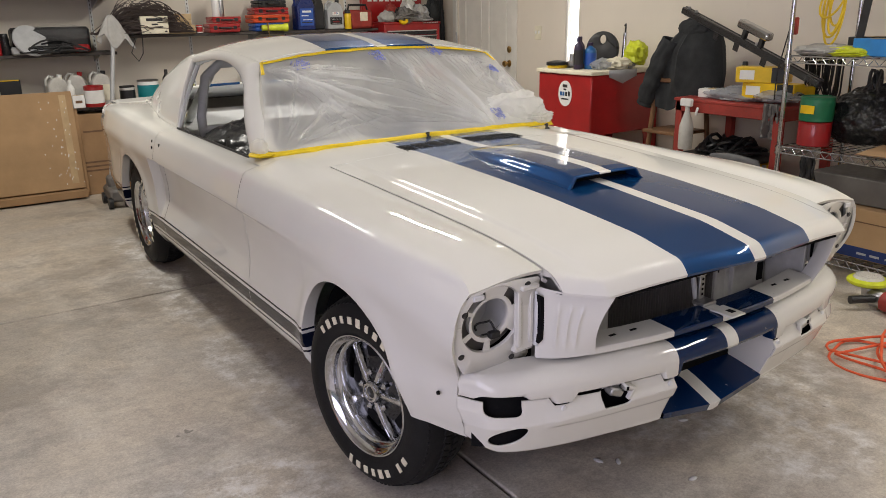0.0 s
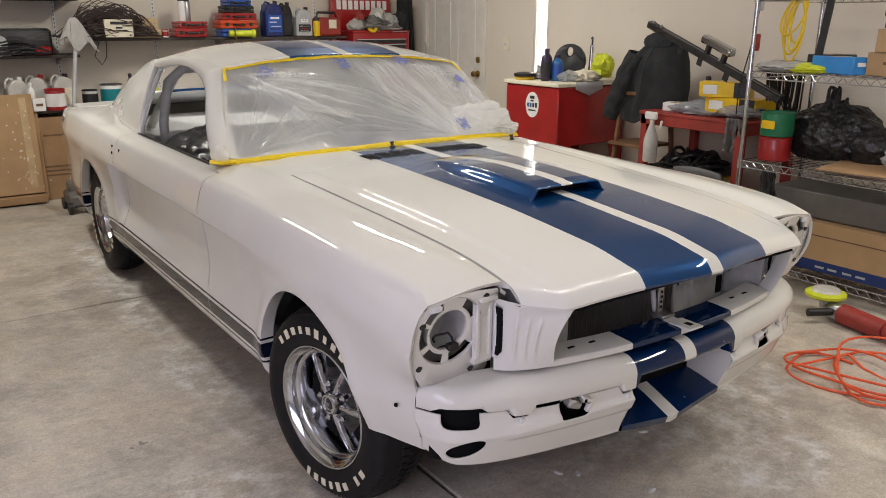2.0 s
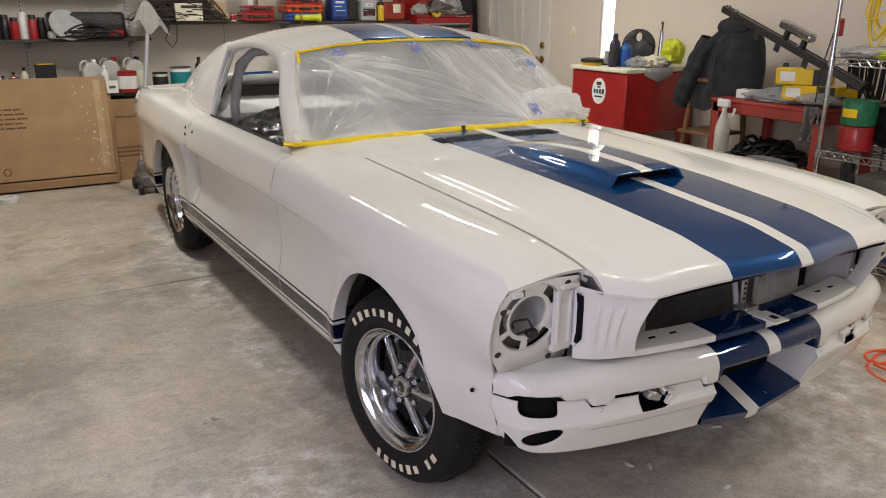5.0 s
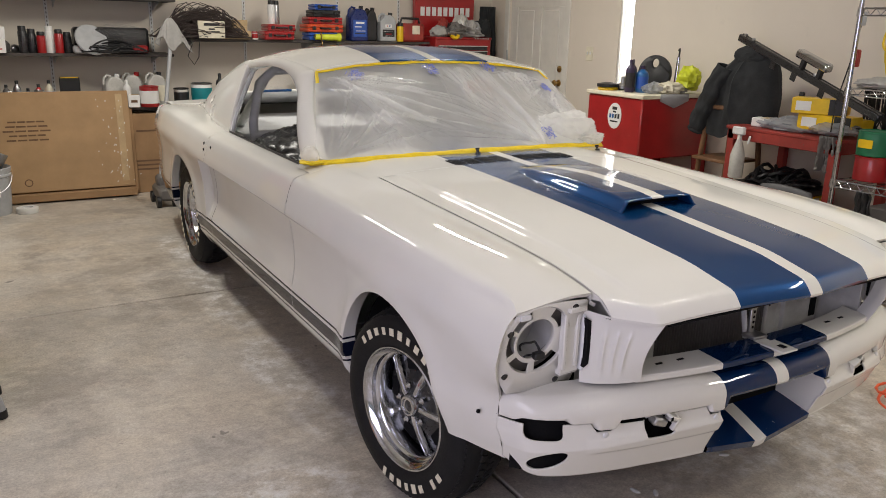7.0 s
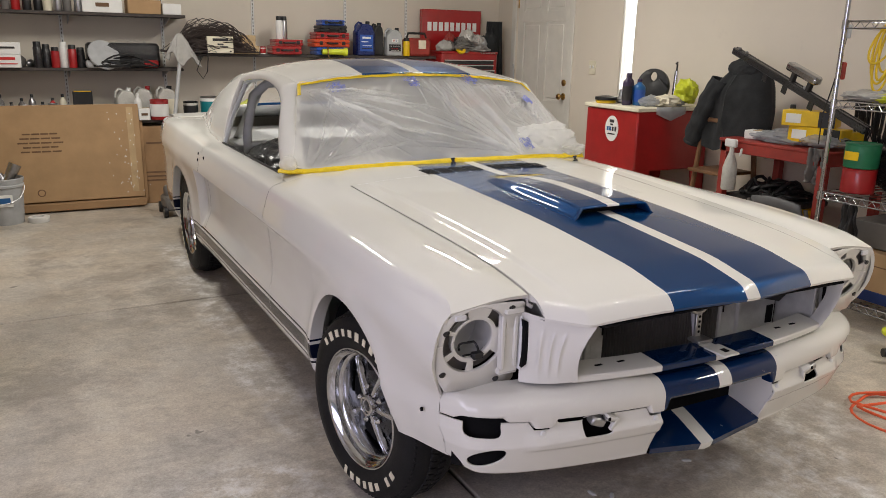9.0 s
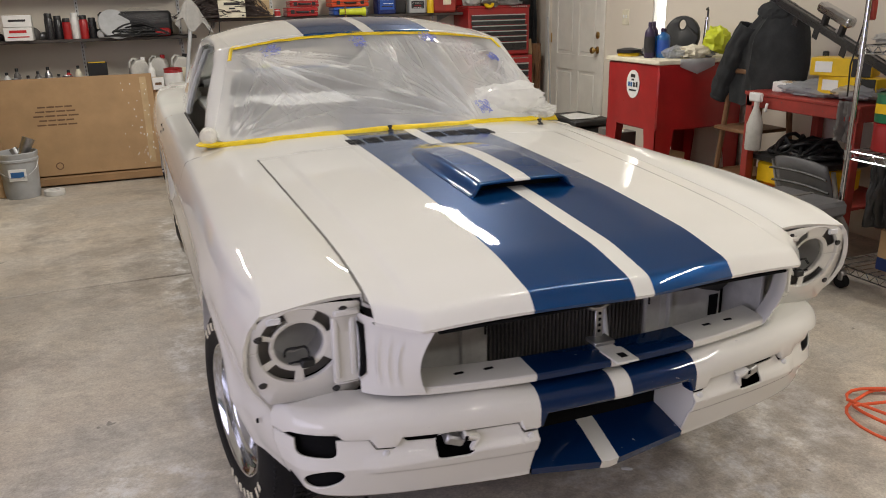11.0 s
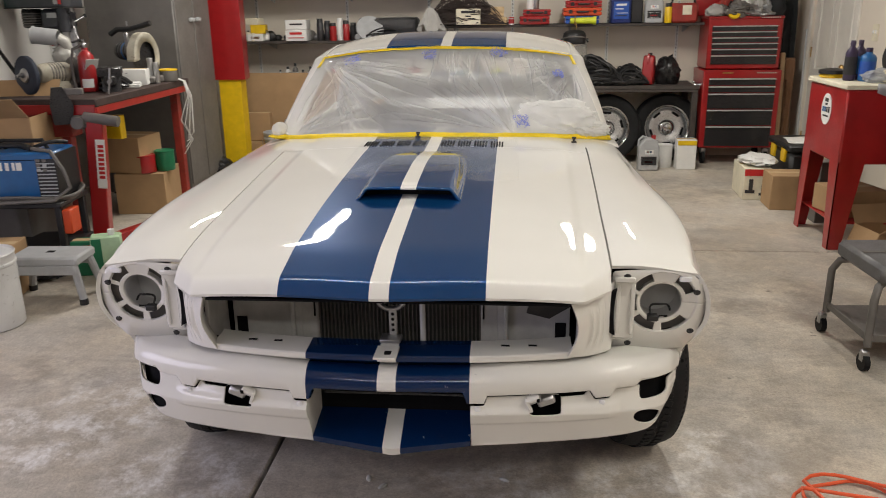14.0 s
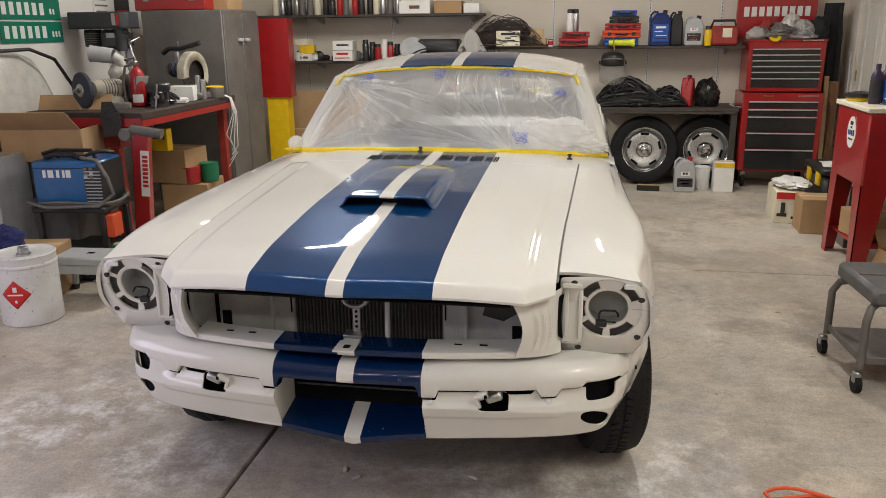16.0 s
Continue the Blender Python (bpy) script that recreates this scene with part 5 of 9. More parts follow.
# masking film and tape on the windshield
def glass(u, v):
    b = Vector((u * 0.715, 0.775 + 0.15 * u * u, 0.921 - 0.034 * u * u))
    t = Vector((u * 0.578, 1.258 + 0.008 * u * u, 1.253 - 0.042 * abs(u) ** 2.4))
    p = b.lerp(t, v)
    p.y -= 0.03 * math.sin(math.pi * v)
    p.z += 0.012 * math.sin(math.pi * v)
    return p


mask = thing("masking_film", 0, 0, 0, 0, "wrinkled clear masking film taped over the windshield opening", "masking film")
# creases in the sheet: anchor, bearing, strength, width, start and reach, in metres along the glass
FOLDS = []
rf = random.Random(12)
for ax, ah, n, a0, a1, reach in ((-0.62, 0.46, 26, -62, -8, 0.75), (-0.60, 0.0, 14, 15, 88, 0.45), (0.30, -0.02, 18, 95, 172, 0.70), (0.62, 0.40, 16, 178, 262, 0.40), (0.62, 0.02, 10, 100, 165, 0.35)):
    for k in range(n):
        FOLDS.append((ax + rf.uniform(-0.03, 0.03), ah + rf.uniform(-0.02, 0.02), radians(a0 + (a1 - a0) * (k + rf.uniform(0.1, 0.9)) / n), rf.uniform(0.35, 1.0), rf.choice((0.0022, 0.003, 0.0045, 0.008)), rf.uniform(0.0, 0.10), reach * rf.uniform(0.5, 1.0)))
for k in range(24):
    FOLDS.append((-0.05 + 0.024 * k + rf.uniform(-0.012, 0.012), 0.5, radians(-90 + rf.uniform(-8, 8)), rf.uniform(0.3, 0.9), rf.choice((0.0022, 0.003, 0.004)), 0.0, rf.uniform(0.12, 0.42)))
us, vs = np.linspace(-1, 1, 420), np.linspace(0, 1, 150)
X, H = np.meshgrid(us * 0.65, vs * 0.5)
D = np.array([[0.005 * noise.noise(Vector((u * 3, v * 3, 7))) for u in us] for v in vs])
for fx, fh, a, amp, w, start, reach in FOLDS:
    along = (X - fx) * math.cos(a) + (H - fh) * math.sin(a)
    off = -(X - fx) * math.sin(a) + (H - fh) * math.cos(a)
    off = off + 0.010 * np.sin(along * 7 + fx * 17 + a * 5) + 0.002 * np.sin(along * 43 + a)
    D += 0.0135 * (0.3 + w / 0.005) ** 0.5 * amp * np.exp(-((off / w) ** 2)) * np.clip((along - start) * 12, 0, 1) * np.clip((start + reach - along) / (0.5 * reach), 0, 1)
D *= np.clip(np.minimum(vs * 9, (1 - vs) * 9), 0, 1)[:, None]
rows = []
for i, v in enumerate(vs):
    row = []
    for j, u in enumerate(us):
        p, d = glass(u, v), float(D[i, j])
        row.append((p.x, p.y - d * 0.75, p.z + d * 0.6))
    rows.append(row)
part("film_sheet", G().grid(rows, flip=True), M_FILM, mask).visible_shadow = False
rows = []
for y in np.linspace(0.06, 0.76, 40):
    row = []
    for u in np.linspace(-1, 1, 40):
        yy = y - 0.05 * (1 - u * u) * (y < 0.4) + 0.02 * noise.noise(Vector((u * 3, 1, 5)))
        x = 0.02 + u * 0.315
        h = 0.003 + 0.004 * abs(noise.noise(Vector((u * 6, y * 8, 2))))
        row.append((x, yy, hood_z(x, yy) + h + max(scoop_rise(q, float(np.clip(yy, -0.185, 0.47))) for q in (x - 0.02, x, x + 0.02))))
    rows.append(row)
part("film_skirt", G().grid(rows, flip=True), M_CLEAR, mask, "clear film lying over the scoop and vents")
rows = [[(u * 0.47, y, float(roof_c(y)) + 0.004 - (float(roof_c(y)) - float(roof_e(y))) * abs(u * 0.75) ** 2.6 + 0.006 * noise.noise(Vector((u * 5, y * 6, 1)))) for u in np.linspace(-1, 1, 30)] for y in np.linspace(2.43, 3.2, 24)]
part("rear_window_film", G().grid(rows, flip=True), M_CLEAR, mask, "milky film over the rear window opening").visible_shadow = False
rows = [[(0.733 - 0.125 * v**1.2 + 0.005 * noise.noise(Vector((f * 6, v * 5, 4))), 1.10 + 0.30 * v + (0.96 - 0.28 * v) * f, 0.872 + 0.315 * v) for v in np.linspace(0, 1, 16)] for f in np.linspace(0, 1, 30)]
part("side_window_film", G().grid(rows), M_FILM, mask, "milky film over the far side window").visible_shadow = False


def crumple(cx, cy, cz, rx, ry, rz, seed, n=44):
    """A heap of folded sheet: long soft pleats that run over a low mound."""
    pts, fs = [], []
    for i in range(n + 1):
        for j in range(2 * n):
            a, b = math.pi * i / n, math.pi * j / n
            d = Vector((math.sin(a) * math.cos(b), math.sin(a) * math.sin(b), math.cos(a)))
            q = Vector((d.x * 1.3 + seed, d.y * 2.6, d.z * 2.2 + seed))
            warp = noise.noise(q) * 1.4
            h = 1 + 0.22 * noise.noise(q * 1.2) + 0.13 * (1 - abs(math.sin(4.5 * d.x + 3.0 * d.z + 3.0 * warp + seed))) ** 2
            pts.append((cx + rx * d.x * h, cy + ry * d.y * h, cz + rz * max(d.z, -0.8) * h))
    for i in range(n):
        for j in range(2 * n):
            j2 = (j + 1) % (2 * n)
            fs.append((i * 2 * n + j, (i + 1) * 2 * n + j, (i + 1) * 2 * n + j2, i * 2 * n + j2))
    return G().add(pts, fs)


part("loose_film", crumple(0.49, 0.925, 0.975, 0.17, 0.055, 0.072, 2.0), M_FILM2, mask, "loose film gathered in soft folds")
part("loose_film", crumple(0.63, 0.935, 0.925, 0.09, 0.06, 0.035, 5.0), M_FILM2, mask, "loose film gathered in soft folds")
for (u0, v0, u1, v1, wd) in ((-1.02, 0.0, 1.02, 0.0, 0.046), (-0.98, 0.995, 0.98, 0.995, 0.045), (-0.985, 1.0, -0.985, 0.84, 0.015), (0.985, 1.0, 0.985, 0.86, 0.015)):
    rows = []
    for k in range(61):
        f = k / 60
        u, v = u0 + (u1 - u0) * f, v0 + (v1 - v0) * f
        jit = 0.006 * noise.noise(Vector((u * 5, v * 5, 1)))
        row = []
        for q in (-0.5, 0, 0.5):
            p = glass(u, v + (q * wd + jit if u0 != u1 and abs(u1 - u0) > 0.5 else 0)) if abs(u1 - u0) > 0.5 else glass(u + q * wd * 1.6, v)
            row.append((p.x, p.y - 0.005 - 0.002 * noise.noise(Vector((u * 14, q * 3, 2))), p.z + 0.004 + 0.003 * noise.noise(Vector((u * 11, q * 3, 5)))))
        rows.append(row)
    part("tape_strip", G().grid(rows, flip=abs(u1 - u0) < 0.5), M_YTAPE, mask, "bright yellow masking tape", thick=0.0015)
part("loose_film", lump(-0.722, 0.945, 0.918, 0.032, 0.045, 0.036, 24, 1.5, 0.16, 7), M_FILM2, mask, "loose film gathered at the pillar foot")
g = lump(-0.715, 0.935, 0.893, 0.050, 0.045, 0.010, 18, 2, 0.2, 5)
part("tape_corner", g, M_YTAPE, mask, "crumpled end of yellow tape")
M_INKBLUE = plain("blue_ink", (0.22, 0.26, 0.62), 0.5)
rk = random.Random(3)
for u, v, wide in ((-0.72, 0.87, 0.075), (-0.12, 0.88, 0.07), (0.42, 0.92, 0.07), (0.82, 0.70, 0.05), (0.50, 0.13, 0.05)):
    g = G()
    for k in range(22):
        du, dv, path = rk.uniform(-1, 1) * wide * 0.8, rk.uniform(-0.05, 0.05), []
        for t in np.linspace(0, 2 * math.pi, 13)[:-1]:
            q = glass(u + du + 0.010 * math.cos(t) + 0.004 * math.sin(3 * t + k), v + dv + 0.018 * math.sin(t + 0.6 * k))
            path.append((q.x, q.y - 0.013, q.z + 0.010))
        g.tube(path, 0.0011, 4, closed=True)
    tagged(part("printed_mark", g, M_INKBLUE, mask, "blue printed marks on the film"), kind="stuff")

# ---- loose things: makers ----
def can(x, y, z, r, h, mat, label, lid=None, band=None, name="paint_can", cat="paint can", rz=0):
    o = thing(name, x, y, z, rz, label, cat)
    part("body", G().lathe([(r * 0.96, 0), (r, 0.004), (r, h - 0.006), (r * 0.97, h)], 24), mat, o)
    if band:
        part("label", G().lathe([(r + 0.0008, h * 0.18), (r + 0.0012, h * 0.2), (r + 0.0012, h * 0.8), (r + 0.0008, h * 0.82)], 24, caps=False), band, o)
    part("lid", G().lathe([(r * 1.02, h - 0.004), (r * 1.03, h + 0.004), (r * 0.95, h + 0.007), (r * 0.9, h + 0.002), (0, h + 0.002)], 24), lid or M_STEEL, o)
    return o


def bottle(x, y, z, r, h, mat, label, cap=None, band=None, name="bottle", cat="bottle"):
    o = thing(name, x, y, z, 0, label, cat)
    part("body", G().lathe([(r * 0.9, 0), (r, 0.006), (r, h * 0.68), (r * 0.85, h * 0.76), (r * 0.4, h * 0.84), (r * 0.36, h * 0.88)], 20), mat, o)
    part("cap", G().lathe([(r * 0.42, h * 0.88), (r * 0.42, h * 0.985), (r * 0.36, h), (0, h)], 16), cap or M_BLACK, o)
    if band:
        part("label", G().lathe([(r + 0.001, h * 0.15), (r + 0.001, h * 0.6)], 20, caps=False), band, o)
    return o


def spray(x, y, z, mat, label="slim aerosol spray can with printed label", h=0.2, cap=None):
    o = thing("spray_can", x, y, z, 0, label, "spray can", "spray cans")
    r = 0.032
    part("body", G().lathe([(r * 0.94, 0), (r, 0.005), (r, h * 0.78), (r * 0.8, h * 0.83)], 18), mat, o)
    part("cap", G().lathe([(r * 0.86, h * 0.82), (r * 0.86, h * 0.97), (r * 0.75, h), (0, h)], 16), cap or M_BLACK, o)
    return o


def jug(x, y, z, mat, label, w=0.13, d=0.09, h=0.26, rz=0, band=M_LABELW, cap=M_BLACK, marks=()):
    o = thing("oil_jug", x, y, z, rz, label, "jug")
    prof = [(-w / 2, 0), (w / 2, 0), (w / 2, h * 0.7), (w * 0.36, h * 0.9), (w * 0.12, h * 0.96), (-w * 0.2, h * 0.96), (-w * 0.5, h * 0.72)]
    g = G().prism(prof, -d / 2, d / 2, pose(0, 0, 0, 90, 0, 0))
    body = part("body", g, mat, o)
    bv = body.modifiers.new("round", "BEVEL")
    bv.width, bv.segments = 0.012, 2
    part("handle", G().tube([(-w * 0.5, 0, h * 0.7), (-w * 0.47, 0, h * 0.9), (-w * 0.3, 0, h * 1.0), (-w * 0.1, 0, h * 0.97)], 0.010, 8), mat, o)
    part("cap", G().cyl((w * 0.22, 0, h * 0.92), (w * 0.24, 0, h * 1.04), 0.02, n=16), cap, o)
    lb = part("label", G().box((0, -d / 2 - 0.001, h * 0.38), (w * 0.76, 0.002, h * 0.50), None, 0.0005), band, o)
    for mx, mz, mw, mh, mm in marks:
        part("label_mark", G().box((mx * w, -d / 2 - 0.0027, mz * h), (mw * w, 0.0014, mh * h), None, 0.0004), mm, lb)
    return o


def carton(x, y, z, w, d, h, label, rz=0, mat=None, bars=(), open_top=False, name="cardboard_box", ink=None, rx=0):
    mat = mat or M_CARD
    o = thing(name, x, y, z, rz, label, "box")
    if rx:
        o.matrix_world = pose(x, y, z, rx, 0, rz)
    if open_top:
        g = G()
        for c, s in (((0, -d / 2, h / 2), (w, 0.005, h)), ((0, d / 2, h / 2), (w, 0.005, h)), ((-w / 2, 0, h / 2), (0.005, d, h)), ((w / 2, 0, h / 2), (0.005, d, h)), ((0, 0, 0.003), (w, d, 0.005))):
            g.box(c, s, None, 0.001)
        part("body", g, mat, o)
        for k, (cx, cy, sx, sy, ax, ay) in enumerate(((0, -d / 2, w, d * 0.5, 1, 0), (0, d / 2, w, d * 0.5, -1, 0), (-w / 2, 0, w * 0.45, d, 0, -1), (w / 2, 0, w * 0.45, d, 0, 1))):
            ang = 35 + 18 * k
            m = pose(cx, cy, h, -ang * (1 if cy < 0 else -1) if ax else 0, ang * (1 if cx > 0 else -1) if ay else 0, 0)
            off = (0, (-sy if cy < 0 else sy) / 2, 0) if ax else ((-sx if cx < 0 else sx) / 2, 0, 0)
            part("flap", G().box(off, (sx, sy, 0.005), m, 0.001), mat, o)
    else:
        part("body", G().box((0, 0, h / 2), (w, d, h), None, 0.004), mat, o)
        part("tape", G().box((0, 0, h + 0.0008), (w * 0.98, 0.05, 0.0015), None, 0.0005), M_PALEWOOD, o)
    for bx, bz, bw, bh in bars:
        part("print_bar", G().box((bx, -d / 2 - 0.0032, bz), (bw, 0.0012, bh), None, 0.0003), ink or M_INKB, o)
    return o


def case(x, y, z, w, d, h, mat, label, rz=0):
    o = thing("tool_case", x, y, z, rz, label, "tool case")
    part("base", G().box((0, 0, h * 0.26), (w, d, h * 0.5), None, 0.012), mat, o)
    part("lid", G().box((0, 0, h * 0.77), (w, d, h * 0.44), None, 0.012), mat, o)
    part("handle", G().tube([(-0.05, -d / 2, h * 0.5), (-0.045, -d / 2 - 0.02, h * 0.5), (0.045, -d / 2 - 0.02, h * 0.5), (0.05, -d / 2, h * 0.5)], 0.008, 8), M_BLACK, o)
    for s in (-1, 1):
        part("catch", G().box((s * w * 0.32, -d / 2 - 0.003, h * 0.52), (0.03, 0.008, 0.03), None, 0.002), M_BLACK, o)
    return o


def tangle(x, y, z, rx, ry, rz_, n, r, mat, label, name, cat, seed, pts=52, wild=0.25):
    """A heap of hoses or cables; too many strands to count."""
    rr, g = random.Random(seed), G()
    for k in range(n):
        a, b, c = rr.uniform(0.5, 1), rr.uniform(0.5, 1), rr.uniform(0.2, 1)
        p1, p2, f1, f2 = rr.uniform(0, 6), rr.uniform(0, 6), rr.choice((1, 2, 3)), rr.choice((2, 3, 4))
        path = []
        for i in range(pts):
            t = 2 * math.pi * i / pts
            o = Vector((2.2 * math.cos(t), 2.2 * math.sin(t), seed * 1.7 + k * 3.1))
            px, py = rx * (a * math.cos(f1 * t + p1) + wild * noise.noise(o)), ry * b * (math.sin(t + p2) + wild * noise.noise(o + Vector((9, 0, 0))))
            env = max(0.05, 1 - (px / rx) ** 2 * 0.8)
            path.append((px, py, r + abs(rz_ * c * env * (0.55 + 0.45 * math.sin(f2 * t + p1) + 1.2 * wild * noise.noise(o + Vector((0, 9, 0)))))))
        g.tube(path, r * rr.uniform(0.7, 1.2), 6, closed=True)
    return solo(name, g, mat, x, y, z, 0, label, cat, kind="stuff")


def drape(x, y, z, w, h, mat, label, name, cat, rz=0, folds=5, depth=0.04, seed=1, taper=0.25):
    rows = []
    for v in np.linspace(0, 1, 26):
        row = []
        for u in np.linspace(-1, 1, 40):
            ww = w / 2 * (1 - taper * (1 - v) + 0.06 * noise.noise(Vector((v * 3, seed, u))))
            yy = depth * (0.3 + v) * math.sin(u * folds + 2.2 * noise.noise(Vector((u * 1.5, v * 1.2, seed)))) + 0.02 * noise.noise(Vector((u * 5, v * 5, seed + 4)))
            row.append((u * ww, yy - 0.02 * v, -h * v * (1 + 0.08 * noise.noise(Vector((u * 2, 0, seed + 9))))))
        rows.append(row)
    return solo(name, G().grid(rows), mat, x, y, z, rz, label, cat, thick=0.008)


OIL_MARKS = ((0, 0.56, 0.42, 0.12, M_LABELW), (-0.07, 0.57, 0.10, 0.07, M_LABELR), (0.07, 0.57, 0.10, 0.07, M_BLUEP), (0, 0.30, 0.74, 0.26, M_INK), (0, 0.36, 0.6, 0.03, M_LABELW), (0, 0.27, 0.4, 0.05, M_LABELR), (0, 0.2, 0.5, 0.02, M_LABELW))

# ---- back wall: shelves ----
def shelf(x0, x1, z, depth, label):
    o = thing("wall_shelf", (x0 + x1) / 2, YB - depth / 2, z, 0, label, "shelf", "wall shelves")
    part("board", G().box((0, 0, -0.012), (x1 - x0, depth, 0.024), None, 0.003), M_SHELF, o)
    n = max(2, int((x1 - x0) / 0.8) + 1)
    for k in range(n):
        xx = -(x1 - x0) / 2 + 0.12 + k * ((x1 - x0) - 0.24) / (n - 1)
        g = G().prism([(depth / 2 - 0.004, -0.024), (-depth / 2 + 0.03, -0.024), (depth / 2 - 0.004, -0.09)], -0.004, 0.004, pose(xx, 0, 0, 90, 0, 90))
        part("bracket", g, M_ALU, o)
    return o


shelf(-2.9, -0.36, 1.575, 0.36, "dark board wall shelf crowded with aerosol cans")
shelf(-2.9, -0.40, 1.14, 0.36, "dark board wall shelf crowded with cans and tools")
shelf(-0.34, 2.02, 1.265, 0.36, "dark board wall shelf holding oil jugs and cases")
shelf(-2.2, 0.10, 0.715, 0.38, "dark board wall shelf holding paint bottles")
o = thing("workbench_shelf", 1.36, 5.1, 0, 0, "dark low bench shelf with wheels stored under it", "bench")
part("top", G().box((0, 0, 0.705), (1.26, 0.5, 0.035), None, 0.004), M_SHELF, o)
part("apron", G().box((0, -0.235, 0.676), (1.22, 0.025, 0.022), None, 0.003), M_SHELF, o)
for sx in (-0.6, 0.6):
    part("leg", G().box((sx, 0.2, 0.345), (0.05, 0.05, 0.69), None, 0.003), M_SHELF, o)
    part("leg", G().box((sx, -0.2, 0.345), (0.05, 0.05, 0.69), None, 0.003), M_SHELF, o)
for x in (-2.2, -1.3, -0.5, 0.3, 1.2, 1.85):
    o = thing("shelf_standard", x, YB - 0.006, 0.2, 0, "slotted white steel shelf upright", "shelf upright", "shelf uprights")
    part("strip", G().box((0, 0, 0.8), (0.026, 0.012, 1.9), None, 0.002), M_WHITEP, o)
    g = G()
    for k in range(56):
        g.box((0, -0.0064, -0.1 + k * 0.032), (0.006, 0.002, 0.016), None, 0.0004)
    tagged(part("slots", g, M_DARK, o), kind="stuff")

# top shelf, left
rr = random.Random(11)
mats = [M_BLACKMET, M_BLACK, M_STEEL, M_GREY, M_WHITEP, M_BLACKMET, M_LABELR, M_CREAM]
x = -2.42
for k in range(19):
    spray(x, 5.07 + rr.uniform(-0.03, 0.05), 1.575, rr.choice(mats), h=rr.uniform(0.17, 0.22), cap=rr.choice(mats))
    x += rr.uniform(0.066, 0.08)
carton(-1.0, 5.1, 1.575, 0.3, 0.22, 0.12, "white cardboard carton on the top shelf", mat=M_LABELW, bars=((0, 0.06, 0.1, 0.03),))
carton(-0.68, 5.1, 1.575, 0.26, 0.22, 0.11, "brown cardboard carton on the top shelf")
carton(-0.46, 5.12, 1.575, 0.15, 0.2, 0.09, "low white carton on the top shelf", mat=M_LABELW)
# second shelf, left
carton(-2.12, 5.06, 1.14, 0.15, 0.16, 0.07, "white parts box under yellow boxes", mat=M_LABELW, bars=((0, 0.035, 0.08, 0.02),))
carton(-2.1, 5.06, 1.21, 0.14, 0.14, 0.08, "yellow parts box in a stack", 8, mat=M_YELLOW)
carton(-2.14, 5.06, 1.29, 0.13, 0.14, 0.06, "yellow and white parts box", -6, mat=M_CREAM)
for k in range(7):
    bottle(-2.36 + k * 0.055, 4.99 + rr.uniform(0, 0.08), 1.14, 0.024, 0.1, rr.choice(mats), "small plastic shop fluid bottle", band=M_LABELW)
carton(-1.72, 5.05, 1.14, 0.2, 0.18, 0.1, "white carton with red print, under another", mat=M_LABELW, bars=((0, 0.07, 0.12, 0.02), (0, 0.03, 0.15, 0.008)), ink=M_LABELR)
carton(-1.72, 5.05, 1.242, 0.2, 0.18, 0.09, "white carton with dark print", 3, mat=M_LABELW, bars=((0, 0.05, 0.12, 0.015),), ink=M_INK)
for k, m in enumerate((M_BLACKMET, M_BLACKMET, M_RED, M_WHITEP, M_RED, M_BLACKMET)):
    spray(-1.5 + k * 0.062, 5.02 + 0.03 * (k % 2), 1.14, m, h=0.2 - 0.02 * (k % 3), cap=M_WHITEP if k == 3 else None)
rc = random.Random(23)
for k in range(12):
    r = rc.uniform(0.022, 0.04)
    solo("shop_oddment", crinkle(0, 0, r * 0.9, r * rc.uniform(0.9, 1.6), r, r * rc.uniform(0.9, 1.5), 60 + k, 14), rc.choice((M_BLACK, M_BLACKMET, M_GREY, M_STEEL, M_WOOD)), -2.02 + 0.078 * k, 5.16 + rc.uniform(-0.03, 0.04), 1.14, 40 * k, "small dark part lying on the shelf", "oddment", "parts on the shelf")
o = thing("tool_tray", -0.86, 5.1, 1.14, 0, "black tool tray under clear film with a grey guard", "tool tray")
part("tray", G().box((0, 0.04, 0.1), (0.56, 0.22, 0.2), None, 0.02), M_BLACK, o)
part("guard", G().lathe([(0.0, 0), (0.1, 0.005), (0.13, 0.03), (0.125, 0.04), (0.0, 0.035)], 28, pose(-0.17, -0.09, 0.09, 62, 0, 20)), M_LGREY, o, "grey plastic saw guard")
part("base", G().box((-0.16, -0.1, 0.03), (0.28, 0.1, 0.06), None, 0.015), M_LGREY, o)
part("cover_film", crumple(0.06, 0.0, 0.15, 0.24, 0.12, 0.07, 8.0), M_CLEAR, o)
part("red_tool", G().box((0.2, -0.1, 0.035), (0.12, 0.06, 0.06), None, 0.015), M_RED, o)
tangle(-0.86, 5.0, 1.145, 0.25, 0.1, 0.09, 9, 0.006, M_BLACK, "small heap of black cords", "cord_heap", "cables", 21)
rows = []
for v in np.linspace(0, 1, 26):
    row = []
    for t in np.linspace(0, 2 * math.pi, 64):
        # four hanging corners with deep folds between them
        corner = 0.5 + 0.5 * math.cos(4 * t + 0.7)
        fold = math.sin(7 * t + 2.5 * v + 1.1) + 0.6 * math.sin(11 * t - 3 * v)
        wide = 0.012 + 0.078 * v**0.7 * (1 + 0.22 * corner) + 0.012 * v * fold
        drop = v * (0.15 + 0.085 * corner**1.5 + 0.03 * math.cos(t + 0.6)) - 0.01 * (1 - v)
        row.append((1.25 * wide * math.cos(t) + 0.02 * v, 0.5 * wide * math.sin(t), -drop + 0.006 * noise.noise(Vector((3 * t, 6 * v, 2)))))
    rows.append(row)
solo("rag", G().grid(rows), M_CLOTHG, -0.44, 4.88, 1.415, 6, "pale grey shop rag hung over the jack handle", "rag", "rags", thick=0.004)
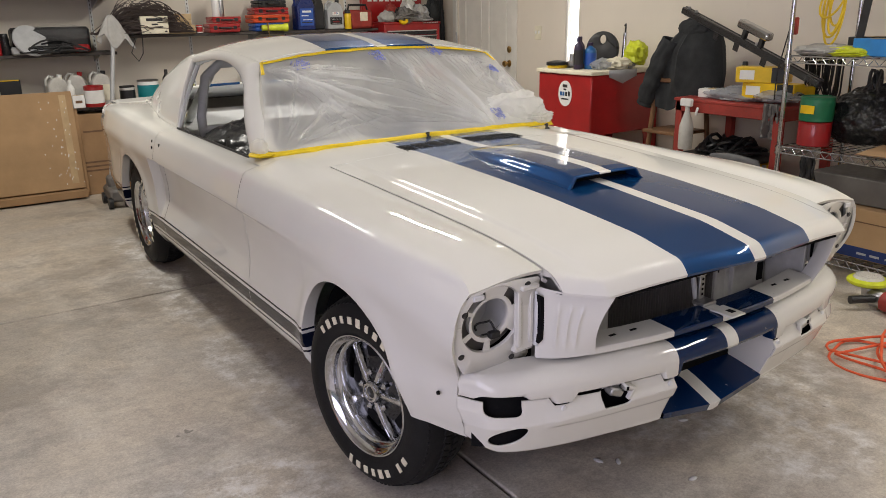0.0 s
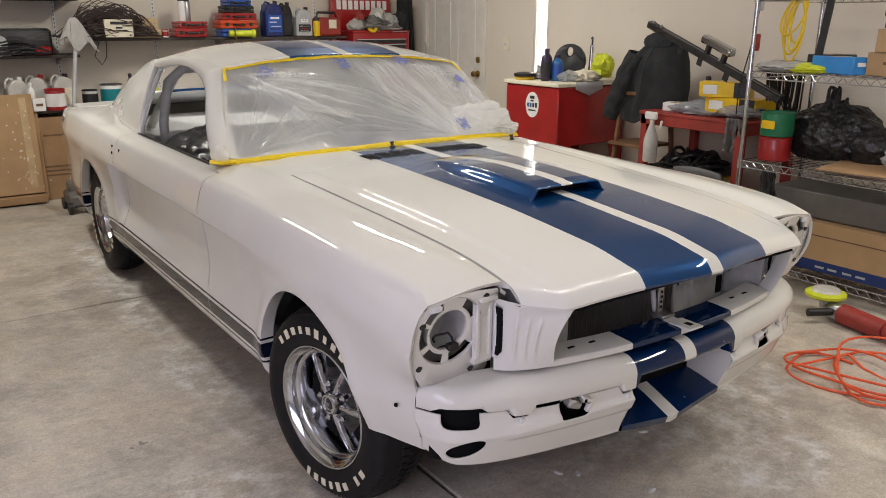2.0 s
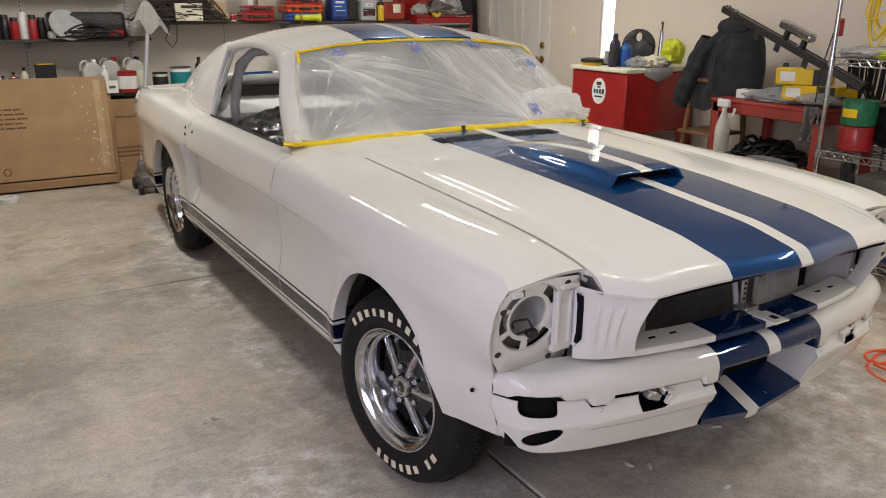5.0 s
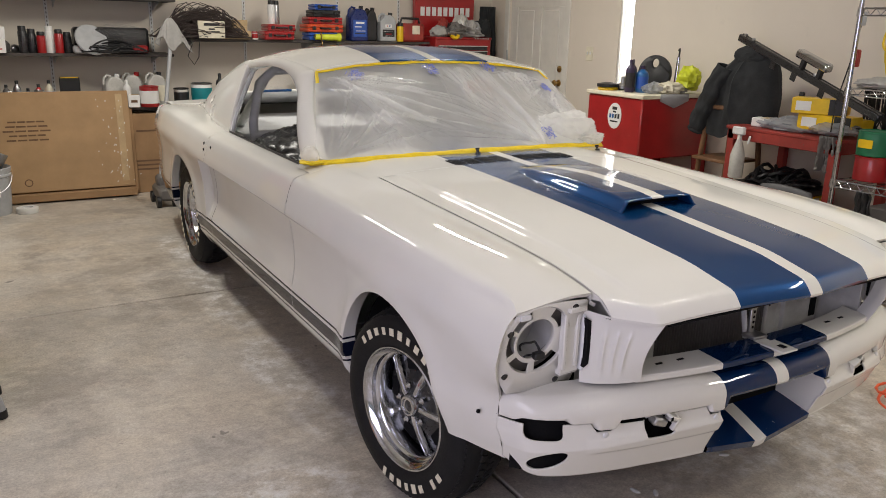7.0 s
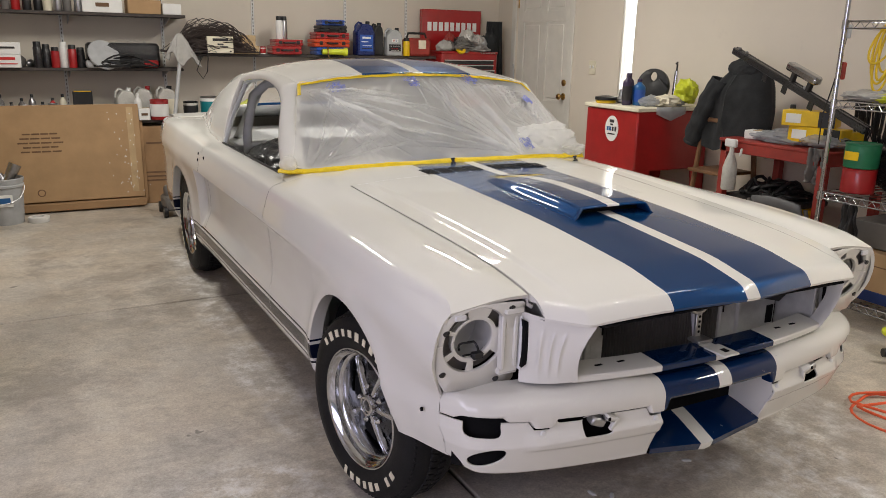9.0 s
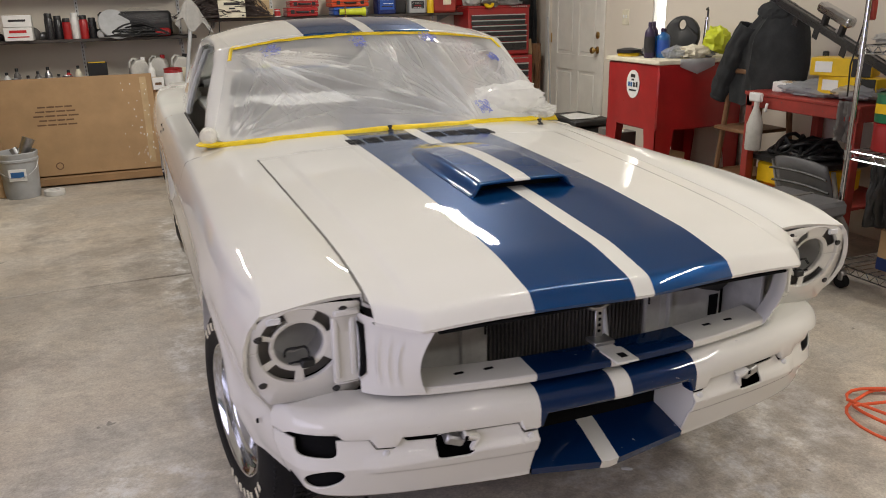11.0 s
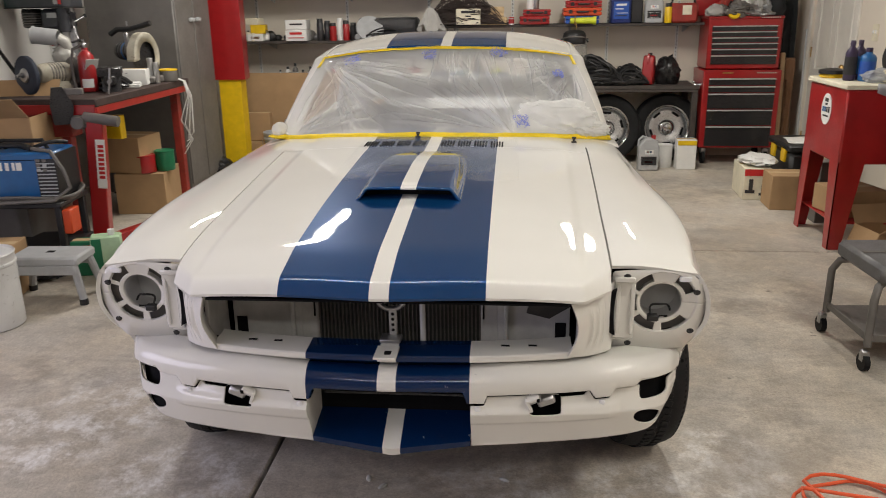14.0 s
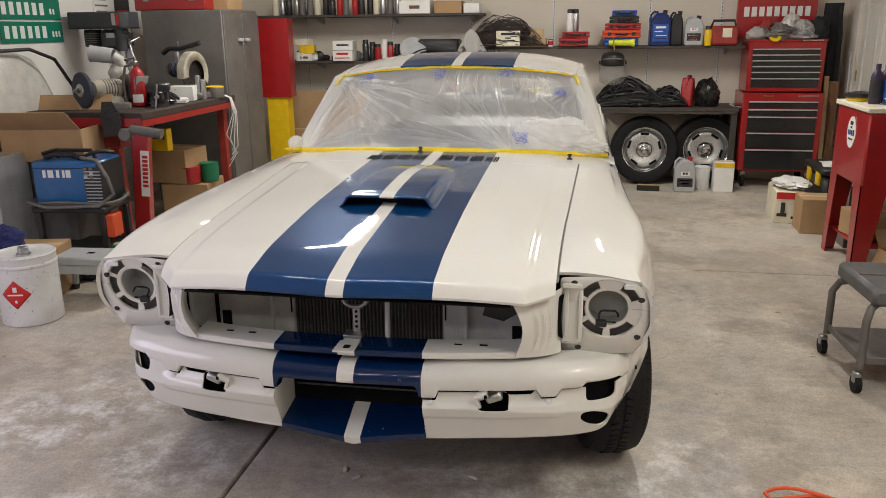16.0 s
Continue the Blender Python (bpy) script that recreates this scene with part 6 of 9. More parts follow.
# upper shelf, right part
tangle(-0.14, 5.05, 1.27, 0.34, 0.15, 0.24, 85, 0.0038, plain("brown_black_cable", (0.05, 0.034, 0.030), 0.5, 0, 0.4, 6), "heap of black and brown electrical cables", "cable_heap", "cables", 5, wild=0.6)
carton(-0.10, 4.96, 1.27, 0.22, 0.12, 0.14, "white and yellow carton among the cables", mat=M_CREAM, bars=((0, 0.112, 0.13, 0.022), (0.0, 0.075, 0.05, 0.012), (0.03, 0.055, 0.07, 0.008)), ink=M_INK)
for k, (w, h) in enumerate(((0.24, 0.04), (0.22, 0.03), (0.14, 0.04), (0.12, 0.05))):
    solo("wood_block", G().box((0, 0, 0), (w, 0.1, h), None, 0.003), M_PALEWOOD, 0.13 + 0.01 * k, 5.02, 1.265 + (0.02, 0.055, 0.09, 0.135)[k], 4 * k - 6, "offcut of pale wood in a stack", "wood block", "stacked wood blocks")
can(0.29, 5.0, 1.265, 0.025, 0.06, M_WHITEP, "small white jar with a red band", M_RED, M_RED, "jar", "jar")
case(0.5, 5.05, 1.265, 0.27, 0.2, 0.075, M_RED, "red plastic tool case")
case(0.52, 5.05, 1.341, 0.25, 0.2, 0.055, M_RED, "red plastic tool case on another")
spray(0.46, 5.05, 1.397, M_LABELW, "white and red aerosol can standing on a case", 0.2)
spray(0.51, 5.08, 1.397, M_STEEL, "silver aerosol can standing on a case", 0.2)
case(0.93, 5.07, 1.265, 0.3, 0.2, 0.07, M_BLUEP, "navy flat tool case")
case(0.93, 5.07, 1.336, 0.34, 0.22, 0.07, M_ORANGEP, "orange-red tool case in a stack")
case(0.94, 5.07, 1.407, 0.32, 0.2, 0.06, M_RED, "red tool case in a stack")
case(0.95, 5.07, 1.468, 0.26, 0.2, 0.06, M_BLACK, "black tool case in a stack")
case(0.95, 5.07, 1.529, 0.22, 0.18, 0.05, M_BLUEP, "blue case on top of the stack")
solo("flashlight", G().cyl((0, 0, 0), (0.2, 0, 0), 0.026, 0.03, 18).cyl((0.2, 0, 0), (0.23, 0, 0), 0.036, n=18), M_LIME, 0.82, 4.93, 1.295, -8, "yellow-green work light lying on the shelf", "flashlight")
jug(1.27, 5.04, 1.265, plain("navy_plastic", (0.006, 0.02, 0.13), 0.3, 0, 0.15, coat=0.3), "large dark blue motor oil jug", 0.18, 0.12, 0.3, 5, M_BLUEP, M_BLACK, ((0, 0.54, 0.5, 0.06, M_LABELW), (-0.1, 0.42, 0.4, 0.03, M_LABELW), (0.05, 0.30, 0.55, 0.02, M_LABELW), (0, 0.22, 0.6, 0.03, M_INK)))
jug(1.42, 5.08, 1.265, M_BLACK, "black motor oil jug", 0.11, 0.1, 0.29, 0, M_INK)
jug(1.57, 5.03, 1.265, M_LGREY, "silver-grey motor oil jug with white label", 0.16, 0.11, 0.25, -4, M_LGREY, M_BLACK, OIL_MARKS)
spray(1.69, 4.98, 1.265, M_YELLOW, "squat yellow tin can", 0.17)
o = thing("portable_box", 1.83, 5.05, 1.265, 0, "dark red metal utility box with handle", "tool box")
part("body", G().box((0, 0, 0.085), (0.24, 0.18, 0.17), None, 0.02), M_REDWORN, o)
part("handle", G().tube([(-0.11, 0, 0.15), (-0.09, 0, 0.215), (0.09, 0, 0.215), (0.11, 0, 0.15)], 0.012, 8), M_BLACK, o)
part("label", G().box((0.02, -0.092, 0.11), (0.08, 0.003, 0.08), None, 0.001), M_CREAM, o)
# bottles on the low left shelf
spec = [(-1.98, 0.028, 0.1, M_GREEN), (-1.9, 0.05, 0.09, M_CLOUDY), (-1.8, 0.032, 0.13, M_LABELW), (-1.72, 0.05, 0.12, M_LABELR), (-1.62, 0.045, 0.13, M_LABELW), (-1.52, 0.045, 0.12, M_WHITEP), (-1.43, 0.035, 0.14, M_CLOUDY), (-1.35, 0.04, 0.12, M_WHITEP)]
for x, r, h, m in spec:
    can(x, 5.02 + 0.04 * math.sin(x * 9), 0.715, r, h, m, "small shop tin on the low shelf", band=M_LABELW if m is not M_LABELW else M_LABELR, name="small_tin", cat="tin")
for k in range(9):
    bottle(-1.95 + k * 0.075, 5.15, 0.715, 0.028, 0.15 + 0.03 * (k % 3), rr.choice(mats), "shop bottle at the back of the shelf", band=M_LABELW)
o = thing("black_bin", -1.2, 5.05, 0.715, 0, "black plastic parts bin with a screen", "parts bin")
part("body", G().box((0, 0, 0.06), (0.16, 0.15, 0.12), None, 0.008), M_BLACK, o)
part("back", G().box((0, 0.06, 0.17), (0.15, 0.02, 0.13), None, 0.006), M_BLACK, o)
part("stripe", G().box((0, 0.048, 0.232), (0.13, 0.003, 0.008), None, 0.001), M_YELLOW, o)
for k in range(3):
    part("dial", G().cyl((-0.05 + 0.05 * k, -0.076, 0.03), (-0.05 + 0.05 * k, -0.08, 0.03), 0.009, n=12), M_LABELW, o)
for k in range(4):
    can(-1.07 + 0.045 * k, 5.0 + 0.03 * (k % 2), 0.715, 0.02, 0.08 + 0.03 * (k % 2), (M_BLACK, M_LABELW, M_STEEL, M_BLACK)[k], "small dark plastic shop bottle", name="small_bottle", cat="bottle")
jug(-0.88, 5.08, 0.715, M_CLOUDY, "cloudy white plastic gallon jug", 0.15, 0.13, 0.25, 8, M_CLOUDY, M_WHITEP)
jug(-0.72, 5.14, 0.715, M_CLOUDY, "cloudy white plastic gallon jug", 0.15, 0.13, 0.26, -12, M_CLOUDY, M_RED)
jug(-0.54, 5.14, 0.715, M_CLOUDY, "tan plastic gallon jug", 0.15, 0.13, 0.26, 5, M_CREAM, M_BLACK)
bottle(-0.79, 4.98, 0.715, 0.03, 0.22, M_WHITEP, "white plastic trigger spray bottle", M_WHITEP)
can(-0.62, 4.99, 0.715, 0.075, 0.16, M_RED, "red plastic tub with a white label patch", M_RED, M_LABELW, "tub", "tub")
carton(-0.75, 4.96, 0.715, 0.09, 0.06, 0.1, "small plain white cardboard carton", mat=M_LABELW, bars=((0, 0.05, 0.05, 0.02),))
can(-0.36, 5.0, 0.715, 0.06, 0.14, M_CLOUDY, "clear plastic jar with dark contents", M_BLACK, M_BLACK, "jar", "jar")
can(-0.19, 5.0, 0.715, 0.085, 0.18, M_LABELW, "white paint pail with teal label", M_STEEL, M_TEAL)
bottle(-0.02, 5.05, 0.715, 0.035, 0.26, M_BLACK, "black plastic squeeze bottle")
solo("lime_tool", G().box((0, 0, 0.05), (0.2, 0.07, 0.07), pose(0, 0, 0.05, 0, -25, 0), 0.02).cyl((0.05, 0, 0.0), (-0.02, 0, 0.1), 0.025), M_LIME, 0.13, 5.05, 0.715, 0, "lime green power tool", "power tool")

# ---- low bench on the right with wheels below ----
tangle(1.02, 5.02, 0.725, 0.30, 0.17, 0.24, 70, 0.010, M_BLACK, "heap of black hoses and wiring loom", "hose_heap", "hoses", 8)
tangle(1.38, 5.02, 0.725, 0.16, 0.15, 0.17, 34, 0.009, M_BLACK, "heap of black hoses and wiring loom", "hose_heap", "hoses", 9)
jug(1.55, 4.98, 0.723, M_RED, "red plastic fuel jug", 0.12, 0.1, 0.27, 70, M_RED, M_BLACK)
solo("black_bag", lump(0, 0, 0.1, 0.11, 0.1, 0.14, 18, 3, 0.25, 3), M_BAG, 1.72, 5.02, 0.723, 0, "small black bag on the bench", "bag")
o = thing("welding_mask", 0.86, 4.9, 1.02, 0, "grey welding face shield hanging from the shelf", "face shield")
rows = [[(0.105 * k * math.sin(a), -0.115 * k * math.cos(a), z) for a in np.linspace(-2.0, 2.0, 28)] for k, z in ((0.96, 0.075), (1.0, 0.085), (1.0, 0.135), (0.93, 0.165), (0.75, 0.185), (0.4, 0.195), (0.05, 0.197))]
part("crown", G().grid(rows, flip=True), M_BLACK, o, "dark grey fibre crown", thick=0.003)
part("headband", G().tube([(0.10 * math.sin(a), -0.11 * math.cos(a), 0.12 + 0.02 * math.cos(a)) for a in np.linspace(0, 2 * math.pi, 30)[:-1]], 0.008, 6, closed=True), M_GREY, o)
rows = [[(0.112 * math.sin(a), -0.118 * math.cos(a), z - 0.02 * math.cos(1.3 * a)) for a in np.linspace(-1.45, 1.45, 24)] for z in (-0.07, 0.0, 0.085)]
part("visor", G().grid(rows), film_mat("clear_visor", 0.72, (0.55, 0.55, 0.52), 0.1), o, "cloudy clear visor", thick=0.003)
for sx in (-1, 1):
    part("knob", G().cyl((sx * 0.108, -0.02, 0.105), (sx * 0.124, -0.02, 0.105), 0.018, n=14), M_BLACK, o)
part("hanger", G().tube([(0, 0, 0.19), (0.015, 0.0, 0.22), (0, 0.01, 0.30), (0, -0.02, 0.32), (0, -0.02, 0.235)], 0.005, 6), M_BRASS, o)


def stored_wheel(x, y, r, rot, label):
    o = thing("stored_wheel", x, y, r, 0, label, "wheel", "stored wheels")
    m = pose(0, 0, 0, 90 - 8, 0, 0)
    t = 0.1
    part("tyre", G().lathe([(r * 0.62, -t * 0.8), (r * 0.75, -t), (r * 0.92, -t * 0.95), (r * 0.985, -t * 0.75), (r, -t * 0.4), (r, t * 0.4), (r * 0.985, t * 0.75), (r * 0.92, t * 0.95), (r * 0.75, t), (r * 0.62, t * 0.8)], 56, m, caps=False), M_RUBBER, o)
    part("rim", G().lathe([(r * 0.5, -0.02), (r * 0.55, 0.03), (r * 0.585, 0.07), (r * 0.62, 0.088), (r * 0.65, 0.092), (r * 0.655, 0.085)], 56, m, caps=False), M_CHROME, o, "chrome trim ring")
    part("disc", G().lathe([(r * 0.54, 0.02), (r * 0.5, 0.045), (r * 0.38, 0.05), (r * 0.25, 0.035), (0, 0.03)], 48, m), M_DISC, o, "silver painted wheel disc")
    for k in range(5):
        a = 2 * math.pi * k / 5 + rot
        q = m @ Matrix.Rotation(a, 4, "Z")
        part("vent", G().box((r * 0.46, 0, 0.049), (r * 0.07, r * 0.24, 0.006), q, 0.003), M_DARK, o)
    part("hub_cap", G().lathe([(r * 0.24, 0.03), (r * 0.235, 0.055), (r * 0.17, 0.075), (r * 0.12, 0.08), (r * 0.1, 0.1), (0, 0.105)], 32, m), M_CHROME, o, "chrome hub cap")
    return o


stored_wheel(1.19, 5.0, 0.315, 0.3, "old tyre on a silver slotted wheel with chrome cap")
stored_wheel(1.75, 5.06, 0.315, 1.0, "old tyre on a silver slotted wheel with chrome cap")
jug(1.53, 4.62, 0, M_LGREY, "silver-grey motor oil jug on the floor", 0.18, 0.12, 0.3, 0, M_LGREY, M_RED, OIL_MARKS)
can(1.70, 4.76, 0, 0.07, 0.2, M_WHITEP, "white round canister on the floor", M_WHITEP, None, "canister", "canister")
carton(1.87, 4.68, 0, 0.17, 0.12, 0.27, "white carton with yellow and black label", 0, M_LABELW, ((0, 0.24, 0.165, 0.04),), ink=M_YELLOW)
carton(1.22, 4.62, 0, 0.2, 0.07, 0.05, "flat black box on the floor", -5, M_BLACK, name="flat_box")


# ---- red tool chest ----
def tool_chest():
    o = thing("tool_chest", 2.36, 5.08, 0, 0, "red steel rolling tool chest with black drawers", "tool chest")
    W, D = 0.68, 0.42
    low = part("cabinet", G().box((0, 0, 0.505), (W, D, 0.70), None, 0.008), M_RED, o)
    top = part("top_box", G().box((0, 0.01, 1.08), (W - 0.04, D - 0.06, 0.44), None, 0.01), M_RED, o)
    part("lid", G().box((0, 0.01, 1.305), (W - 0.03, D - 0.05, 0.025), None, 0.008), M_RED, top)
    zs = [0.87, 0.79, 0.72, 0.655, 0.51, 0.36, 0.17]
    for a, b in zip(zs[:-1], zs[1:]):
        if a == 0.87:
            continue
        dr = part("drawer", G().box((0, -D / 2 - 0.006, (a + b) / 2), (W - 0.1, 0.012, a - b - 0.008), None, 0.003), M_BLACKMET, low, "black drawer front")
        part("pull", G().box((0, -D / 2 - 0.018, a - 0.012), (W - 0.1, 0.014, 0.011), None, 0.002), M_PULL, dr, "bright metal drawer pull")
    zs = [1.24, 1.19, 1.14, 1.09, 1.04, 0.985, 0.90]
    for i, (a, b) in enumerate(zip(zs[:-1], zs[1:])):
        cols = ((-0.19, 0.2), (0.09, 0.36)) if i in (0, 1) else ((0, 0.57),)
        for cx, cw in cols:
            dr = part("drawer", G().box((cx, -D / 2 + 0.034, (a + b) / 2), (cw, 0.012, a - b - 0.006), None, 0.003), M_BLACKMET, top, "black drawer front")
            part("pull", G().box((cx, -D / 2 + 0.022, a - 0.008), (cw, 0.012, 0.009), None, 0.002), M_PULL, dr, "bright metal drawer pull")
    for z, parent, y in ((1.305, top, -0.175), (0.83, low, -D / 2 - 0.002)):
        g = G()
        for k in range(9):
            g.box((0.13 + k * 0.019, y - 0.001, z), (0.012, 0.004, 0.012), None, 0.001)
        tagged(part("badge", g, M_CHROME, parent, "row of small bright badge marks"), kind="stuff")
    part("badge_bar", G().box((-0.13, -D / 2 - 0.003, 0.83), (0.09, 0.004, 0.014), None, 0.001), M_BRASS, low)
    part("handle", G().tube([(-W / 2, -0.12, 0.72), (-W / 2 - 0.05, -0.12, 0.72), (-W / 2 - 0.05, 0.12, 0.72), (-W / 2, 0.12, 0.72)], 0.011, 8), M_CHROME, o)
    for sx in (-1, 1):
        for sy in (-1, 1):
            c = part("caster", G().cyl((sx * 0.28 - 0.014, sy * 0.15, 0.06), (sx * 0.28 + 0.014, sy * 0.15, 0.06), 0.06, n=24), M_RUBBER, o)
            part("fork", G().box((sx * 0.28, sy * 0.15, 0.125), (0.05, 0.05, 0.05), None, 0.006), M_STEEL, c)
    return o


tool_chest()
o = thing("tin_sign", 2.3, 5.22, 1.32, 0, "red tin sign box with pale lettering marks", "sign")
part("panel", G().box((0, 0, 0.2), (0.68, 0.06, 0.40), None, 0.006), M_RED, o)
for k in range(9):
    part("letter_bar", G().box((-0.26 + k * 0.065, -0.032, 0.235), (0.045, 0.004, 0.085), None, 0.002), M_LABELW, o)
for k, (x, w, h, m) in enumerate(((2.14, 0.12, 0.07, M_GREY), (2.26, 0.14, 0.09, M_BLACK), (2.4, 0.12, 0.08, M_RED), (2.5, 0.14, 0.1, M_LGREY), (2.6, 0.1, 0.11, M_CLOTHD), (2.2, 0.1, 0.05, M_YELLOW), (2.35, 0.09, 0.11, M_LABELW))):
    solo("shop_oddment", lump(0, 0, h * 0.6, w * 0.55, 0.08, h * 0.8, 14, 3.5, 0.35, k), m, x, 4.98 + 0.05 * (k % 3), 1.318, 20 * k, "jumbled tool or rag heaped on the chest", "oddment", "things on the tool chest")
tangle(2.36, 4.98, 1.32, 0.24, 0.12, 0.08, 12, 0.010, M_STEEL, "tangle of dark hand tools and cords", "tool_heap", "tools", 17)
drape(2.76, 5.12, 1.62, 0.2, 0.9, M_CLOTHD, "dark jacket hanging beside the tool chest", "jacket", "jacket", -40, 3, 0.04, 6)
drape(2.8, 5.0, 0.95, 0.14, 0.75, M_WOOD, "brown leather apron hanging by the door", "apron", "apron", -60, 3, 0.03, 7)
solo("wooden_stick", G().box((0, 0, 0.5), (0.04, 0.02, 1.0), None, 0.003), M_PALEWOOD, 2.74, 4.92, 0.0, 0, "pale wooden strip leaning by the chest", "stick", rx=-6)
solo("broom_pole", G().cyl((0, 0, 0), (0.03, 0.18, 1.2), 0.008, n=10), M_LGREY, 2.86, 4.75, 0.0, 0, "thin grey pole leaning by the door", "pole")
for k, (x, y, z, w, h, m) in enumerate(((2.10, 4.96, 1.32, 0.16, 0.08, M_CLOTHG), (2.30, 4.95, 1.32, 0.18, 0.11, M_GREY), (2.48, 4.97, 1.32, 0.18, 0.13, M_CLOTHG), (2.62, 4.98, 1.32, 0.14, 0.15, M_CLOTHD), (2.40, 5.05, 1.36, 0.16, 0.14, M_CLOUDY), (2.20, 5.05, 1.34, 0.12, 0.12, M_REDWORN))):
    solo("shop_oddment", lump(0, 0, h * 0.5, w * 0.5, 0.07, h * 0.7, 16, 2.6, 0.35, 30 + k), m, x, y, z, 25 * k, "jumbled rag or part heaped on the chest", "oddment", "things on the tool chest")
solo("tape_roll", G().lathe([(0.025, 0), (0.05, 0.0), (0.052, 0.004), (0.052, 0.022), (0.025, 0.024), (0.025, 0)], 28, caps=False), M_YELLOW, 2.24, 4.90, 1.335, 0, "yellow roll of tape on the chest", "tape roll", rx=60)
rq = random.Random(77)
for k in range(9):
    x, r = 0.80 + 0.085 * k, rq.uniform(0.03, 0.05)
    solo("engine_part", lump(0, 0, r, r * rq.uniform(1.0, 1.7), r * 1.2, r * rq.uniform(1.0, 1.5), 14, 3.2, 0.4, 90 + k), (M_BLACKMET, M_GREY, M_BLACK)[k % 3], x, 4.93 + 0.03 * (k % 2), 0.725, 40 * k, "greasy black engine part heaped on the bench", "engine part", "parts on the low bench")

# ---- right side of the garage ----
o = thing("parts_washer", 2.56, 2.51, 0, 0, "red steel parts washer cabinet with pale top", "parts washer")
W, D = 0.70, 0.58
rows = []
tub = part("tub", G().box((0, 0, 0.735), (W, D, 0.43), None, 0.01), M_RED, o)
part("lid", G().box((0, 0, 0.966), (W + 0.03, D + 0.03, 0.03), None, 0.006), M_CREAM, o, "pale dirty lid")
for sx in (-1, 1):
    for sy in (-1, 1):
        ex, ey = sx * W / 2, sy * D / 2
        g = G().prism([(ex, 0.53), (ex - sx * 0.15, 0.53), (ex - sx * 0.075, 0.0), (ex, 0.0)], -ey - sy * 0.0, -ey + sy * 0.006, pose(0, 0, 0, 90, 0, 0))
        g.prism([(ey, 0.53), (ey - sy * 0.13, 0.53), (ey - sy * 0.07, 0.0), (ey, 0.0)], ex - sx * 0.006, ex, pose(0, 0, 0, 90, 0, 90))
        part("leg", g, M_RED, o, "folded red sheet steel leg")
part("shelf", G().box((0, 0, 0.16), (W - 0.06, D - 0.04, 0.012)), M_RED, o)
sg = part("round_sign", G().lathe([(0.085, 0), (0.085, 0.004), (0, 0.004)], 40, pose(-W / 2 - 0.001, -0.02, 0.81, 0, -90, 0) @ Matrix.Diagonal((1.1, 0.85, 1, 1))), M_LABELW, o, "white oval sign with dark marks")
for dy, dz, w, h, m in ((0, 0.055, 0.05, 0.022, M_INK), (0.0, 0.03, 0.03, 0.012, M_INK), (0.045, 0.0, 0.02, 0.035, M_INK), (0.015, -0.002, 0.02, 0.03, M_INK), (-0.015, -0.002, 0.02, 0.03, M_MILL), (-0.042, -0.002, 0.02, 0.03, M_MILL), (0, -0.04, 0.08, 0.01, M_INK)):
    part("sign_bar", G().box((-W / 2 - 0.0062, -0.02 - dy, 0.81 + dz), (0.0016, w, h), None, 0.0004), m, sg)
z = 0.982
bottle(2.30, 2.46, z, 0.034, 0.23, M_PURPLE, "tall dark purple polish bottle", M_PURPLE, M_INK)
bottle(2.37, 2.52, z, 0.034, 0.23, M_PURPLE, "dark purple polish bottle", M_PURPLE, M_MILL)
bottle(2.38, 2.42, z, 0.045, 0.19, M_MILL, "blue-grey plastic polish bottle", M_PURPLE, M_BLUEP)
o = thing("polishing_pad", 2.29, 2.68, z, 10, "stack of black and yellow polishing pads", "polishing pad")
part("foam", G().lathe([(0.07, 0), (0.078, 0.01), (0.07, 0.022)], 28), M_YELLOW, o)
part("backing", G().lathe([(0.082, 0.023), (0.082, 0.045), (0.03, 0.055), (0, 0.055)], 28), M_BLACK, o)
solo("grinder_disc", G().lathe([(0.02, 0), (0.06, 0.01), (0.06, 0.03), (0.02, 0.05), (0.015, 0.1)], 20), M_STEEL, 2.42, 2.66, z, 0, "metal rotary tool part", "tool part")
o = thing("black_funnel", 2.62, 2.55, z, 0, "flat black plastic drain pan with a hand hole, stood on edge", "drain pan")
rows = []
for a in np.linspace(0, 2 * math.pi, 49):
    ca, sa = math.cos(a), math.sin(a)
    hx, hz = 0.022 * ca + 0.005, 0.075 + 0.032 * sa
    ring = []
    for f, d in ((0, 0.0), (0.1, -0.006), (0.85, -0.006), (0.95, -0.002), (1.0, 0.01), (1.0, 0.03)):
        ring.append((hx + (0.128 * ca - hx) * f, d, hz + (max(0.135 * sa, -0.125) - hz) * f))
    rows.append(ring)
turn = pose(0, 0, 0.128, -8, 0, -62)
part("pan", G().grid([[tuple(turn @ Vector(q)) for q in r] for r in rows], flip=True), M_BLACK, o, thick=0.004)
o = thing("chrome_arm", 2.72, 2.42, z, 0, "chrome upright tap arm", "tap")
part("post", G().cyl((0, 0, 0), (0.01, 0, 0.25), 0.018, 0.014, 14), M_CHROME, o)
part("hook", G().tube([(0.01, 0, 0.25), (0.012, 0, 0.29), (0.0, -0.01, 0.31), (-0.015, -0.015, 0.30)], 0.007, 8), M_BLACKMET, o)
solo("lime_bag", lump(0, 0, 0.08, 0.085, 0.075, 0.09, 18, 3.2, 0.3, 12), M_LIME, 2.7, 2.27, z + 0.02, 0, "crumpled bright lime plastic bag", "plastic bag")
for k, (x, y, r) in enumerate(((2.42, 2.33, 0.07), (2.52, 2.28, 0.08), (2.62, 2.3, 0.06), (2.56, 2.4, 0.06))):
    solo("clear_bag", lump(0, 0, r * 0.4, r * 1.3, r, r * 0.55, 14, 3.5, 0.4, 20 + k), (M_BAGCLEAR, M_CREAM, M_BAGCLEAR, M_LIME)[k], x, y, z + 0.004, 0, "crumpled plastic bag or glove on the washer", "plastic bag", "bags on the washer")
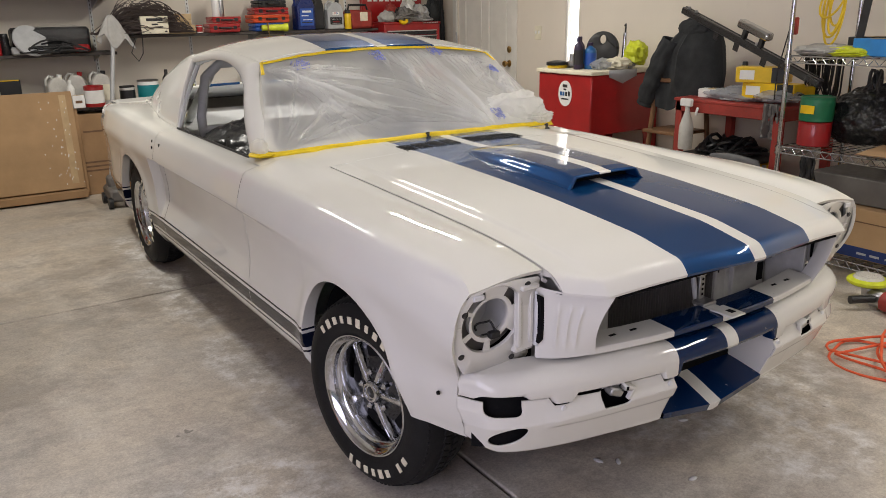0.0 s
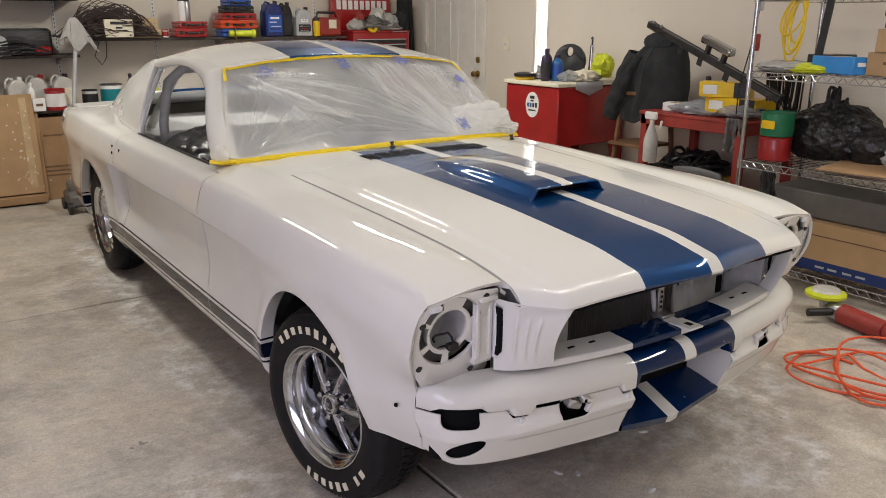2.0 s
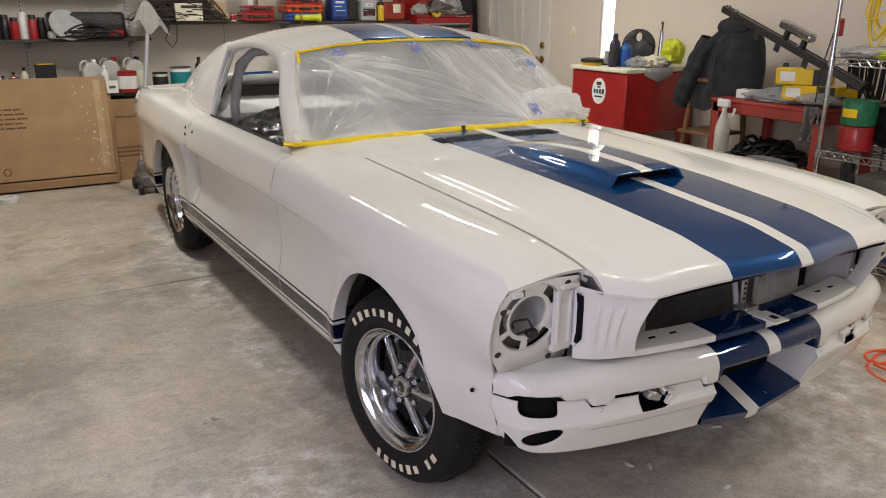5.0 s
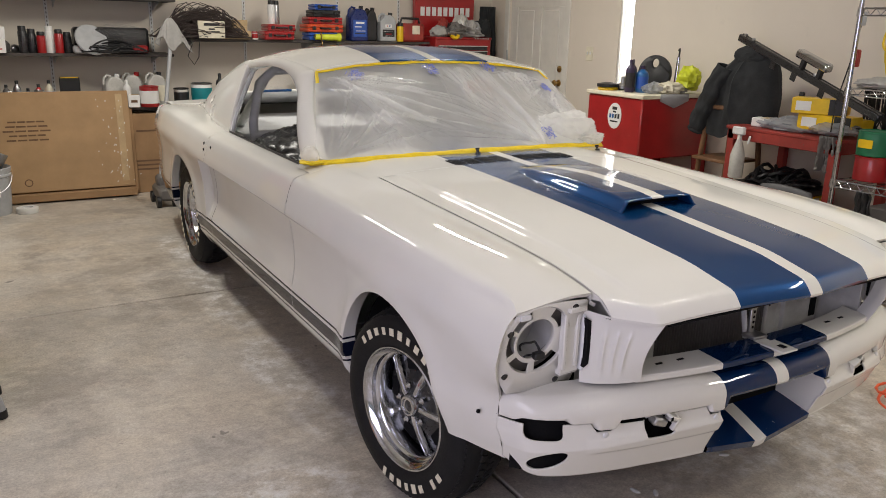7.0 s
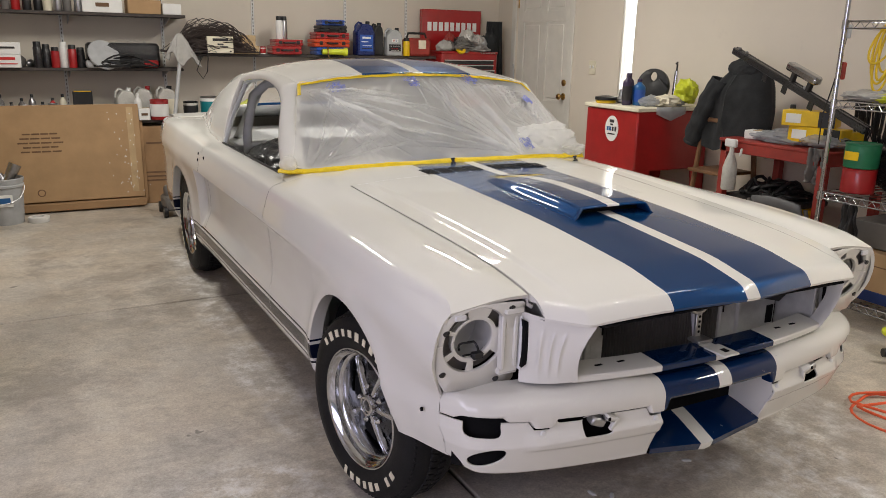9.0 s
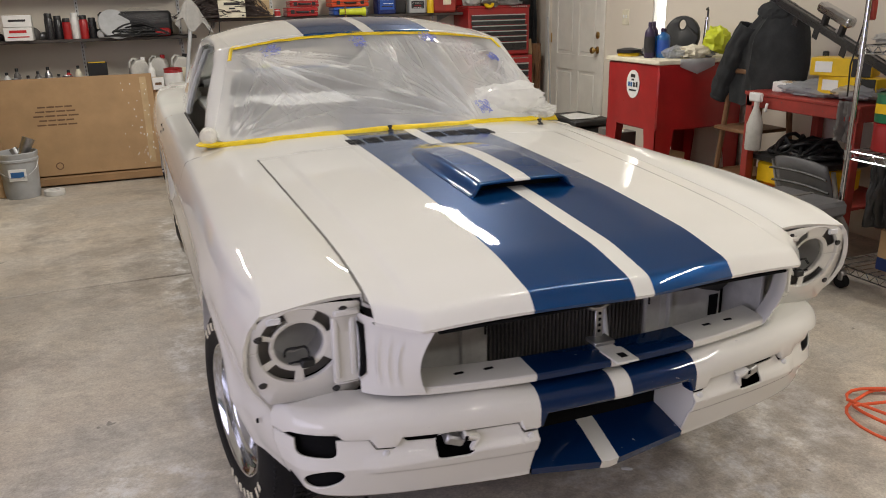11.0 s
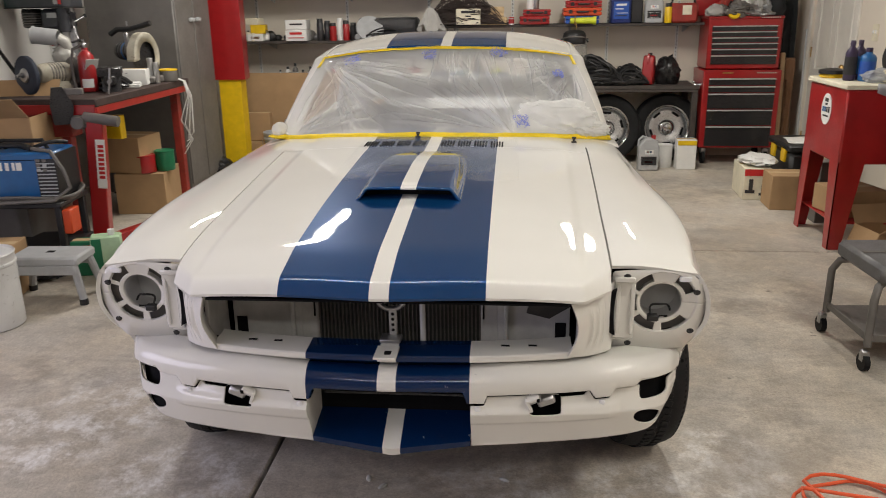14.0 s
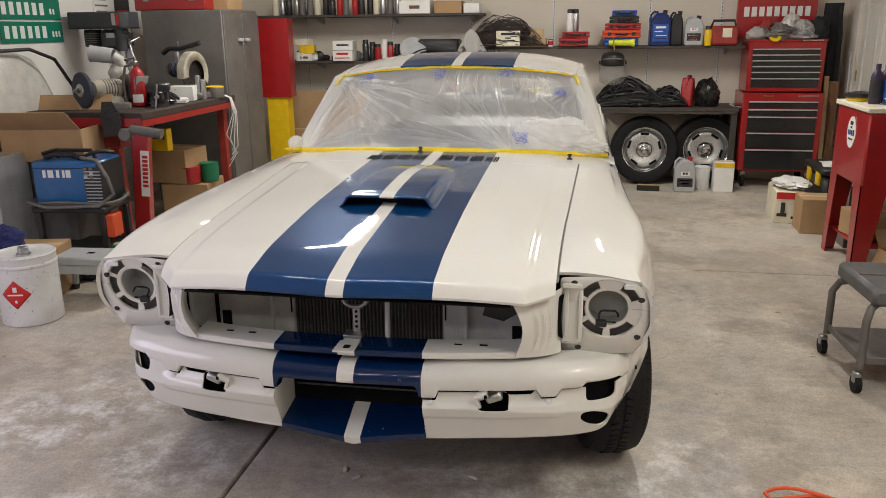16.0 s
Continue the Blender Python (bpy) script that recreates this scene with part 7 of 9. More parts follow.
rows = [[(x, 2.235 - 0.002 * k, 0.985 - 0.10 * v * (1 - 0.5 * abs(k - 5) / 5)) for v in (0, 0.5, 1)] for k, x in enumerate(np.linspace(2.36, 2.62, 11))]
solo("hanging_film", G().grid(rows), M_BAGCLEAR, 0, -0.035, 0.0, 0, "clear film hanging over the washer edge", "plastic film", thick=0.001)
for k, (x, y, w, d, h, m, lab) in enumerate(((2.42, 2.5, 0.3, 0.3, 0.16, M_CARD, "cardboard box under the washer"),)):
    carton(x, y, 0.168, w, d, h, lab, 12, m)
carton(2.52, 2.12, 0, 0.3, 0.24, 0.17, "open cardboard box beside the washer", 10, M_CARD, open_top=True)

# boxes by the washer
carton(2.17, 3.68, 0, 0.2, 0.4, 0.24, "white and red carton with a bag on it", -4, M_CREAM, ((0, 0.21, 0.19, 0.05),), ink=M_LABELR)
for bx, bz, bw, bh in ((-0.045, 0.11, 0.03, 0.10), (-0.05, 0.065, 0.07, 0.025), (0.055, 0.085, 0.045, 0.06), (0.055, 0.045, 0.075, 0.02)):
    solo("carton_print", G().box((0, 0, 0), (bw, 0.001, bh), None, 0.0003), M_INK, 2.17 + bx - 0.014, 3.68 - 0.203, bz, -4, "dark printed picture patch on the carton", "print", "prints on the carton")
solo("white_bag", lump(0, 0, 0.03, 0.13, 0.17, 0.04, 16, 3, 0.3, 31), M_WHITEP, 2.2, 3.68, 0.245, 0, "white plastic bag lying on the carton", "plastic bag")
carton(2.3, 3.3, 0, 0.26, 0.26, 0.25, "plain brown cardboard box", -3, M_CARD)
o = thing("storage_tote", 2.55, 3.75, 0, 0, "black and yellow plastic storage tote", "tote")
part("body", G().box((0, 0, 0.18), (0.34, 0.5, 0.36), None, 0.03), M_BLACK, o)
part("lid", G().box((0, 0, 0.385), (0.37, 0.53, 0.05), None, 0.015), M_BLACK, o)
part("latch", G().box((-0.175, -0.12, 0.33), (0.02, 0.09, 0.12), None, 0.008), M_YELLOW, o)
part("latch", G().box((-0.175, 0.12, 0.33), (0.02, 0.09, 0.12), None, 0.008), M_YELLOW, o)
for k in range(3):
    solo("paper_sheet", G().box((0, 0, 0), (0.2, 0.28, 0.002), None, 0.0005), M_LABELW, 2.52 + 0.02 * k, 3.72, 0.413 + 0.0025 * k, 15 * k - 12, "white paper sheet on the tote", "paper")
carton(2.42, 2.97, 0, 0.14, 0.3, 0.42, "grey plastic case standing on the floor", 0, M_GREY, name="standing_case")


# ---- red work table ----
o = thing("work_table", 2.63, 1.18, 0, 0, "worn red steel work table", "table")
part("tabletop", G().box((0, 0, 0.835), (0.58, 0.80, 0.02), None, 0.004), M_REDWORN, o)
part("apron", G().box((-0.275, 0, 0.795), (0.02, 0.78, 0.07), None, 0.004), M_REDWORN, o)
part("apron", G().box((0, 0.385, 0.795), (0.55, 0.02, 0.07), None, 0.004), M_REDWORN, o)
part("apron", G().box((0, -0.385, 0.795), (0.55, 0.02, 0.07), None, 0.004), M_REDWORN, o)
for sx in (-1, 1):
    for sy in (-1, 1):
        part("leg", G().box((sx * 0.26, sy * 0.36, 0.412), (0.05, 0.05, 0.825), None, 0.004), M_REDWORN, o)
part("lower_shelf", G().box((0, 0, 0.30), (0.52, 0.70, 0.015)), M_REDWORN, o)
zt = 0.846
rr2 = random.Random(5)
for k, (x, y, w, d, h, rz, zz) in enumerate(((2.48, 0.96, 0.13, 0.32, 0.09, 8, 0.03), (2.47, 1.02, 0.13, 0.30, 0.09, 24, 0.122), (2.62, 0.90, 0.1, 0.2, 0.07, -10, 0.03))):
    o = thing("parts_box", x, y, zt + zz, rz, "yellow and black parts carton", "box", "yellow parts cartons")
    part("body", G().box((0, 0, h / 2), (w, d, h), None, 0.003), M_YELLOW, o)
    part("end", G().box((-w / 2 - 0.001, -d * 0.33, h / 2), (0.002, d * 0.3, h * 0.98), None, 0.0005), M_BLACK, o)
    part("label", G().box((-w / 2 - 0.001, d * 0.28, h / 2), (0.002, d * 0.28, h * 0.6), None, 0.0005), M_LABELW, o)
carton(2.5, 1.4, zt, 0.1, 0.16, 0.055, "small white and dark carton", 15, M_LABELW, ((0, 0.03, 0.08, 0.03),), ink=M_INK)
for k, (x, y, w, d, rz) in enumerate(((2.5, 1.32, 0.18, 0.34, 70), (2.46, 1.18, 0.16, 0.36, 95), (2.5, 0.98, 0.16, 0.3, 60), (2.55, 1.25, 0.2, 0.3, 30), (2.45, 0.9, 0.16, 0.26, 100))):
    solo("polythene_packet", lump(0, 0, 0.02, d / 2, w / 2, 0.035, 16, 4, 0.3, 40 + k), M_BAGCLEAR, x, y, zt + 0.004 + 0.006 * k, rz, "crumpled polythene parts packet", "packet", "polythene packets")
    solo("trim_strip", G().box((0, 0, 0.006), (d, 0.05, 0.012), None, 0.004), (M_MILL, M_BLACK, M_GREY, M_MILL, M_BLACK)[k], x + 0.02, y, zt + 0.014 + 0.01 * k, rz + 6, "dark trim strip in the packets", "trim part", "trim parts")
o = thing("clamp_tool", 2.5, 1.12, zt + 0.15, 0, "black trigger clamp lying on boxes", "clamp")
part("body", G().box((0, 0, 0.03), (0.03, 0.12, 0.03), pose(0, 0, 0, 20, 0, 15), 0.006), M_BLACK, o)
part("jaw", G().box((0, 0.06, 0.05), (0.025, 0.03, 0.07), None, 0.005), M_BLACK, o)
o = thing("spray_bottle", 2.30, 1.43, 0.53, 0, "cloudy trigger spray bottle hung on the table edge", "spray bottle")
part("bottle", G().lathe([(0.042, 0), (0.045, 0.01), (0.045, 0.14), (0.035, 0.18), (0.015, 0.24), (0.014, 0.27)], 20), M_CLOUDY, o)
part("trigger", G().box((0, 0.01, 0.295), (0.03, 0.09, 0.05), None, 0.01).box((0, -0.02, 0.255), (0.012, 0.014, 0.05), pose(0, 0, 0, 12, 0, 0), 0.003), M_WHITEP, o)
drape(2.34, 0.86, 0.86, 0.12, 0.2, M_GREY, "grey glove hanging over the table edge", "glove", "glove", 95, 3, 0.03, 9)
o = thing("storage_tote", 2.6, 1.3, 0.308, 0, "yellow and black tote with tools piled on it", "tote")
part("body", G().box((0, 0, 0.07), (0.36, 0.44, 0.14), None, 0.02), M_YELLOW, o)
part("lid", G().box((0, 0, 0.16), (0.4, 0.48, 0.04), None, 0.012), M_BLACK, o)
tangle(2.58, 1.3, 0.49, 0.16, 0.2, 0.1, 9, 0.012, M_BLACK, "black tool and cable heap on the tote", "tool_heap", "tools", 31)

# folded grey chair leaning under the table
o = thing("folding_chair", 2.22, 1.0, 0, 0, "folded dark grey plastic chair leaning on the table", "chair")
rows = []
for v in np.linspace(0, 1, 9):
    rows.append([(0.16 * (1 - v) - 0.02 * math.cos(u * 1.5), u * (0.2 - 0.03 * v * v), 0.08 + 0.46 * v + 0.02 * (1 - u * u)) for u in np.linspace(-1, 1, 13)])
part("back_panel", G().grid(rows), M_VINYL, o, thick=0.015)
for k in range(5):
    part("rib", G().tube([(0.09 - 0.025 * k, u * 0.19, 0.2 + 0.07 * k + 0.012 * (1 - u * u)) for u in np.linspace(-1, 1, 9)], 0.007, 6), M_BLACK, o)
for s in (-1, 1):
    part("leg", G().tube([(0.18, s * 0.2, 0.0), (0.02, s * 0.2, 0.52)], 0.012, 8), M_STEEL, o)

# wooden step stool with a jacket over it
o = thing("wooden_stool", 2.64, 1.78, 0, 0, "brown wooden step stool behind the table", "stool")
for sx in (-1, 1):
    for sy in (-1, 1):
        part("leg", G().tube([(sx * 0.17, sy * 0.17, 0), (sx * 0.12, sy * 0.11, 0.92)], 0.018, 8), M_WOOD, o)
for z in (0.30, 0.58):
    part("step", G().box((-0.05, 0, z), (0.3, 0.3, 0.022), None, 0.004), M_WOOD, o)
part("seat", G().box((0, 0, 0.93), (0.3, 0.3, 0.03), None, 0.006), M_WOOD, o)
coat = thing("jacket", 2.62, 1.7, 0, 0, "dark grey hooded jacket draped over a stool", "jacket")
back_y, front_y = curve([0, 0.12, 0.35, 0.7, 1], [-0.13, -0.21, -0.245, -0.27, -0.26]), curve([0, 0.12, 0.3, 0.6, 1], [0.0, 0.10, 0.19, 0.25, 0.28])
hem = curve([-1, -0.4, 0.2, 0.6, 1], [0.86, 0.80, 0.73, 0.75, 0.80])
for side in (-1, 1):
    rows = []
    for v in np.linspace(0, 1, 56):
        row = []
        for u in np.linspace(-1, 1, 90):
            y = (back_y(v) + front_y(v)) / 2 + u * (front_y(v) - back_y(v)) / 2
            z = 1.335 - 0.03 * u * u * (1 - v) + (float(hem(u)) - 1.335) * v
            w = noise.noise(Vector((u * 1.1, v * 0.9, 3.1 * side)))
            pleat = (1 - abs(math.sin(3.4 * u + 1.4 * v + 2.6 * w))) ** 1.6
            x = (0.03 + 0.10 * min(1, v * 3) ** 0.6) * (1 - abs(u) ** 2.5) ** 0.5 + min(1, v * 2.5) * (0.035 * pleat * (1 - u * u) + 0.018 * noise.noise(Vector((u * 4, v * 5, side))) * (1 - u * u))
            row.append((side * x, y, z + 0.012 * noise.noise(Vector((u * 3, v * 2, 9)))))
        rows.append(row)
    part("front" if side < 0 else "back", G().grid(rows, flip=side > 0), M_CLOTHD, coat, "" if side > 0 else "creased dark grey cloth")
rows = []
for v in np.linspace(0, 1, 48):
    c = Vector((-0.10 - 0.035 * math.sin(2.6 * v), 0.085 + 0.19 * v, 1.20 - 0.43 * v))
    row = []
    for u in np.linspace(0, 2 * math.pi, 49):
        r = 0.060 - 0.006 * v + 0.007 * math.sin(v * 24 + 2.5 * math.sin(u + 1)) * (0.4 + 0.6 * v) + 0.012 * noise.noise(Vector((math.cos(u) * 2, math.sin(u) * 2, v * 6)))
        row.append((c.x + 0.8 * r * math.cos(u), c.y + r * math.sin(u), c.z + 0.02 * math.sin(u)))
    rows.append(row)
part("sleeve", G().grid(rows, flip=True), M_CLOTHD, coat, thick=0.006)
part("cuff", G().tube([(-0.118 + 0.036 * math.cos(a), 0.275 + 0.048 * math.sin(a), 0.762 + 0.015 * math.sin(a)) for a in np.linspace(0, 2 * math.pi, 20, endpoint=False)], 0.017, 8, closed=True), M_CLOTHD, coat)
part("hood", crinkle(-0.03, -0.06, 1.27, 0.075, 0.13, 0.07, 6, 30), M_CLOTHD, coat)
o = thing("bumper_bracket", 0, 0, 0, 0, "long black steel car bracket leaning diagonally", "car part")
a, b = Vector((2.58, 1.76, 1.39)), Vector((2.34, 0.58, 0.99))
d = (b - a).normalized()
mm = Matrix.Translation(a.lerp(b, 0.5)) @ d.to_track_quat("X", "Z").to_matrix().to_4x4()
L_ = (b - a).length
part("beam", G().box((0, 0, 0), (L_, 0.03, 0.045), mm, 0.006).box((0, 0.018, 0.02), (L_, 0.012, 0.012), mm, 0.003), M_BLACKMET, o)
for k in (-0.25, -0.05, 0.2):
    part("tab", G().box((k, -0.01, -0.04), (0.045, 0.006, 0.05), mm, 0.003), M_BLACKMET, o)
for k in (-0.58, -0.5, 0.1):
    part("bolt", G().box((k, 0, 0.03), (0.02, 0.02, 0.02), mm, 0.004), M_STEEL, o)
part("lamp", G().box((0.05, 0.0, 0.10), (0.27, 0.06, 0.05), mm, 0.012), M_CHROME, o, "bright bar lamp clipped to the beam")
for q in (-0.02, 0.13):
    part("lamp_clip", G().box((q, 0, 0.05), (0.03, 0.03, 0.06), mm, 0.004), M_BLACK, o)

# ---- chrome wire rack ----
o = thing("wire_rack", 2.5, 0.02, 0, 0, "chrome wire shelving rack full of parts", "rack")
RX, RY = 0.32, 0.66
for sx in (-1, 1):
    for sy in (-1, 1):
        part("post", G().cyl((sx * RX, sy * RY, 0.0), (sx * RX, sy * RY, 1.95), 0.0125, n=14), M_CHROME, o)
for z in (0.10, 0.655, 1.145, 1.55):
    g = G()
    for s in (-1, 1):
        g.tube([(s * RX, -RY, z), (s * RX, RY, z)], 0.004, 6).tube([(s * RX, -RY, z - 0.035), (s * RX, RY, z - 0.035)], 0.004, 6)
        g.tube([(-RX, s * RY, z), (RX, s * RY, z)], 0.004, 6).tube([(-RX, s * RY, z - 0.035), (RX, s * RY, z - 0.035)], 0.004, 6)
        g.tube([(s * RX, -RY + 2 * RY * k / 48, z - 0.0175 + (0.016 if k % 2 else -0.016)) for k in range(49)], 0.003, 5)
    for k in range(28):
        y = -RY + 2 * RY * (k + 0.5) / 28
        g.tube([(-RX, y, z + 0.004), (RX, y, z + 0.004)], 0.0022, 5)
    for x in (-0.1, 0.1):
        g.tube([(x, -RY, z), (x, RY, z)], 0.0035, 5)
    part("wire_shelf", g, M_CHROME, o)
    for sx in (-1, 1):
        for sy in (-1, 1):
            part("collar", G().cyl((sx * RX, sy * RY, z - 0.04), (sx * RX, sy * RY, z + 0.006), 0.019, 0.017, 14), M_CHROME, o)
z = 0.665
can(2.31, 0.56, z, 0.085, 0.125, M_RED, "red plastic tub under a green one", M_RED, None, "tub", "tub")
can(2.31, 0.56, z + 0.134, 0.087, 0.125, M_GREEN, "dark green plastic tub with yellow label", M_GREEN, M_GREEN, "tub", "tub")
solo("tub_label", G().box((0, 0, 0), (0.002, 0.08, 0.045), None, 0.0005), M_YELLOW, 2.2205, 0.56, z + 0.2, 0, "yellow label on the green tub", "label")
o = thing("bin_bag", 2.54, 0.36, z + 0.012, 0, "stuffed crinkled black bin bag on the rack", "bin bag")
part("body", crinkle(0, 0, 0.13, 0.19, 0.25, 0.17, 51, 70), M_BAG, o)
part("loose_end", crinkle(-0.04, -0.24, 0.09, 0.11, 0.12, 0.11, 57, 40), M_BAG, o, "slack end of the bag")
for k in range(4):
    solo("card_sheet", G().box((0, 0, 0), (0.5, 0.42 + 0.1 * k, 0.004), None, 0.001), (M_GREY, M_CARDD, M_LGREY, M_CARDD)[k], 2.36, -0.05 - 0.03 * k, z + 0.008 + 0.007 * k, 6 * k - 8, "flat sheet of card or masking paper", "sheet", "flat sheets")
solo("polythene_packet", lump(0, 0, 0.06, 0.1, 0.14, 0.09, 18, 4, 0.35, 55), M_BAGCLEAR, 2.34, -0.18, z + 0.03, 0, "crumpled clear polythene parts packet", "packet", "polythene packets")
z = 1.155
carton(2.38, 0.34, z, 0.14, 0.2, 0.09, "black and red carton", 8, M_BLACK, name="black_carton")
carton(2.28, 0.24, z, 0.1, 0.28, 0.085, "bright blue carton on the rack", -18, plain("sky_blue_print", (0.03, 0.24, 0.62), 0.45, 0, 0.1), ((0.0, 0.05, 0.05, 0.02),), ink=M_LABELW, name="blue_carton")
for k, zz in enumerate((0.0, 0.112)):
    o = thing("cardboard_box", 2.38, -0.12 - 0.03 * k, z + zz, 88 + 4 * k, "brown carton with faint printed lines", "box", "cartons on the rack")
    part("body", G().box((0, 0, 0.055), (0.42, 0.26, 0.11), None, 0.003), M_CARD, o)
    for q in (-0.09, 0.0, 0.09):
        part("print_bar", G().box((q, 0.131, 0.06), (0.075, 0.002, 0.014), None, 0.0004), M_INKB, o)
solo("rag", lump(0, 0, 0.02, 0.1, 0.17, 0.03, 16, 3.5, 0.35, 60), M_CLOTHG, 2.3, 0.52, z, 0, "grey shop rag on the rack", "rag", "rags")
solo("rag", lump(0, 0, 0.015, 0.08, 0.12, 0.025, 16, 3.5, 0.35, 61), M_LIME, 2.28, 0.40, z, 0, "pale yellow-green shop rag", "rag", "rags")
solo("dark_lamp", G().box((0, 0, 0.03), (0.1, 0.24, 0.06), None, 0.02).cyl((0, 0, 0.06), (0, 0.02, 0.13), 0.012), M_STEEL, 2.36, -0.14, z + 0.225, 0, "bare metal car part", "car part")
solo("dark_bottle", G().lathe([(0.012, 0), (0.012, 0.05), (0.02, 0.06), (0.02, 0.09), (0, 0.095)], 14), M_BLACK, 2.36, 0.07, z + 0.225, 0, "small black plastic work light", "torch")
tangle(2.5, 0.35, 0.87, 0.06, 0.05, 0.26, 10, 0.008, M_BLACK, "black straps hanging from the rack shelf", "hanging_strap", "straps", 41)
loop = []
for k in range(5):
    tall, wide, lean = (0.15, 0.12, 0.17, 0.10, 0.14)[k], (0.055, 0.04, 0.05, 0.06, 0.035)[k], (0.02, -0.015, 0.0, 0.03, -0.02)[k]
    loop += [(0.012 * k * math.cos(t), wide * math.sin(t) + lean * (1 - math.cos(t)) / 2, -tall + tall * math.cos(t)) for t in np.linspace(0, 2 * math.pi, 26)[:-1]]
g = G().tube(loop, 0.006, 6)
solo("yellow_cord", g, M_ROPE, 2.3, 0.52, 1.54, 0, "yellow extension cord coiled and hung on the rack", "cord")
solo("black_strap", G().box((0, 0, 0), (0.012, 0.04, 0.4), None, 0.004), M_BLACK, 2.3, 0.36, 1.33, 0, "black strap hanging from the rack", "strap", rx=6)
o = thing("trouble_lamp", 2.21, 0.68, 1.2, 0, "hanging work lamp with red handle on the post", "work lamp")
part("handle", G().box((0, 0, 0.1), (0.03, 0.03, 0.09), None, 0.006), M_REDWORN, o)
part("socket", G().box((0, 0, 0.3), (0.03, 0.03, 0.07), None, 0.008), M_LGREY, o)
part("cord", G().tube([(0.0, 0.0, 0.3), (0.02, 0.04, 0.1), (0.0, 0.08, -0.15), (0.03, 0.1, -0.3)], 0.004, 6), M_BLACK, o)
carton(2.45, -0.05, 1.56, 0.3, 0.4, 0.16, "grey plastic bin on the upper rack shelf", 0, M_LGREY, name="grey_bin")
o = thing("long_carton", 2.42, 0.0, 0.11, 90, "long flat brown carton with a blue printed edge", "box")
part("body", G().box((0, 0, 0.135), (0.98, 0.36, 0.27), None, 0.004), M_CARD, o)
part("blue_band", G().box((0, 0.1815, 0.035), (0.975, 0.002, 0.06), None, 0.0005), plain("navy_print", (0.01, 0.03, 0.14), 0.6), o)
for q in (-0.05, 0.02, 0.1, 0.17):
    part("print_bar", G().box((q, 0.1832, 0.032), (0.05, 0.0012, 0.012), None, 0.0003), M_LGREY, o)
# brown strip painted as the shadow line of the carton's gap
part("shadow_gap", G().box((0, 0.1812, 0.20), (0.975, 0.0015, 0.006), None, 0.0004), M_INKB, o)
solo("dark_carton", G().box((0, 0, 0.07), (0.4, 1.0, 0.14), None, 0.006), M_GREY, 2.5, 0.05, 0.385, 0, "dark flat parcel lying on the long carton", "parcel")
o = thing("hanging_leads", 2.70, 0.80, 1.12, 0, "bunch of black leads hanging from the rack", "cables")
rl = random.Random(9)
for k in range(16):
    w, h, off = rl.uniform(0.02, 0.06), rl.uniform(0.22, 0.36), rl.uniform(-0.09, 0.09)
    part("lead", G().tube([(rl.uniform(-0.02, 0.02), off - w, 0), (0.0, off - w * 0.9, -h * 0.6), (0.01, off, -h), (0.0, off + w * 0.9, -h * 0.6), (rl.uniform(-0.02, 0.02), off + w, 0)], 0.006, 6), M_BLACK, o)
part("bar", G().cyl((0, -0.16, 0.0), (0, 0.16, 0.0), 0.008, n=10), M_STEEL, o)
drape(2.19, 0.5, 0.62, 0.1, 0.3, M_BLACK, "black straps hanging below the shelf", "hanging_strap", "straps", 90, 3, 0.03, 12)

# polisher and hose on the floor
o = thing("polisher", 1.86, -0.14, 0, 0, "red rotary polisher lying on the floor with a yellow pad", "polisher")
part("pad", G().lathe([(0.085, 0), (0.095, 0.008), (0.095, 0.02), (0.08, 0.03), (0, 0.03)], 36, pose(0.08, 0.10, 0.10)), M_LIME, o, "yellow foam pad")
part("pad_back", G().lathe([(0.07, 0), (0.06, 0.012), (0, 0.012)], 28, pose(0.08, 0.10, 0.13)), M_CLOUDY, o)
part("gearbox", G().box((0.04, 0.02, 0.055), (0.08, 0.09, 0.08), None, 0.02).cyl((0.07, 0.08, 0.05), (0.075, 0.09, 0.1), 0.035), M_STEEL, o)
part("motor", G().cyl((0.03, -0.02, 0.055), (-0.02, -0.25, 0.055), 0.05, 0.045, 22).cyl((-0.02, -0.25, 0.05), (-0.05, -0.45, 0.05), 0.035, 0.04, 18), M_REDWORN, o)
part("side_handle", G().cyl((0.0, 0.02, 0.06), (-0.1, 0.08, 0.06), 0.018, 0.02, 14), M_BLACK, o)


def coil(x, y, mat, label, loops, name="air_hose", r=0.0058):
    pts = []
    for k, (cx, cy, ax, ay, ph) in enumerate(loops):
        for t in np.linspace(0, 2 * math.pi, 34)[:-1]:
            w = 1 + 0.12 * math.sin(3 * t + ph)
            pts.append((cx + ax * w * math.cos(t + ph), cy + ay * w * math.sin(t + ph), r + 0.012 * k + 0.006 * math.sin(2 * t)))
    return solo(name, G().tube(pts, r, 8), mat, x, y, 0, 0, label, "hose")


coil(1.42, -0.54, M_ORANGE, "orange air hose coiled loosely on the floor", ((-0.10, 0.05, 0.16, 0.25, 0.2), (0.06, -0.06, 0.30, 0.20, 1.4), (-0.06, 0.06, 0.19, 0.23, 2.5), (0.12, -0.08, 0.33, 0.27, 4.0)))

for k, (x, y) in enumerate(((0.04, -0.57), (-0.08, -0.37), (-0.13, -0.33), (0.30, -0.31))):
    solo("paint_scrap", crinkle(0, 0, 0.003, 0.017, 0.008, 0.005, 20 + k, 16), M_PRIMER, x, y, 0, 50 * k, "curled scrap of dried filler on the floor", "scrap", "scraps on the floor")

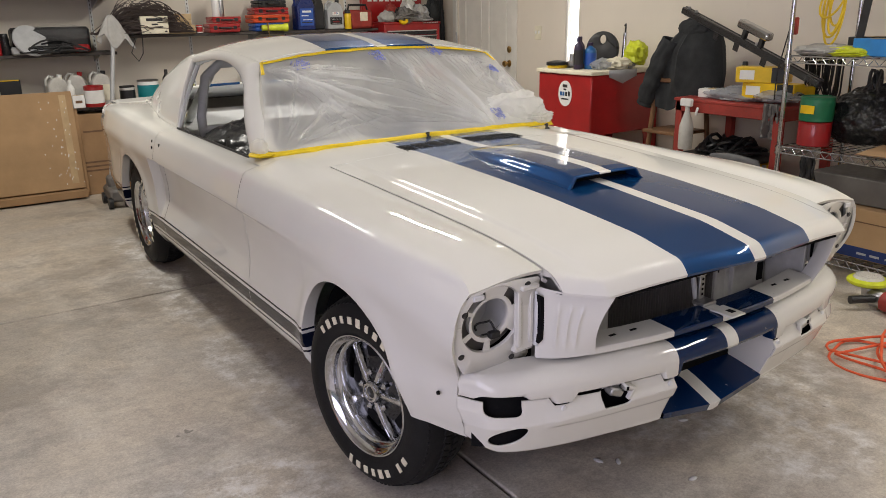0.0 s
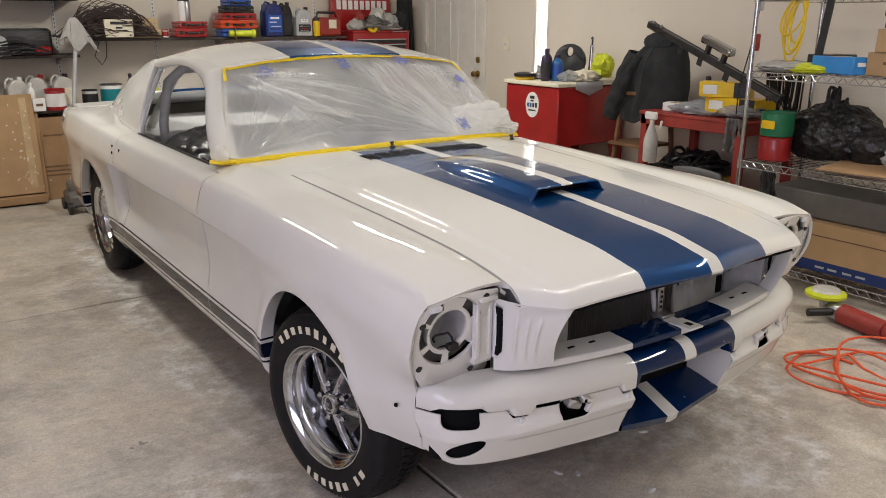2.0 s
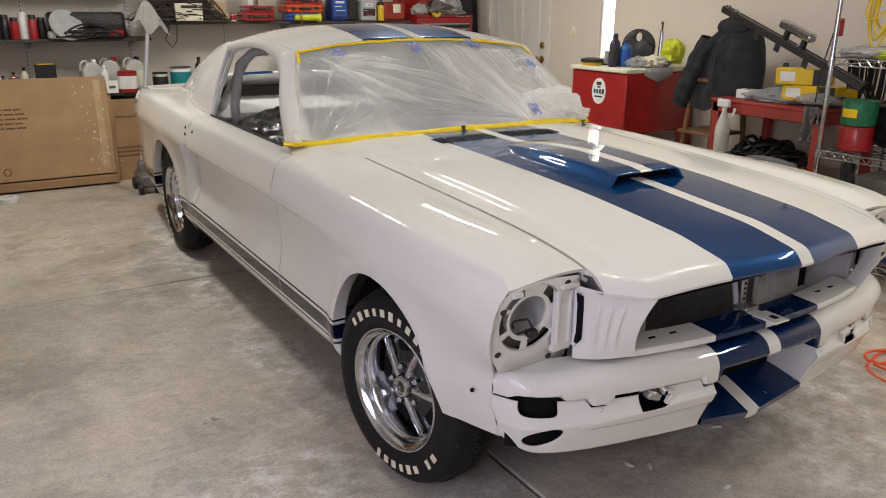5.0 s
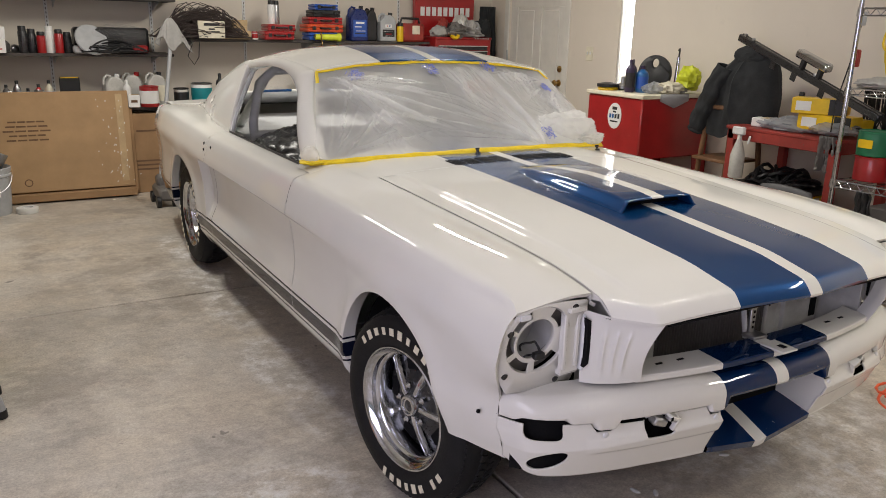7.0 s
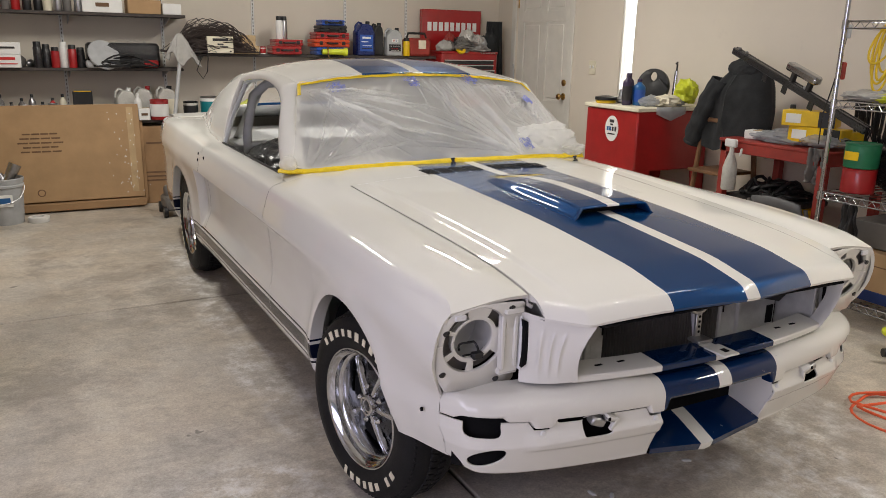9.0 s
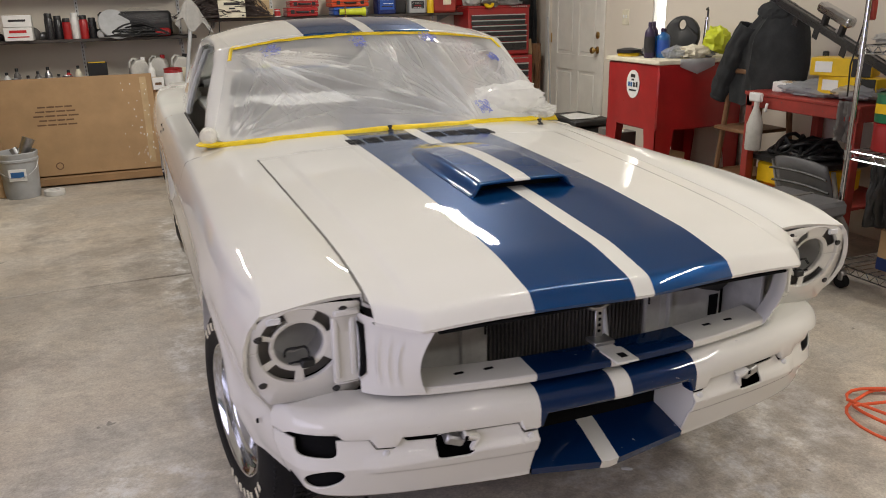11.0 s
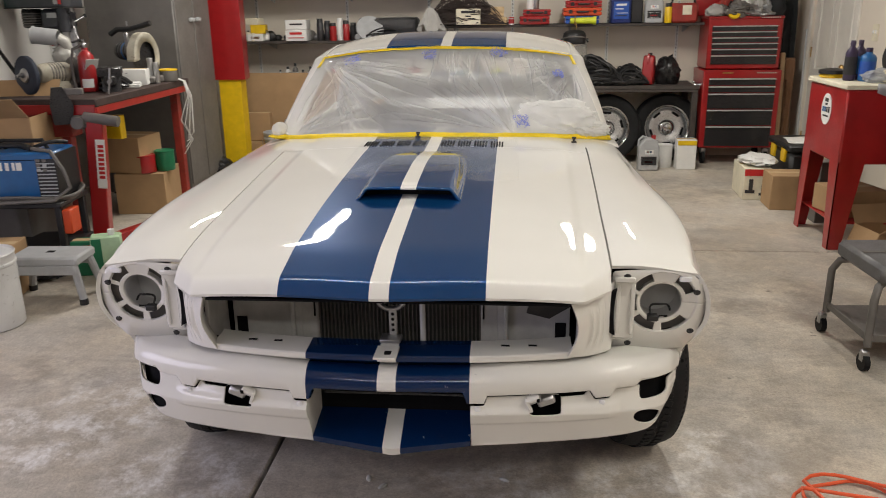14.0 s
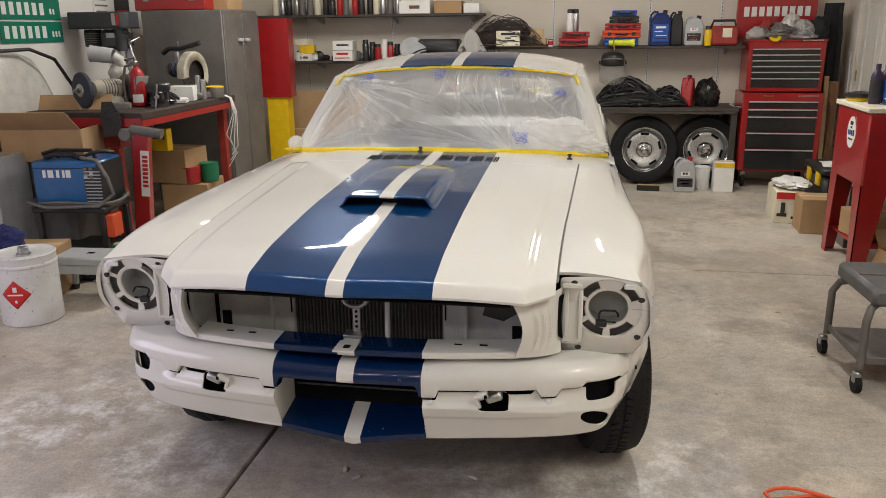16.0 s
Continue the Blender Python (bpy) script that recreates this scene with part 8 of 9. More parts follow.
# rolling mechanic seat
o = thing("mechanic_seat", 1.93, 0.77, 0, 3, "grey vinyl rolling mechanic seat with tool tray", "stool")
st = part("seat", G().box((0, 0, 0.40), (0.36, 0.40, 0.075), None, 0.035), M_VINYL, o, "dusty grey padded seat")
part("piping", G().box((0, 0, 0.44), (0.33, 0.02, 0.006), None, 0.002), M_GREY, st)
part("tray", G().box((0, 0, 0.125), (0.38, 0.38, 0.012), None, 0.004).box((-0.19, 0, 0.135), (0.012, 0.38, 0.03), None, 0.003).box((0, -0.19, 0.135), (0.38, 0.012, 0.03), None, 0.003), M_GREY, o)
for sx in (-1, 1):
    for sy in (-1, 1):
        part("leg", G().tube([(sx * 0.19, sy * 0.19, 0.10), (sx * 0.19, sy * 0.19, 0.30), (sx * 0.17, sy * 0.17, 0.35), (sx * 0.12, sy * 0.13, 0.37)], 0.016, 10), M_GREY, o)
        c = part("caster", G().cyl((sx * 0.2 - 0.012, sy * 0.2, 0.036), (sx * 0.2 + 0.012, sy * 0.2, 0.036), 0.036, n=20), M_RUBBER, o)
        part("fork", G().box((sx * 0.2, sy * 0.2, 0.065), (0.034, 0.03, 0.05), None, 0.006), M_STEEL, c)

# ---- left side of the garage ----
o = thing("steel_locker", -2.61, 3.86, 0, 0, "tall dark grey steel storage cabinet", "cabinet")
part("body", G().box((0, 0, 0.81), (0.70, 0.70, 1.58), None, 0.006), M_GREY, o)
for k, y in enumerate((-0.175, 0.175)):
    d = part("locker_door", G().box((0.356, y, 0.83), (0.014, 0.335, 1.48), None, 0.004), M_GREY, o)
    part("handle", G().box((0.375, y + (0.11 if k == 0 else -0.11), 1.36), (0.03, 0.07, 0.03), None, 0.01), M_LGREY, d, "worn bright handle")
part("plinth", G().box((0, 0, 0.01), (0.66, 0.66, 0.02)), M_BLACK, o)
o = thing("red_box", -2.72, 3.70, 1.602, 0, "long red metal tool box lying on the cabinet", "tool box")
part("body", G().box((0, 0, 0.05), (0.62, 0.30, 0.10), None, 0.008), M_RED, o)
part("lid", G().box((0, 0, 0.125), (0.63, 0.31, 0.05), None, 0.012), M_RED, o)
for lx in (-0.2, 0.2):
    part("latch", G().box((lx, -0.156, 0.095), (0.05, 0.012, 0.05), None, 0.004), M_STEEL, o)
carton(-2.4, 3.85, 1.602, 0.22, 0.3, 0.14, "brown carton on the cabinet", 0, M_CARD)
o = thing("red_panel_hoist", -2.18, 4.45, 0, 0, "red and yellow upright steel hoist post", "hoist")
part("red_shroud", G().prism([(-0.14, -0.08), (0.14, -0.08), (0.12, 0.1), (-0.12, 0.1)], 0.84, 1.54), M_RED, o, "red sheet metal shroud")
part("yellow_column", G().prism([(-0.11, -0.06), (0.09, -0.06), (0.09, 0.08), (-0.11, 0.08)], 0.06, 0.84), M_YELLOW, o, "yellow painted column")
part("foot", G().box((0, -0.05, 0.04), (0.3, 0.34, 0.08), None, 0.02), M_BLACK, o)

# big carton and the things before it
o = thing("flat_carton", -1.53, 4.875, 0.0, 0, "large flat brown carton leaning on the shelf wall", "carton")
lean = pose(0, 0, 0, -5, 0, 0)
part("face", G().box((0, 0, 0.47), (1.46, 0.03, 0.77), lean, 0.003), M_CARD, o)
part("back_sheet", G().box((0.02, 0.03, 0.44), (1.48, 0.02, 0.80), lean, 0.003), M_CARDD, o)
part("base", G().box((0.0, -0.02, 0.045), (1.47, 0.06, 0.06), None, 0.004), M_CARDD, o)
for k, (x, z, w) in enumerate(((-0.02, 0.63, 0.26), (-0.02, 0.595, 0.3), (-0.02, 0.56, 0.34), (-0.02, 0.525, 0.26), (-0.02, 0.49, 0.3))):
    for q in range(4):
        part("print_bar", G().box((x - w / 2 + w * (q + 0.5) / 4, -0.0158, z), (w / 4.6, 0.0015, 0.012), lean, 0.0004), M_INKB, o)
part("stamp", G().lathe([(0.03, 0), (0.03, 0.001), (0.022, 0.001), (0.022, 0)], 24, lean @ pose(0.0 - 0.05, -0.0155, 0.16, 90, 0, 0), caps=False), M_INKB, o)
part("tape_seam", G().box((0.66, -0.0158, 0.48), (0.05, 0.0012, 0.7), lean, 0.0004), M_PALEWOOD, o)
rr3 = random.Random(8)
g = G()
for k in range(42):
    g.box((rr3.gauss(0.60, 0.07), -0.0162, rr3.uniform(0.12, 0.8)), (0.006, 0.001, 0.006 + rr3.random() * 0.008), lean, 0.0003)
tagged(part("paint_flecks", g, M_LABELW, o, "white paint flecks"), kind="stuff")
o = thing("tall_carton", -0.62, 5.05, 0, 0, "brown printed carton standing behind the car", "carton")
part("body", G().box((0, 0, 0.33), (0.4, 0.18, 0.66), None, 0.004), M_CARDD, o)
for z, w in ((0.52, 0.2), (0.27, 0.26), (0.235, 0.22), (0.2, 0.26)):
    part("print_bar", G().box((-0.03, -0.0915, z), (w, 0.0015, 0.014), None, 0.0004), M_INKB, o)
carton(-0.22, 5.06, 0, 0.36, 0.2, 0.6, "brown carton standing under the shelf", 0, M_CARDD)
o = thing("floor_jack", -0.66, 4.45, 0, 0, "dark grey trolley jack behind the car", "jack")
part("body", G().box((0, 0, 0.10), (0.12, 0.3, 0.1), None, 0.02).box((0, 0.05, 0.18), (0.08, 0.1, 0.1), None, 0.02), M_GREY, o)
part("post", G().cyl((0, 0.1, 0.15), (0.22, 0.42, 1.26), 0.016, n=12), M_LGREY, o)
for s in (-1, 1):
    part("caster", G().cyl((s * 0.06 - 0.015, -0.12, 0.045), (s * 0.06 + 0.015, -0.12, 0.045), 0.045, n=18), M_BLACK, o)
    part("caster", G().cyl((s * 0.06 - 0.015, 0.12, 0.045), (s * 0.06 + 0.015, 0.12, 0.045), 0.045, n=18), M_BLACK, o)
o = thing("plastic_pail", -1.84, 4.60, 0, 0, "dirty grey five gallon pail with a gun in it", "bucket")
part("pail", G().lathe([(0.118, 0), (0.122, 0.01), (0.138, 0.28), (0.146, 0.285), (0.146, 0.30), (0.14, 0.305), (0.146, 0.325), (0.148, 0.345), (0.143, 0.35), (0.136, 0.34), (0.12, 0.03), (0, 0.03)], 36), M_LGREY, o)
part("label", G().box((0.0, -0.1345, 0.19), (0.12, 0.004, 0.09), None, 0.001), M_LABELW, o)
part("label_patch", G().box((0.0, -0.1372, 0.19), (0.09, 0.002, 0.045), None, 0.0006), M_MILL, o)
part("tool", G().cyl((0.03, 0, 0.3), (0.1, 0.02, 0.44), 0.035, 0.045, 14).cyl((0.02, 0.0, 0.28), (-0.02, 0.02, 0.37), 0.03), M_STEEL, o, "bare metal spray tool")
part("bail", G().tube([(0.147 * math.cos(a), -0.05 - 0.1 * math.sin(a), 0.29 - 0.12 * math.sin(a)) for a in np.linspace(0, math.pi, 14)], 0.003, 6), M_STEEL, o)
solo("tape_roll", G().lathe([(0.04, 0), (0.072, 0.0), (0.075, 0.005), (0.075, 0.04), (0.04, 0.042), (0.04, 0)], 28, caps=False), M_WHITEP, -1.62, 4.55, 0, 0, "white roll of tape on the floor", "tape roll")
carton(-2.08, 4.66, 0, 0.26, 0.16, 0.24, "small brown carton on the floor", 4, M_CARD)
carton(-2.1, 4.74, 0.245, 0.30, 0.10, 0.26, "brown carton stacked on another", 0, M_CARD)
solo("black_tool_bag", lump(0, 0, 0.08, 0.12, 0.14, 0.1, 16, 3, 0.3, 71), M_BLACK, -2.28, 4.2, 0, 0, "black bag on the floor", "bag")

# ---- red workbench along the left wall ----
o = thing("steel_workbench", -2.72, 2.75, 0, 0, "worn red steel workbench crowded with tools", "workbench")
part("top", G().box((0, 0, 0.91), (1.1, 1.4, 0.05), None, 0.006), plain("grimy_bench_top", (0.05, 0.032, 0.028), 0.7, 0, 0.4, 9, 0.2, wear=(0.11, 0.06, 0.05)), o, "grimy dark bench top")
part("edge", G().box((0.53, 0, 0.87), (0.03, 1.38, 0.06), None, 0.004), M_RED, o)
part("edge", G().box((0, -0.69, 0.87), (1.08, 0.03, 0.06), None, 0.004), M_RED, o)
for x, y in ((0.46, 0.62), (0.3, -0.62), (-0.5, 0.62), (-0.5, -0.62)):
    part("leg", G().box((x, y, 0.445), (0.06, 0.06, 0.89), None, 0.004), M_REDWORN, o)
part("drawer", G().box((0.1, -0.60, 0.77), (0.5, 0.12, 0.14), None, 0.004), M_REDWORN, o)
zb = 0.936
M_CAST = plain("worn_cast_iron", (0.16, 0.15, 0.14), 0.5, 0.3, 0.35, 12, 0.3, 0.0, (0.3, 0.28, 0.25))
M_SHELL = plain("grimy_cream_enamel", (0.46, 0.43, 0.35), 0.5, 0, 0.3, 10, 0.15, 0.0, (0.2, 0.17, 0.13))
M_SLATE = plain("slate_plastic", (0.045, 0.047, 0.055), 0.45, 0, 0.2)
o = thing("bench_grinder", -2.62, 2.36, zb, 62, "bench grinder with a large blue-grey wheel and a cream motor", "bench grinder")
part("motor", G().lathe([(0.03, -0.11), (0.052, -0.105), (0.062, -0.085), (0.066, -0.06), (0.066, 0.06), (0.062, 0.085), (0.052, 0.105), (0.03, 0.11)], 28, pose(0.03, 0, 0.125, 0, 90, 0)), M_SHELL, o, "grimy cream motor shell")
for k in range(5):
    part("vent_band", G().lathe([(0.0665, 0), (0.068, 0.002), (0.068, 0.007), (0.0665, 0.009)], 28, pose(-0.015 + 0.02 * k, 0, 0.125, 0, 90, 0), caps=False), M_CAST, o)
part("base", G().prism([(-0.09, 0), (0.13, 0), (0.10, 0.03), (0.08, 0.075), (-0.02, 0.075), (-0.05, 0.03)], -0.07, 0.07, pose(0, 0, 0, 90, 0, 0)), M_SHELL, o)
part("wheel", G().lathe([(0.02, -0.016), (0.112, -0.015), (0.118, -0.010), (0.118, 0.012), (0.112, 0.016), (0.02, 0.016)], 44, pose(-0.145, 0, 0.125, 0, 90, 0)), plain("blue_grey_abrasive", (0.03, 0.038, 0.06), 0.75), o, "worn blue-black abrasive wheel")
part("flange", G().lathe([(0.045, 0), (0.04, 0.008), (0.02, 0.012), (0, 0.012)], 24, pose(-0.162, 0, 0.125, 0, -90, 0)), M_STEEL, o)
part("spindle", G().cyl((-0.21, 0, 0.125), (-0.10, 0, 0.125), 0.009, n=12).cyl((-0.192, 0, 0.125), (-0.176, 0, 0.125), 0.018, n=6), M_STEEL, o)
part("wheel_guard", G().lathe([(0.03, -0.03), (0.085, -0.028), (0.094, -0.02), (0.094, 0.02), (0.085, 0.028), (0, 0.03)], 32, pose(0.185, 0, 0.125, 0, 90, 0)), M_CAST, o)
part("tool_rest", G().box((0.185, -0.11, 0.10), (0.06, 0.05, 0.008), None, 0.002).box((0.185, -0.10, 0.06), (0.012, 0.01, 0.09), None, 0.002), M_STEEL, o)
part("eye_shield", G().box((0.185, -0.09, 0.235), (0.09, 0.004, 0.07), pose(0, 0, 0, 25, 0, 0), 0.001), M_LENS, o)
o = thing("dust_duct", -2.72, 2.62, zb, 0, "grey elbow duct with an open round mouth", "duct")
part("mouth", G().lathe([(0.060, 0.0), (0.055, 0.01), (0.053, 0.15), (0.048, 0.16), (0.045, 0.15), (0.05, 0.012), (0.056, 0.0)], 26, pose(-0.10, -0.05, 0.355, 0, 97, 10), caps=False), M_LGREY, o)
part("elbow", G().tube([(0.05, -0.02, 0.335), (0.085, 0.0, 0.31), (0.09, 0.015, 0.26), (0.05, 0.03, 0.20), (0.02, 0.03, 0.11), (0.02, 0.03, 0.0)], 0.036, 14), M_CLOUDY, o)
part("hood_plate", lump(0.06, 0.0, 0.21, 0.07, 0.05, 0.07, 16, 2, 0.2, 4), M_CLOUDY, o)
o = thing("drill_press", -2.92, 3.05, zb, 0, "dark grey bench drill press with a slate belt cover", "drill press")
part("column", G().cyl((0.05, 0.1, 0.02), (0.05, 0.1, 0.57), 0.03, n=20), M_STEEL, o)
part("head", G().box((0.0, 0.03, 0.445), (0.16, 0.24, 0.15), None, 0.03).cyl((0.08, -0.05, 0.52), (0.08, -0.05, 0.36), 0.042, 0.036, 22), M_SLATE, o)
cover = part("belt_cover", G().prism([(-0.30, -0.115), (0.12, -0.115), (0.165, -0.07), (0.165, 0.08), (0.12, 0.13), (-0.30, 0.13), (-0.33, 0.08), (-0.33, -0.07)], 0.525, 0.645), M_SLATE, o, "slate grey belt cover")
bv = cover.modifiers.new("round", "BEVEL")
bv.width, bv.segments = 0.012, 2
part("cover_seam", G().prism([(-0.303, -0.118), (0.122, -0.118), (0.168, -0.072), (0.168, 0.082), (0.122, 0.133), (-0.303, 0.133), (-0.333, 0.082), (-0.333, -0.072)], 0.523, 0.531), M_BLACK, cover)
part("label", G().box((0.105, -0.1175, 0.59), (0.022, 0.003, 0.085), None, 0.001), M_LABELR, cover, "red printed label")
part("label", G().box((0.075, -0.1175, 0.59), (0.03, 0.003, 0.085), None, 0.001), M_LGREY, cover)
mot = part("motor", G().lathe([(0.03, 0.0), (0.062, 0.006), (0.068, 0.02), (0.068, 0.12), (0.06, 0.135), (0.0, 0.135)], 28, pose(-0.19, 0.02, 0.385)), M_BLACKMET, o)
for k in range(6):
    part("fin", G().lathe([(0.068, 0), (0.0715, 0.002), (0.0715, 0.006), (0.068, 0.008)], 28, pose(-0.19, 0.02, 0.40 + 0.017 * k), caps=False), M_GREY, mot)
part("motor_plate", G().box((-0.09, 0.03, 0.455), (0.09, 0.03, 0.11), None, 0.006), M_CAST, o)
part("switch_plate", G().box((0.02, -0.094, 0.475), (0.07, 0.006, 0.035), None, 0.002), M_LGREY, o)
part("quill", G().cyl((0.08, -0.05, 0.36), (0.08, -0.05, 0.30), 0.022, n=18), M_STEEL, o)
part("chuck", G().lathe([(0.012, 0.0), (0.018, 0.01), (0.026, 0.035), (0.027, 0.07), (0.018, 0.078)], 20, pose(0.08, -0.05, 0.235)), M_STEEL, o)
part("drill_bit", G().cyl((0.08, -0.05, 0.24), (0.08, -0.05, 0.15), 0.005, 0.003, 8), M_BLACKMET, o)
part("base", G().box((0.03, 0.0, 0.02), (0.22, 0.34, 0.04), None, 0.012), M_CAST, o)
part("table", G().lathe([(0.03, -0.03), (0.04, 0.0), (0.095, 0.006), (0.10, 0.012), (0.10, 0.026), (0, 0.026)], 32, pose(0.06, -0.03, 0.16)), M_CAST, o)
part("feed_hub", G().cyl((0.07, 0.0, 0.42), (0.12, 0.0, 0.42), 0.026, n=18), M_STEEL, o)
for k in range(3):
    a = 2 * math.pi * k / 3 + 0.4
    lv = part("lever", G().cyl((0.11, 0.0, 0.42), (0.15, 0.12 * math.cos(a), 0.42 + 0.12 * math.sin(a)), 0.006, n=8), M_STEEL, o)
    part("knob", lump(0.15, 0.12 * math.cos(a), 0.42 + 0.12 * math.sin(a), 0.014, 0.014, 0.014, 8, 1, 0.0, 1), M_BLACK, lv)
o = thing("fire_extinguisher", -2.42, 2.46, zb, 0, "red and white pressure cylinder with a black hose on the bench", "cylinder")
part("body", G().lathe([(0.040, 0), (0.050, 0.006), (0.053, 0.02), (0.053, 0.19), (0.048, 0.225), (0.032, 0.25), (0.018, 0.262), (0.018, 0.275)], 30), M_RED, o)
part("valve", G().box((0, 0, 0.292), (0.032, 0.05, 0.036), None, 0.008).cyl((0, 0, 0.30), (0.0, 0, 0.33), 0.008, n=10), M_STEEL, o)
part("lever", G().box((-0.01, -0.03, 0.325), (0.016, 0.09, 0.010), pose(0, 0, 0, 6, 0, 0), 0.003), M_BLACK, o)
part("hose", G().tube([(0.0, -0.03, 0.295), (-0.05, -0.05, 0.27), (-0.075, -0.05, 0.18), (-0.07, -0.05, 0.07), (-0.06, -0.05, 0.02)], 0.010, 8), M_GREY, o)
rows = [[(0.0536 * math.cos(a), 0.0536 * math.sin(a), z) for z in (0.03, 0.085)] for a in np.linspace(-1.9, -0.5, 12)]
part("label", G().grid(rows), M_LABELW, o, "white label patch")
o = thing("cut_off_saw", -2.36, 3.15, zb, 0, "grey chop saw with a cream arched guard and a black handle", "chop saw")
rows = []
for a in np.linspace(-0.5, 3.3, 40):
    rows.append([(dx, r * math.cos(a), 0.20 + r * math.sin(a)) for dx, r in ((-0.03, 0.105), (-0.034, 0.158), (-0.028, 0.167), (0.024, 0.167), (0.03, 0.158), (0.026, 0.105))])
tw = pose(0, 0, -0.02, 0, 0, -5)
part("guard", G().grid([[tuple(tw @ Vector(q)) for q in r] for r in rows], flip=True), M_SHELL, o, "cream arched blade guard", thick=0.004)
part("blade", G().lathe([(0.02, -0.0015), (0.15, -0.0012), (0.15, 0.0012), (0.02, 0.0015)], 48, tw @ pose(0, 0, 0.20, 0, 90, 0)), M_BLACKMET, o)
part("motor", G().lathe([(0.035, 0.0), (0.055, 0.008), (0.06, 0.03), (0.06, 0.13), (0.052, 0.155), (0.0, 0.16)], 26, pose(-0.045, -0.03, 0.22, 0, -90, -20)), M_CAST, o)
for k in range(4):
    part("motor_band", G().lathe([(0.0605, 0), (0.0635, 0.003), (0.0635, 0.010), (0.0605, 0.013)], 26, pose(-0.045, -0.03, 0.22, 0, -90, -20) @ pose(0, 0, 0.045 + 0.022 * k), caps=False), M_MILL if k == 1 else M_BLACK, o)
part("handle", G().tube([(-0.19, -0.08, 0.34), (-0.13, -0.09, 0.375), (-0.03, -0.10, 0.375), (0.08, -0.11, 0.40), (0.13, -0.115, 0.415)], 0.019, 12), M_BLACK, o, "long black grip")
part("handle_post", G().box((-0.05, -0.07, 0.32), (0.03, 0.03, 0.10), pose(0, 0, 0, 10, 0, 0), 0.006).cyl((-0.06, -0.08, 0.37), (-0.06, -0.08, 0.43), 0.005, n=8), M_STEEL, o)
part("base", G().box((0, 0.02, 0.025), (0.28, 0.38, 0.05), None, 0.010), M_CAST, o)
part("fence", G().box((0.02, -0.10, 0.075), (0.20, 0.015, 0.05), None, 0.003), M_CAST, o)
part("vise_screw", G().cyl((-0.02, -0.30, 0.085), (-0.02, -0.11, 0.085), 0.010, n=10).cyl((-0.05, -0.30, 0.085), (0.01, -0.30, 0.085), 0.006, n=8), M_STEEL, o)
carton(-2.33, 2.92, zb, 0.17, 0.13, 0.11, "white carton on the bench", 14, M_LABELW)
for k in range(2):
    can(-2.26 + 0.04 * k, 3.02, zb, 0.02, 0.17 - 0.03 * k, M_ALU, "slim bare aluminium tube on the bench", M_ALU, None, "metal_tube", "tube")
can(-2.22, 3.2, zb, 0.07, 0.08, M_GREY, "grey jar with a yellow lid", M_YELLOW, None, "jar", "jar")
tangle(-2.4, 2.62, zb, 0.16, 0.12, 0.09, 12, 0.009, M_BLACKMET, "tangle of dark tools and cord on the bench", "tool_heap", "tools", 61)
o = thing("bench_vise", -2.29, 2.50, zb, 24, "black iron bench vise bolted to the bench corner", "vise")
part("body", G().prism([(-0.06, 0), (0.06, 0), (0.05, 0.04), (0.045, 0.115), (-0.03, 0.115), (-0.05, 0.05)], -0.055, 0.055, pose(0, 0, 0, 90, 0, 90)), M_BLACKMET, o)
part("fixed_jaw", G().box((0, 0.02, 0.13), (0.15, 0.035, 0.05), None, 0.006), M_BLACKMET, o)
part("sliding_jaw", G().box((0, -0.075, 0.125), (0.15, 0.045, 0.06), None, 0.008).box((0, -0.08, 0.075), (0.07, 0.10, 0.06), None, 0.008), M_BLACKMET, o)
part("screw", G().cyl((0, -0.22, 0.075), (0, -0.08, 0.075), 0.013, n=14), M_STEEL, o)
part("handle", G().cyl((-0.012, -0.205, 0.0), (0.012, -0.205, 0.16), 0.006, n=10), M_STEEL, o)
solo("paper_stack", G().box((0, 0, 0.012), (0.16, 0.12, 0.022), None, 0.002).box((0.01, 0.01, 0.028), (0.14, 0.11, 0.008), pose(0, 0, 0, 0, 0, 9), 0.001), M_LABELW, -2.30, 2.74, zb, 18, "white papers and pads on the bench", "paper")
o = thing("white_wires", -2.18, 3.3, zb, 0, "loose white wires hanging off the bench end", "wires")
for k in range(4):
    w = 0.03 * k
    part("wire", G().tube([(-0.05, 0.01 * k, 0.006), (-0.02, 0.01 * k, 0.008), (0.03, 0.01 * k, -0.01), (0.045 + w * 0.3, 0.02, -0.12), (-0.02 + w, 0.0, -0.3 - 0.03 * k), (0.05 - w * 0.4, 0.02, -0.45), (-0.02 + w * 0.5, 0.0, -0.56 + 0.05 * k)], 0.004, 6), M_WHITEP, o)
carton(-2.42, 3.1, 0, 0.36, 0.4, 0.3, "brown carton under the bench", 8, M_CARD)
carton(-2.5, 3.05, 0.305, 0.32, 0.3, 0.26, "brown carton stacked under the bench", -6, M_CARD)
carton(-2.4, 2.66, 0.6, 0.14, 0.06, 0.16, "yellow and red carton hung under the bench", -10, M_YELLOW, ((0, 0.1, 0.1, 0.03),), ink=M_INK)
can(-2.36, 2.96, 0.305, 0.075, 0.12, M_RED, "red round tin on a carton", M_RED, None, "tin", "tin")
can(-2.25, 3.05, 0.305, 0.07, 0.14, M_GREEN, "green round tin on a carton", M_GREEN, M_GREEN, "tin", "tin")

